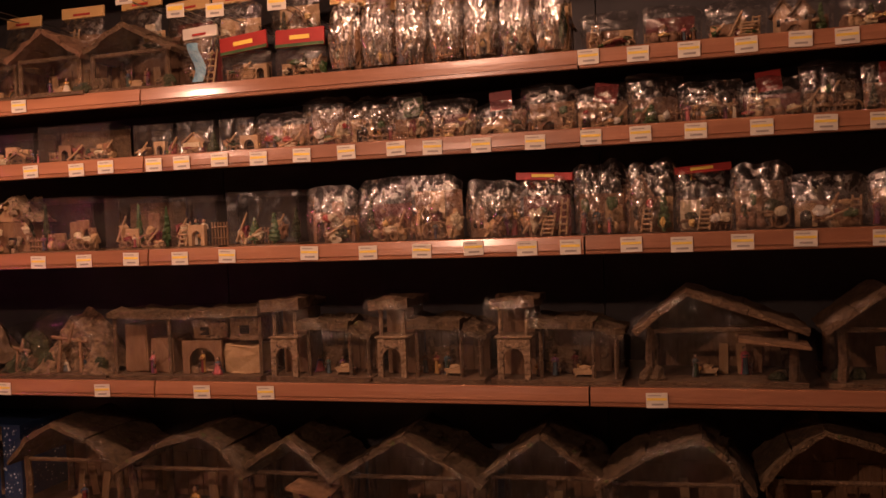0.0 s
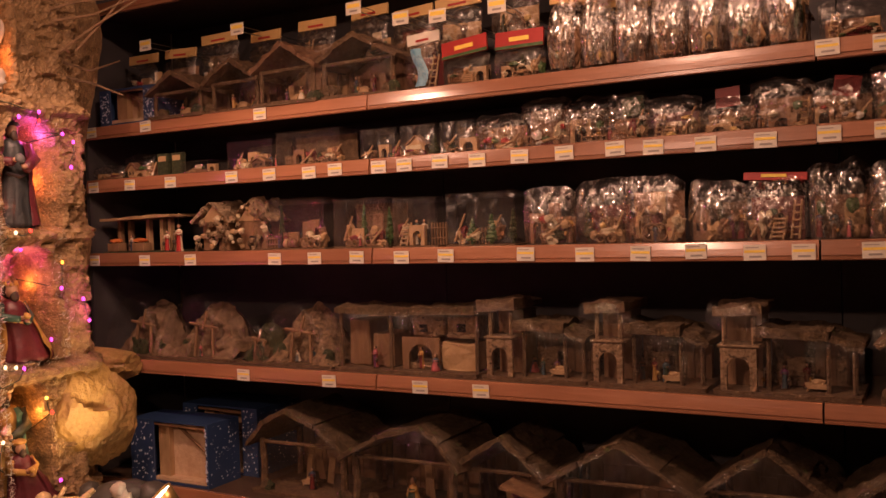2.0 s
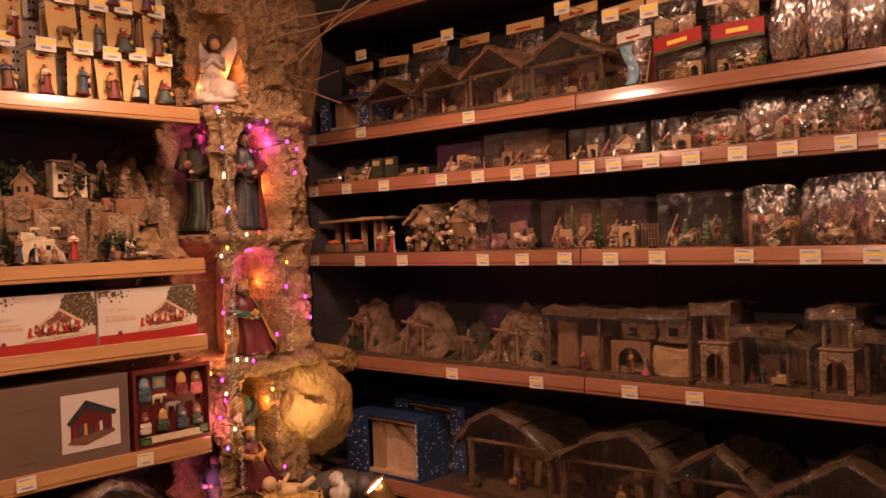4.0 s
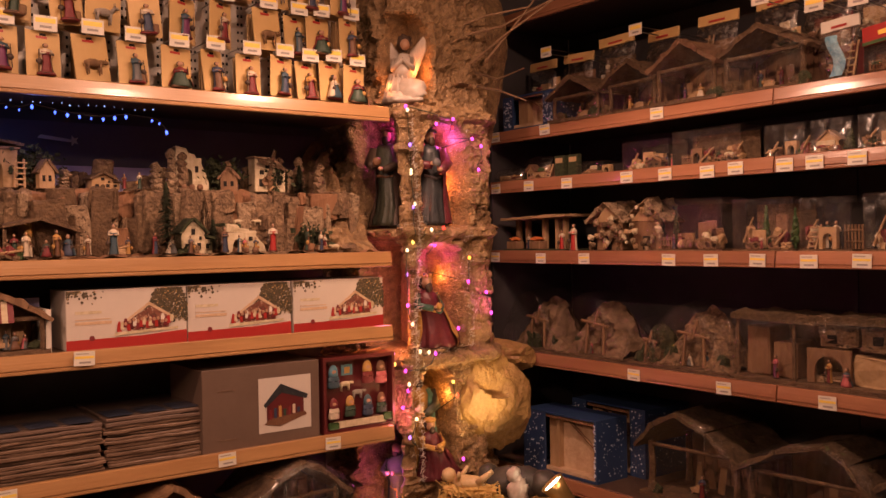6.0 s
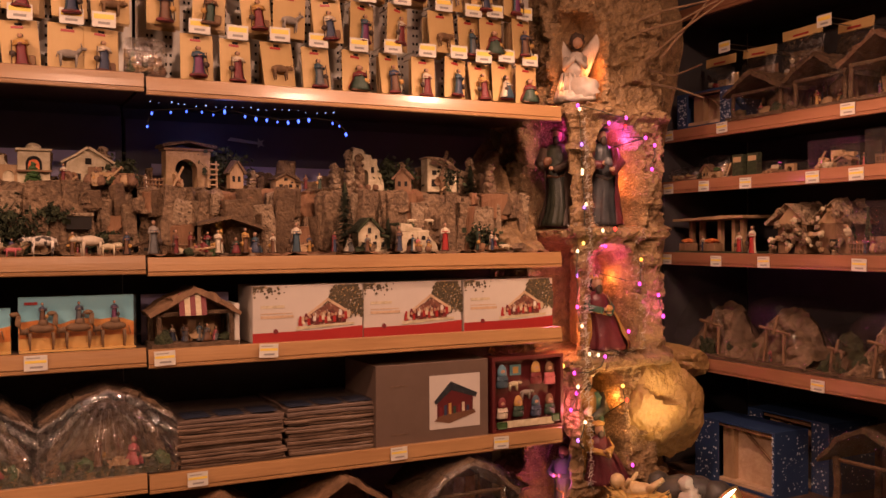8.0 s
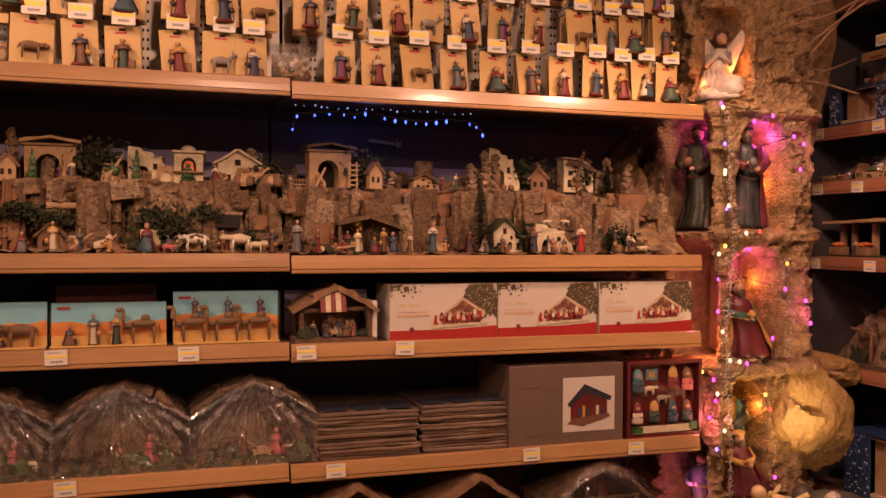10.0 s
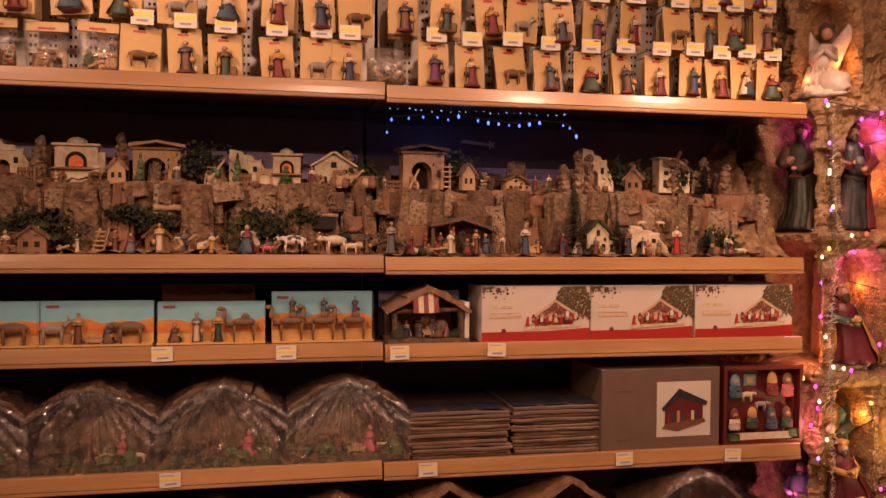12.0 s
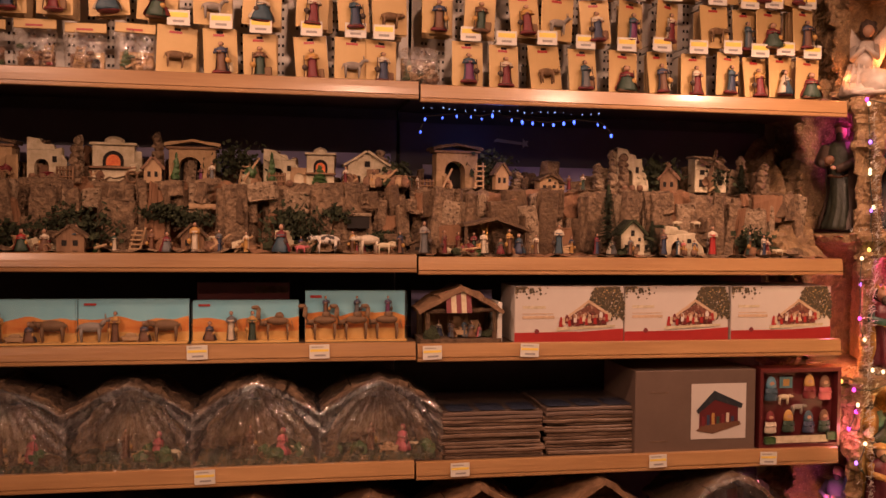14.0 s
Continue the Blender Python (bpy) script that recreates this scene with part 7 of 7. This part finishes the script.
def angel(m, h):
    """A kneeling plaster angel that bends to its joined palms, wings raised behind."""
    bm = bmesh.new()
    spine = [(-.06, .02, 0), (-.05, .03, .15), (-.02, .03, .36), (.02, .0, .56), (.04, -.02, .70)]
    for a, b, ra, rb in zip(spine, spine[1:], (.24, .2, .15, .145), (.2, .15, .145, .07)):
        tube(bm, [tuple(c * h for c in a), tuple(c * h for c in b)], ra * h, rb * h, 14)
    blob(bm, (.15 * h, -.06 * h, .17 * h), (.2 * h, .15 * h, .17 * h), 3, .3, 14)
    blob(bm, (.0, -.04 * h, .05 * h), (.3 * h, .2 * h, .06 * h), 3, .3, 12)
    for k in range(7):
        a = -1.2 + k * .4
        tube(bm, [(-.04 * h + .15 * h * math.sin(a), -.14 * h * math.cos(a) + .03 * h, .42 * h), (-.04 * h + .25 * h * math.sin(a), -.2 * h * math.cos(a) + .03 * h, .03 * h)], .014 * h, .03 * h, 6)
    for sx, rise in ((-1, 1.02), (1, .98)):
        for k in range(7):
            q = k / 6
            blob(bm, (sx * (.10 + .17 * q) * h, (.11 + .02 * q) * h, (.52 + (rise - .68) * q) * h), (.045 * h, .022 * h, (.25 - .11 * q) * h), 2, .12)
        tube(bm, [(sx * .12 * h, 0, .62 * h), (sx * .15 * h + .03 * h, -.11 * h, .47 * h), (.06 * h, -.19 * h, .60 * h)], .05 * h, .03 * h, 8)
    blob(bm, (.055 * h, -.06 * h, .82 * h), (.07 * h, .065 * h, .085 * h), 2, .05, mi=1)
    blob(bm, (.035 * h, .0, .85 * h), (.105 * h, .095 * h, .12 * h), 3, .3, 16, mi=2)
    ob = part("angel_statue", bm, [PLASTER_WHITE, SKIN, HAIR], None, smooth=True)
    ob.matrix_basis = m
    return tagged(ob, "kneeling white plaster angel statue with raised wings", "statue")


p, n = on_column(.402, -.045)
angel(pose(p.x, p.y, 2.012, 0, 0, 40), .235)


def crumpled_rock(name, c, r, material, label, seed, cuts=5, crease=1.0, notch=None):
    """A rock of stiff crumpled paper: broad flat facets with sharp folds; notch is a way in which the paper folds inwards."""
    g = random.Random(int(seed * 100))
    planes = []
    for k in range(17):
        d = Vector((g.gauss(0, 1), g.gauss(0, 1), g.gauss(0, 1))).normalized()
        planes.append((d, g.uniform(.76, 1.04)))
    bm = bmesh.new()
    vs = bmesh.ops.create_icosphere(bm, subdivisions=cuts, radius=1)["verts"]
    for v in vs:
        d = v.co.normalized()
        k = min([1.22] + [far / d.dot(n) for n, far in planes if d.dot(n) > .05])
        fold = Vector((seed, 3, 0))
        k += crease * (.10 * abs(noise.noise(d * 2.4 + fold)) + .055 * abs(noise.noise(d * 6 + fold)) + .03 * abs(noise.noise(d * 13 + fold)) + .012 * noise.noise(d * 34))
        if notch:
            e = (d - Vector(notch).normalized())
            across = e.z * .8 + e.x * .3 + .05 * noise.noise(d * 5)
            if e.length < .62 and -.05 < across < .26:
                k -= .46 * (1 - e.length / .62) * (1 - across / .26)
        v.co = Vector((d.x * r[0] * k, d.y * r[1] * k, d.z * r[2] * k))
    ob = part(name, bm, material)
    ob.location = c
    return tagged(ob, label, "paper rock", "paper rocks")


crumpled_rock("paper_rock", (-.06, -.265, .985), (.125, .125, .172), GOLD_ROCK, "bulging golden crumpled paper rock beside the column", 4.2, 5, 1.1, (.75, -.35, .30))
crumpled_rock("paper_rock", (-.20, -.17, 2.20), (.12, .11, .27), ROCK, "dark smooth paper rock above the shelf end", 7.7, 5, .7)
crumpled_rock("paper_rock", (-.20, -.10, 1.12), (.15, .10, .06), GOLD_ROCK, "crumpled paper rock fold under the shelf end", 2.3, 4)
crumpled_rock("paper_rock", (-.36, -.06, 1.56), (.07, .07, .28), ROCK, "tall crumpled paper rock at the shelf end", 9.1, 4)
crumpled_rock("paper_rock", (-.14, -.05, .36), (.42, .46, .33), GOLD_ROCK, "broad golden paper rock mound at the column's foot", 5.5, 5, .5)
crumpled_rock("paper_rock", (.12, -.42, .34), (.26, .26, .355), GOLD_ROCK, "paper rock mound carrying the crib", 1.5, 5, .4)


def rock_slope(u, v):
    """Paper rock sliding down from the column onto the village shelf."""
    s = -.715 - .21 * u
    top = .36 * (1 - u) ** .9 + .04
    p = Vector((-.04 - .39 * v, s, GL2 + top * v ** 1.25))
    if v == 0:
        p.z = GL2 + .002
    fold = abs(noise.noise(p * 11)) * .05 + abs(noise.noise(p * 27)) * .022
    return p + noise.noise_vector(p * 9) * .02 + Vector((fold, -.4 * fold, fold * .5)) * (0 if v == 0 else 1)


slope = part("paper_rock", sheet(1, 1, 34, 40, rock_slope), ROCK)
slope.data.shade_flat()
tagged(slope, "crumpled paper rock slope at the end of the village", "paper rock", "paper rocks")

# bare twigs at the top of the column
tw = thing("bare_twigs", Matrix(), "bare pale twigs stuck into the rock", "twigs")
for a, b, c in (((.0, -.37, 2.15), (.13, -.31, 2.24), (.33, -.2, 2.37)), ((-.03, -.39, 2.25), (.11, -.31, 2.27), (.32, -.2, 2.36)), ((.06, -.34, 2.16), (.14, -.29, 2.26), (.24, -.24, 2.38)), ((-.02, -.40, 2.28), (.06, -.34, 2.31), (.2, -.27, 2.32)),
                ((.0, -.34, 2.13), (.07, -.30, 2.10), (.15, -.25, 2.13)), ((.02, -.35, 2.08), (.08, -.30, 2.06), (.16, -.25, 2.02))):
    bm = bmesh.new()
    tube(bm, [a, b, c], .005, .0025, 6)
    part("twig", bm, TWIG if a[2] > 2.14 else BARK, tw)


# ---- crib group on the rock ----
t = thing("crib_with_baby", pose(.14, -.50, .70, 0, 0, 35), "glowing gilded crib with a pale baby figure", "statue")
bm = bmesh.new()
for k in range(9):
    tube(bm, [(-.09 + k * .022, -.045, .035), (-.085 + k * .021, -.05, .07)], .004, .003, 5)
    tube(bm, [(-.09 + k * .022, .045, .035), (-.085 + k * .021, .05, .07)], .004, .003, 5)
box(bm, -.1, .1, -.05, .05, .025, .04, .004)
for x in (-.08, .08):
    for y in (-.035, .035):
        tube(bm, [(x, y, 0), (x, y, .03)], .006, .006, 6)
blob(bm, (0, 0, .06), (.09, .04, .022), 3, .5, 30)
g = random.Random(3)
for k in range(90):
    a, q = g.uniform(0, 6.28), g.uniform(.5, 1.15)
    p = Vector((math.cos(a) * .085 * q, math.sin(a) * .04 * q, .055 + .02 * g.random()))
    tube(bm, [p, p + Vector((math.cos(a) * g.uniform(.01, .03), math.sin(a) * g.uniform(.005, .025), g.uniform(-.015, .025)))], .0016, .001, 4)
part("crib", bm, mat("gilded_straw", (0.60, 0.38, 0.10), (0.75, 0.52, 0.2), 0.45, 0.1, 60, 0.6), t)
bm = bmesh.new()
blob(bm, (-.005, 0, .085), (.055, .028, .024), 3, .15)
blob(bm, (-.07, 0, .105), .024, 2, .05)
for sx in (-1, 1):
    tube(bm, [(.03, sx * .015, .09), (.07, sx * .022, .12)], .011, .008, 7)
    tube(bm, [(-.035, sx * .02, .095), (-.02, sx * .045, .125)], .009, .006, 7)
part("baby_figure", bm, mat("pale_wax_figure", (0.55, 0.40, 0.20), (0.70, 0.53, 0.30), 0.4, 0, 40, 0.3), t, smooth=True)

bm = bmesh.new()
blob(bm, (0, 0, .045), (.03, .035, .05), 3, .5, 40)
blob(bm, (-.012, -.01, .105), (.02, .024, .026), 3, .3, 30)
tube(bm, [(0, 0, .06), (-.008, -.006, .1)], .02, .018, 8)
ob = part("lamb_statue", bm, PLASTER_WHITE, smooth=True)
ob.matrix_basis = pose(.20, -.345, .69)
tagged(ob, "white woolly lamb figure standing on the rock", "statue")
bm = bmesh.new()
blob(bm, (0, 0, .055), (.12, .06, .055), 3, .12, 10)
blob(bm, (.10, -.02, .06), (.045, .045, .045), 3, .1, 10)
blob(bm, (-.09, 0, .07), (.035, .04, .045), 3, .15, 10)
ob = part("ox_statue", bm, mat("dark_grey_plaster", (0.05, 0.045, 0.04), (0.09, 0.08, 0.07), 0.5, 0, 20, 0.2), smooth=True)
ob.matrix_basis = pose(.13, -.30, .695, 0, 0, 40)
tagged(ob, "lying dark grey ox figure behind the lamb", "statue")

t = thing("crib_spotlight", look((.340, -.300, .765), (.245, -.41, .93)) @ pose(0, 0, 0, 180, 0, 0), "small gold spotlight with glowing white face", "spotlight")
bm = bmesh.new()
lathe(bm, [(.018, -.06), (.022, -.05), (.03, -.01), (.042, .035), (.040, .035), (.028, -.005), (.01, -.02)], (0, 0, 0), 18, 1)
part("housing", bm, mat("brushed_gold", (0.6, 0.42, 0.16), None, 0.3, 0.8, 30), t, smooth=True)
bm = bmesh.new()
lathe(bm, [(.036, .024), (.036, .027)], (0, 0, 0), 18, 1)
part("lit_face", bm, glow("lamp_face", (1.0, 0.85, 0.6), 12), t)
bm = bmesh.new()
tube(bm, [(0, 0, -.05), (.03, .0, -.09)], .006, .006, 6)
part("stand", bm, STEEL, t)


# ---- fairy lights and tinsel on the column ----
GLOWS = {"m": glow("magenta_bulb", (1.0, 0.08, 0.75), 2.2), "o": glow("orange_bulb", (1.0, 0.33, 0.04), 3.5), "r": glow("red_bulb", (1.0, 0.05, 0.03), 2.4), "y": glow("amber_bulb", (1.0, 0.62, 0.12), 3),
         "p": glow("violet_bulb", (0.45, 0.2, 1.0), 2.2), "w": glow("warm_white_bulb", (1.0, 0.75, 0.45), 2.0)}
string = thing("fairy_light_string", Matrix(), "string of coloured glowing bulbs over the rock column", "light string")
BULBS = [(.33, 1.965, "m"), (.335, 1.90, "o"), (.37, 1.76, "p"), (.375, 1.625, "o"), (.30, 1.615, "m"), (.445, 1.98, "w"), (.45, 1.87, "p"), (.455, 1.79, "w"), (.455, 1.78, "w"), (.465, 1.68, "w"), (.462, 1.67, "p"), (.455, 1.555, "y"),
         (.63, 1.82, "y"), (.645, 1.775, "r"), (.66, 1.65, "y"), (.63, 1.94, "r"), (.43, 1.45, "p"), (.415, 1.405, "m"), (.365, 1.31, "o"), (.40, 1.225, "o"), (.62, 1.305, "r"), (.44, 1.10, "w"), (.43, 1.07, "m"), (.41, 1.015, "m"),
         (.46, 1.04, "w"), (.455, .985, "w"), (.44, .93, "p"), (.46, .90, "w"), (.61, 1.085, "y"), (.615, 1.04, "r"), (.605, .955, "y"), (.30, .79, "m"), (.33, .775, "m"), (.37, .80, "p"), (.50, 2.15, "o"), (.40, 2.05, "o"), (.38, 1.19, "p"),
         (.24, 1.94, "m"), (.56, 1.21, "r"), (.50, 1.595, "w"), (.54, 1.60, "r"), (.47, 1.2, "w"), (.50, 1.195, "w"), (.35, .72, "m"), (.26, .68, "m"), (.44, 1.995, "m"), (.60, 1.96, "m"), (.68, 1.90, "m"), (.655, 1.86, "o"), (.535, 1.94, "m"), (.50, 1.62, "o"), (.44, 1.53, "w"), (.435, 1.35, "m"), (.45, 1.29, "w"), (.56, 1.545, "m"), (.66, 1.42, "m"), (.665, 1.5, "o"), (.65, 1.26, "m"), (.52, 1.19, "m"), (.43, 1.14, "m"), (.66, 1.0, "m"), (.40, 1.16, "y"), (.38, 2.02, "r"), (.47, 2.04, "y"), (.33, 1.53, "y"), (.31, 1.14, "y"), (.34, 1.36, "r"), (.62, .83, "m"), (.34, 2.10, "w"), (.74, 1.88, "m"), (.735, 1.80, "m"), (.74, 1.38, "m"), (.745, 1.31, "m")]
for s, z, c in BULBS:
    v = column_point(s / LENS[-1], z / 2.9)
    p, n = on_column(s)
    bm = bmesh.new()
    blob(bm, (v.x + n.x * .014, v.y + n.y * .014, v.z), (.0055, .0055, .0075), 1, 0)
    part("bulb", bm, GLOWS[c], string)
WIRE = mat("dark_green_wire", (0.02, 0.03, 0.02), None, 0.5)
for a, b in zip(BULBS, BULBS[1:]):
    if math.dist(a[:2], b[:2]) < .2:
        pts = []
        for q in (0, .33, .66, 1):
            v = column_point((a[0] + (b[0] - a[0]) * q) / LENS[-1], (a[1] + (b[1] - a[1]) * q) / 2.9)
            p, n = on_column(a[0] + (b[0] - a[0]) * q)
            pts.append((v.x + n.x * .014, v.y + n.y * .014, v.z - .012 * math.sin(q * 3.14)))
        bm = bmesh.new()
        tube(bm, pts, .0016, .0016, 4)
        part("wire", bm, WIRE, string)
garland = thing("tinsel_garland", Matrix(), "thin silvery tinsel garland hanging down the column", "tinsel garland")
bm = bmesh.new()
r = random.Random(9)
for k in range(900):
    z = .78 + 1.2 * r.random()
    p, n = on_column(.462 + .006 * math.sin(z * 9))
    c = Vector((p.x + n.x * .036, p.y + n.y * .036, z))
    d = Vector((r.uniform(-1, 1), r.uniform(-1, 1), r.uniform(-.6, .6))).normalized() * r.uniform(.008, .02)
    e = d.cross(Vector((r.random(), r.random(), 1))).normalized() * .0011
    bm.faces.new([bm.verts.new(q) for q in (c - e, c + e, c + d + e, c + d - e)])
for k in range(1100):
    q = k % 3
    s, z = ((.462, r.uniform(.8, 1.55)), (.655 + .02 * r.random(), r.uniform(1.2, 1.95)), (.38 + .28 * r.random(), r.choice((1.19, 1.60)) + .02 * r.random()))[q]
    s += r.gauss(0, .008)
    v = column_point(s / LENS[-1], z / 2.9)
    p, n = on_column(s)
    c = Vector((v.x + n.x * .006, v.y + n.y * .006, z))
    d = Vector((r.uniform(-1, 1), r.uniform(-1, 1), r.uniform(-.8, .8))).normalized() * r.uniform(.006, .016)
    e = d.cross(Vector((r.random(), r.random(), 1))).normalized() * .0009
    bm.faces.new([bm.verts.new(q) for q in (c - e, c + e, c + d + e, c + d - e)])
part("tinsel", bm, TINSEL, garland)
for s, z, colour, watts, out in ((.375, 1.93, (1, .08, .6), .55, -.11), (.355, 1.66, (1, .22, .04), .9, -.12), (.64, 1.76, (1, .2, .04), .8, -.11), (.655, 1.90, (1, .09, .55), .5, -.06), (.52, 1.68, (1, .16, .06), .4, -.05), (.63, 1.44, (1, .26, .05), .5, -.11),
                               (.56, 1.52, (1, .08, .5), .5, -.06), (.40, 1.38, (1, .14, .3), .5, .03), (.39, 1.25, (1, .24, .05), .7, .02), (.61, 1.04, (1, .34, .06), 1.1, -.05),
                               (.50, 2.12, (1, .25, .06), .4, -.03), (.37, 2.07, (1, .25, .06), .3, .0), (.32, .78, (.9, .1, .7), .25, .0), (.42, 1.02, (1, .2, .3), .5, .04), (.35, .72, (1, .3, .06), .4, .02), (.74, 1.86, (1, .1, .5), .14, .05), (.74, 1.36, (1, .1, .5), .35, .05)):
    p, n = on_column(s, out)
    lamp("fairy_glow", (p.x, p.y, z), watts * 1.0, colour, .02)
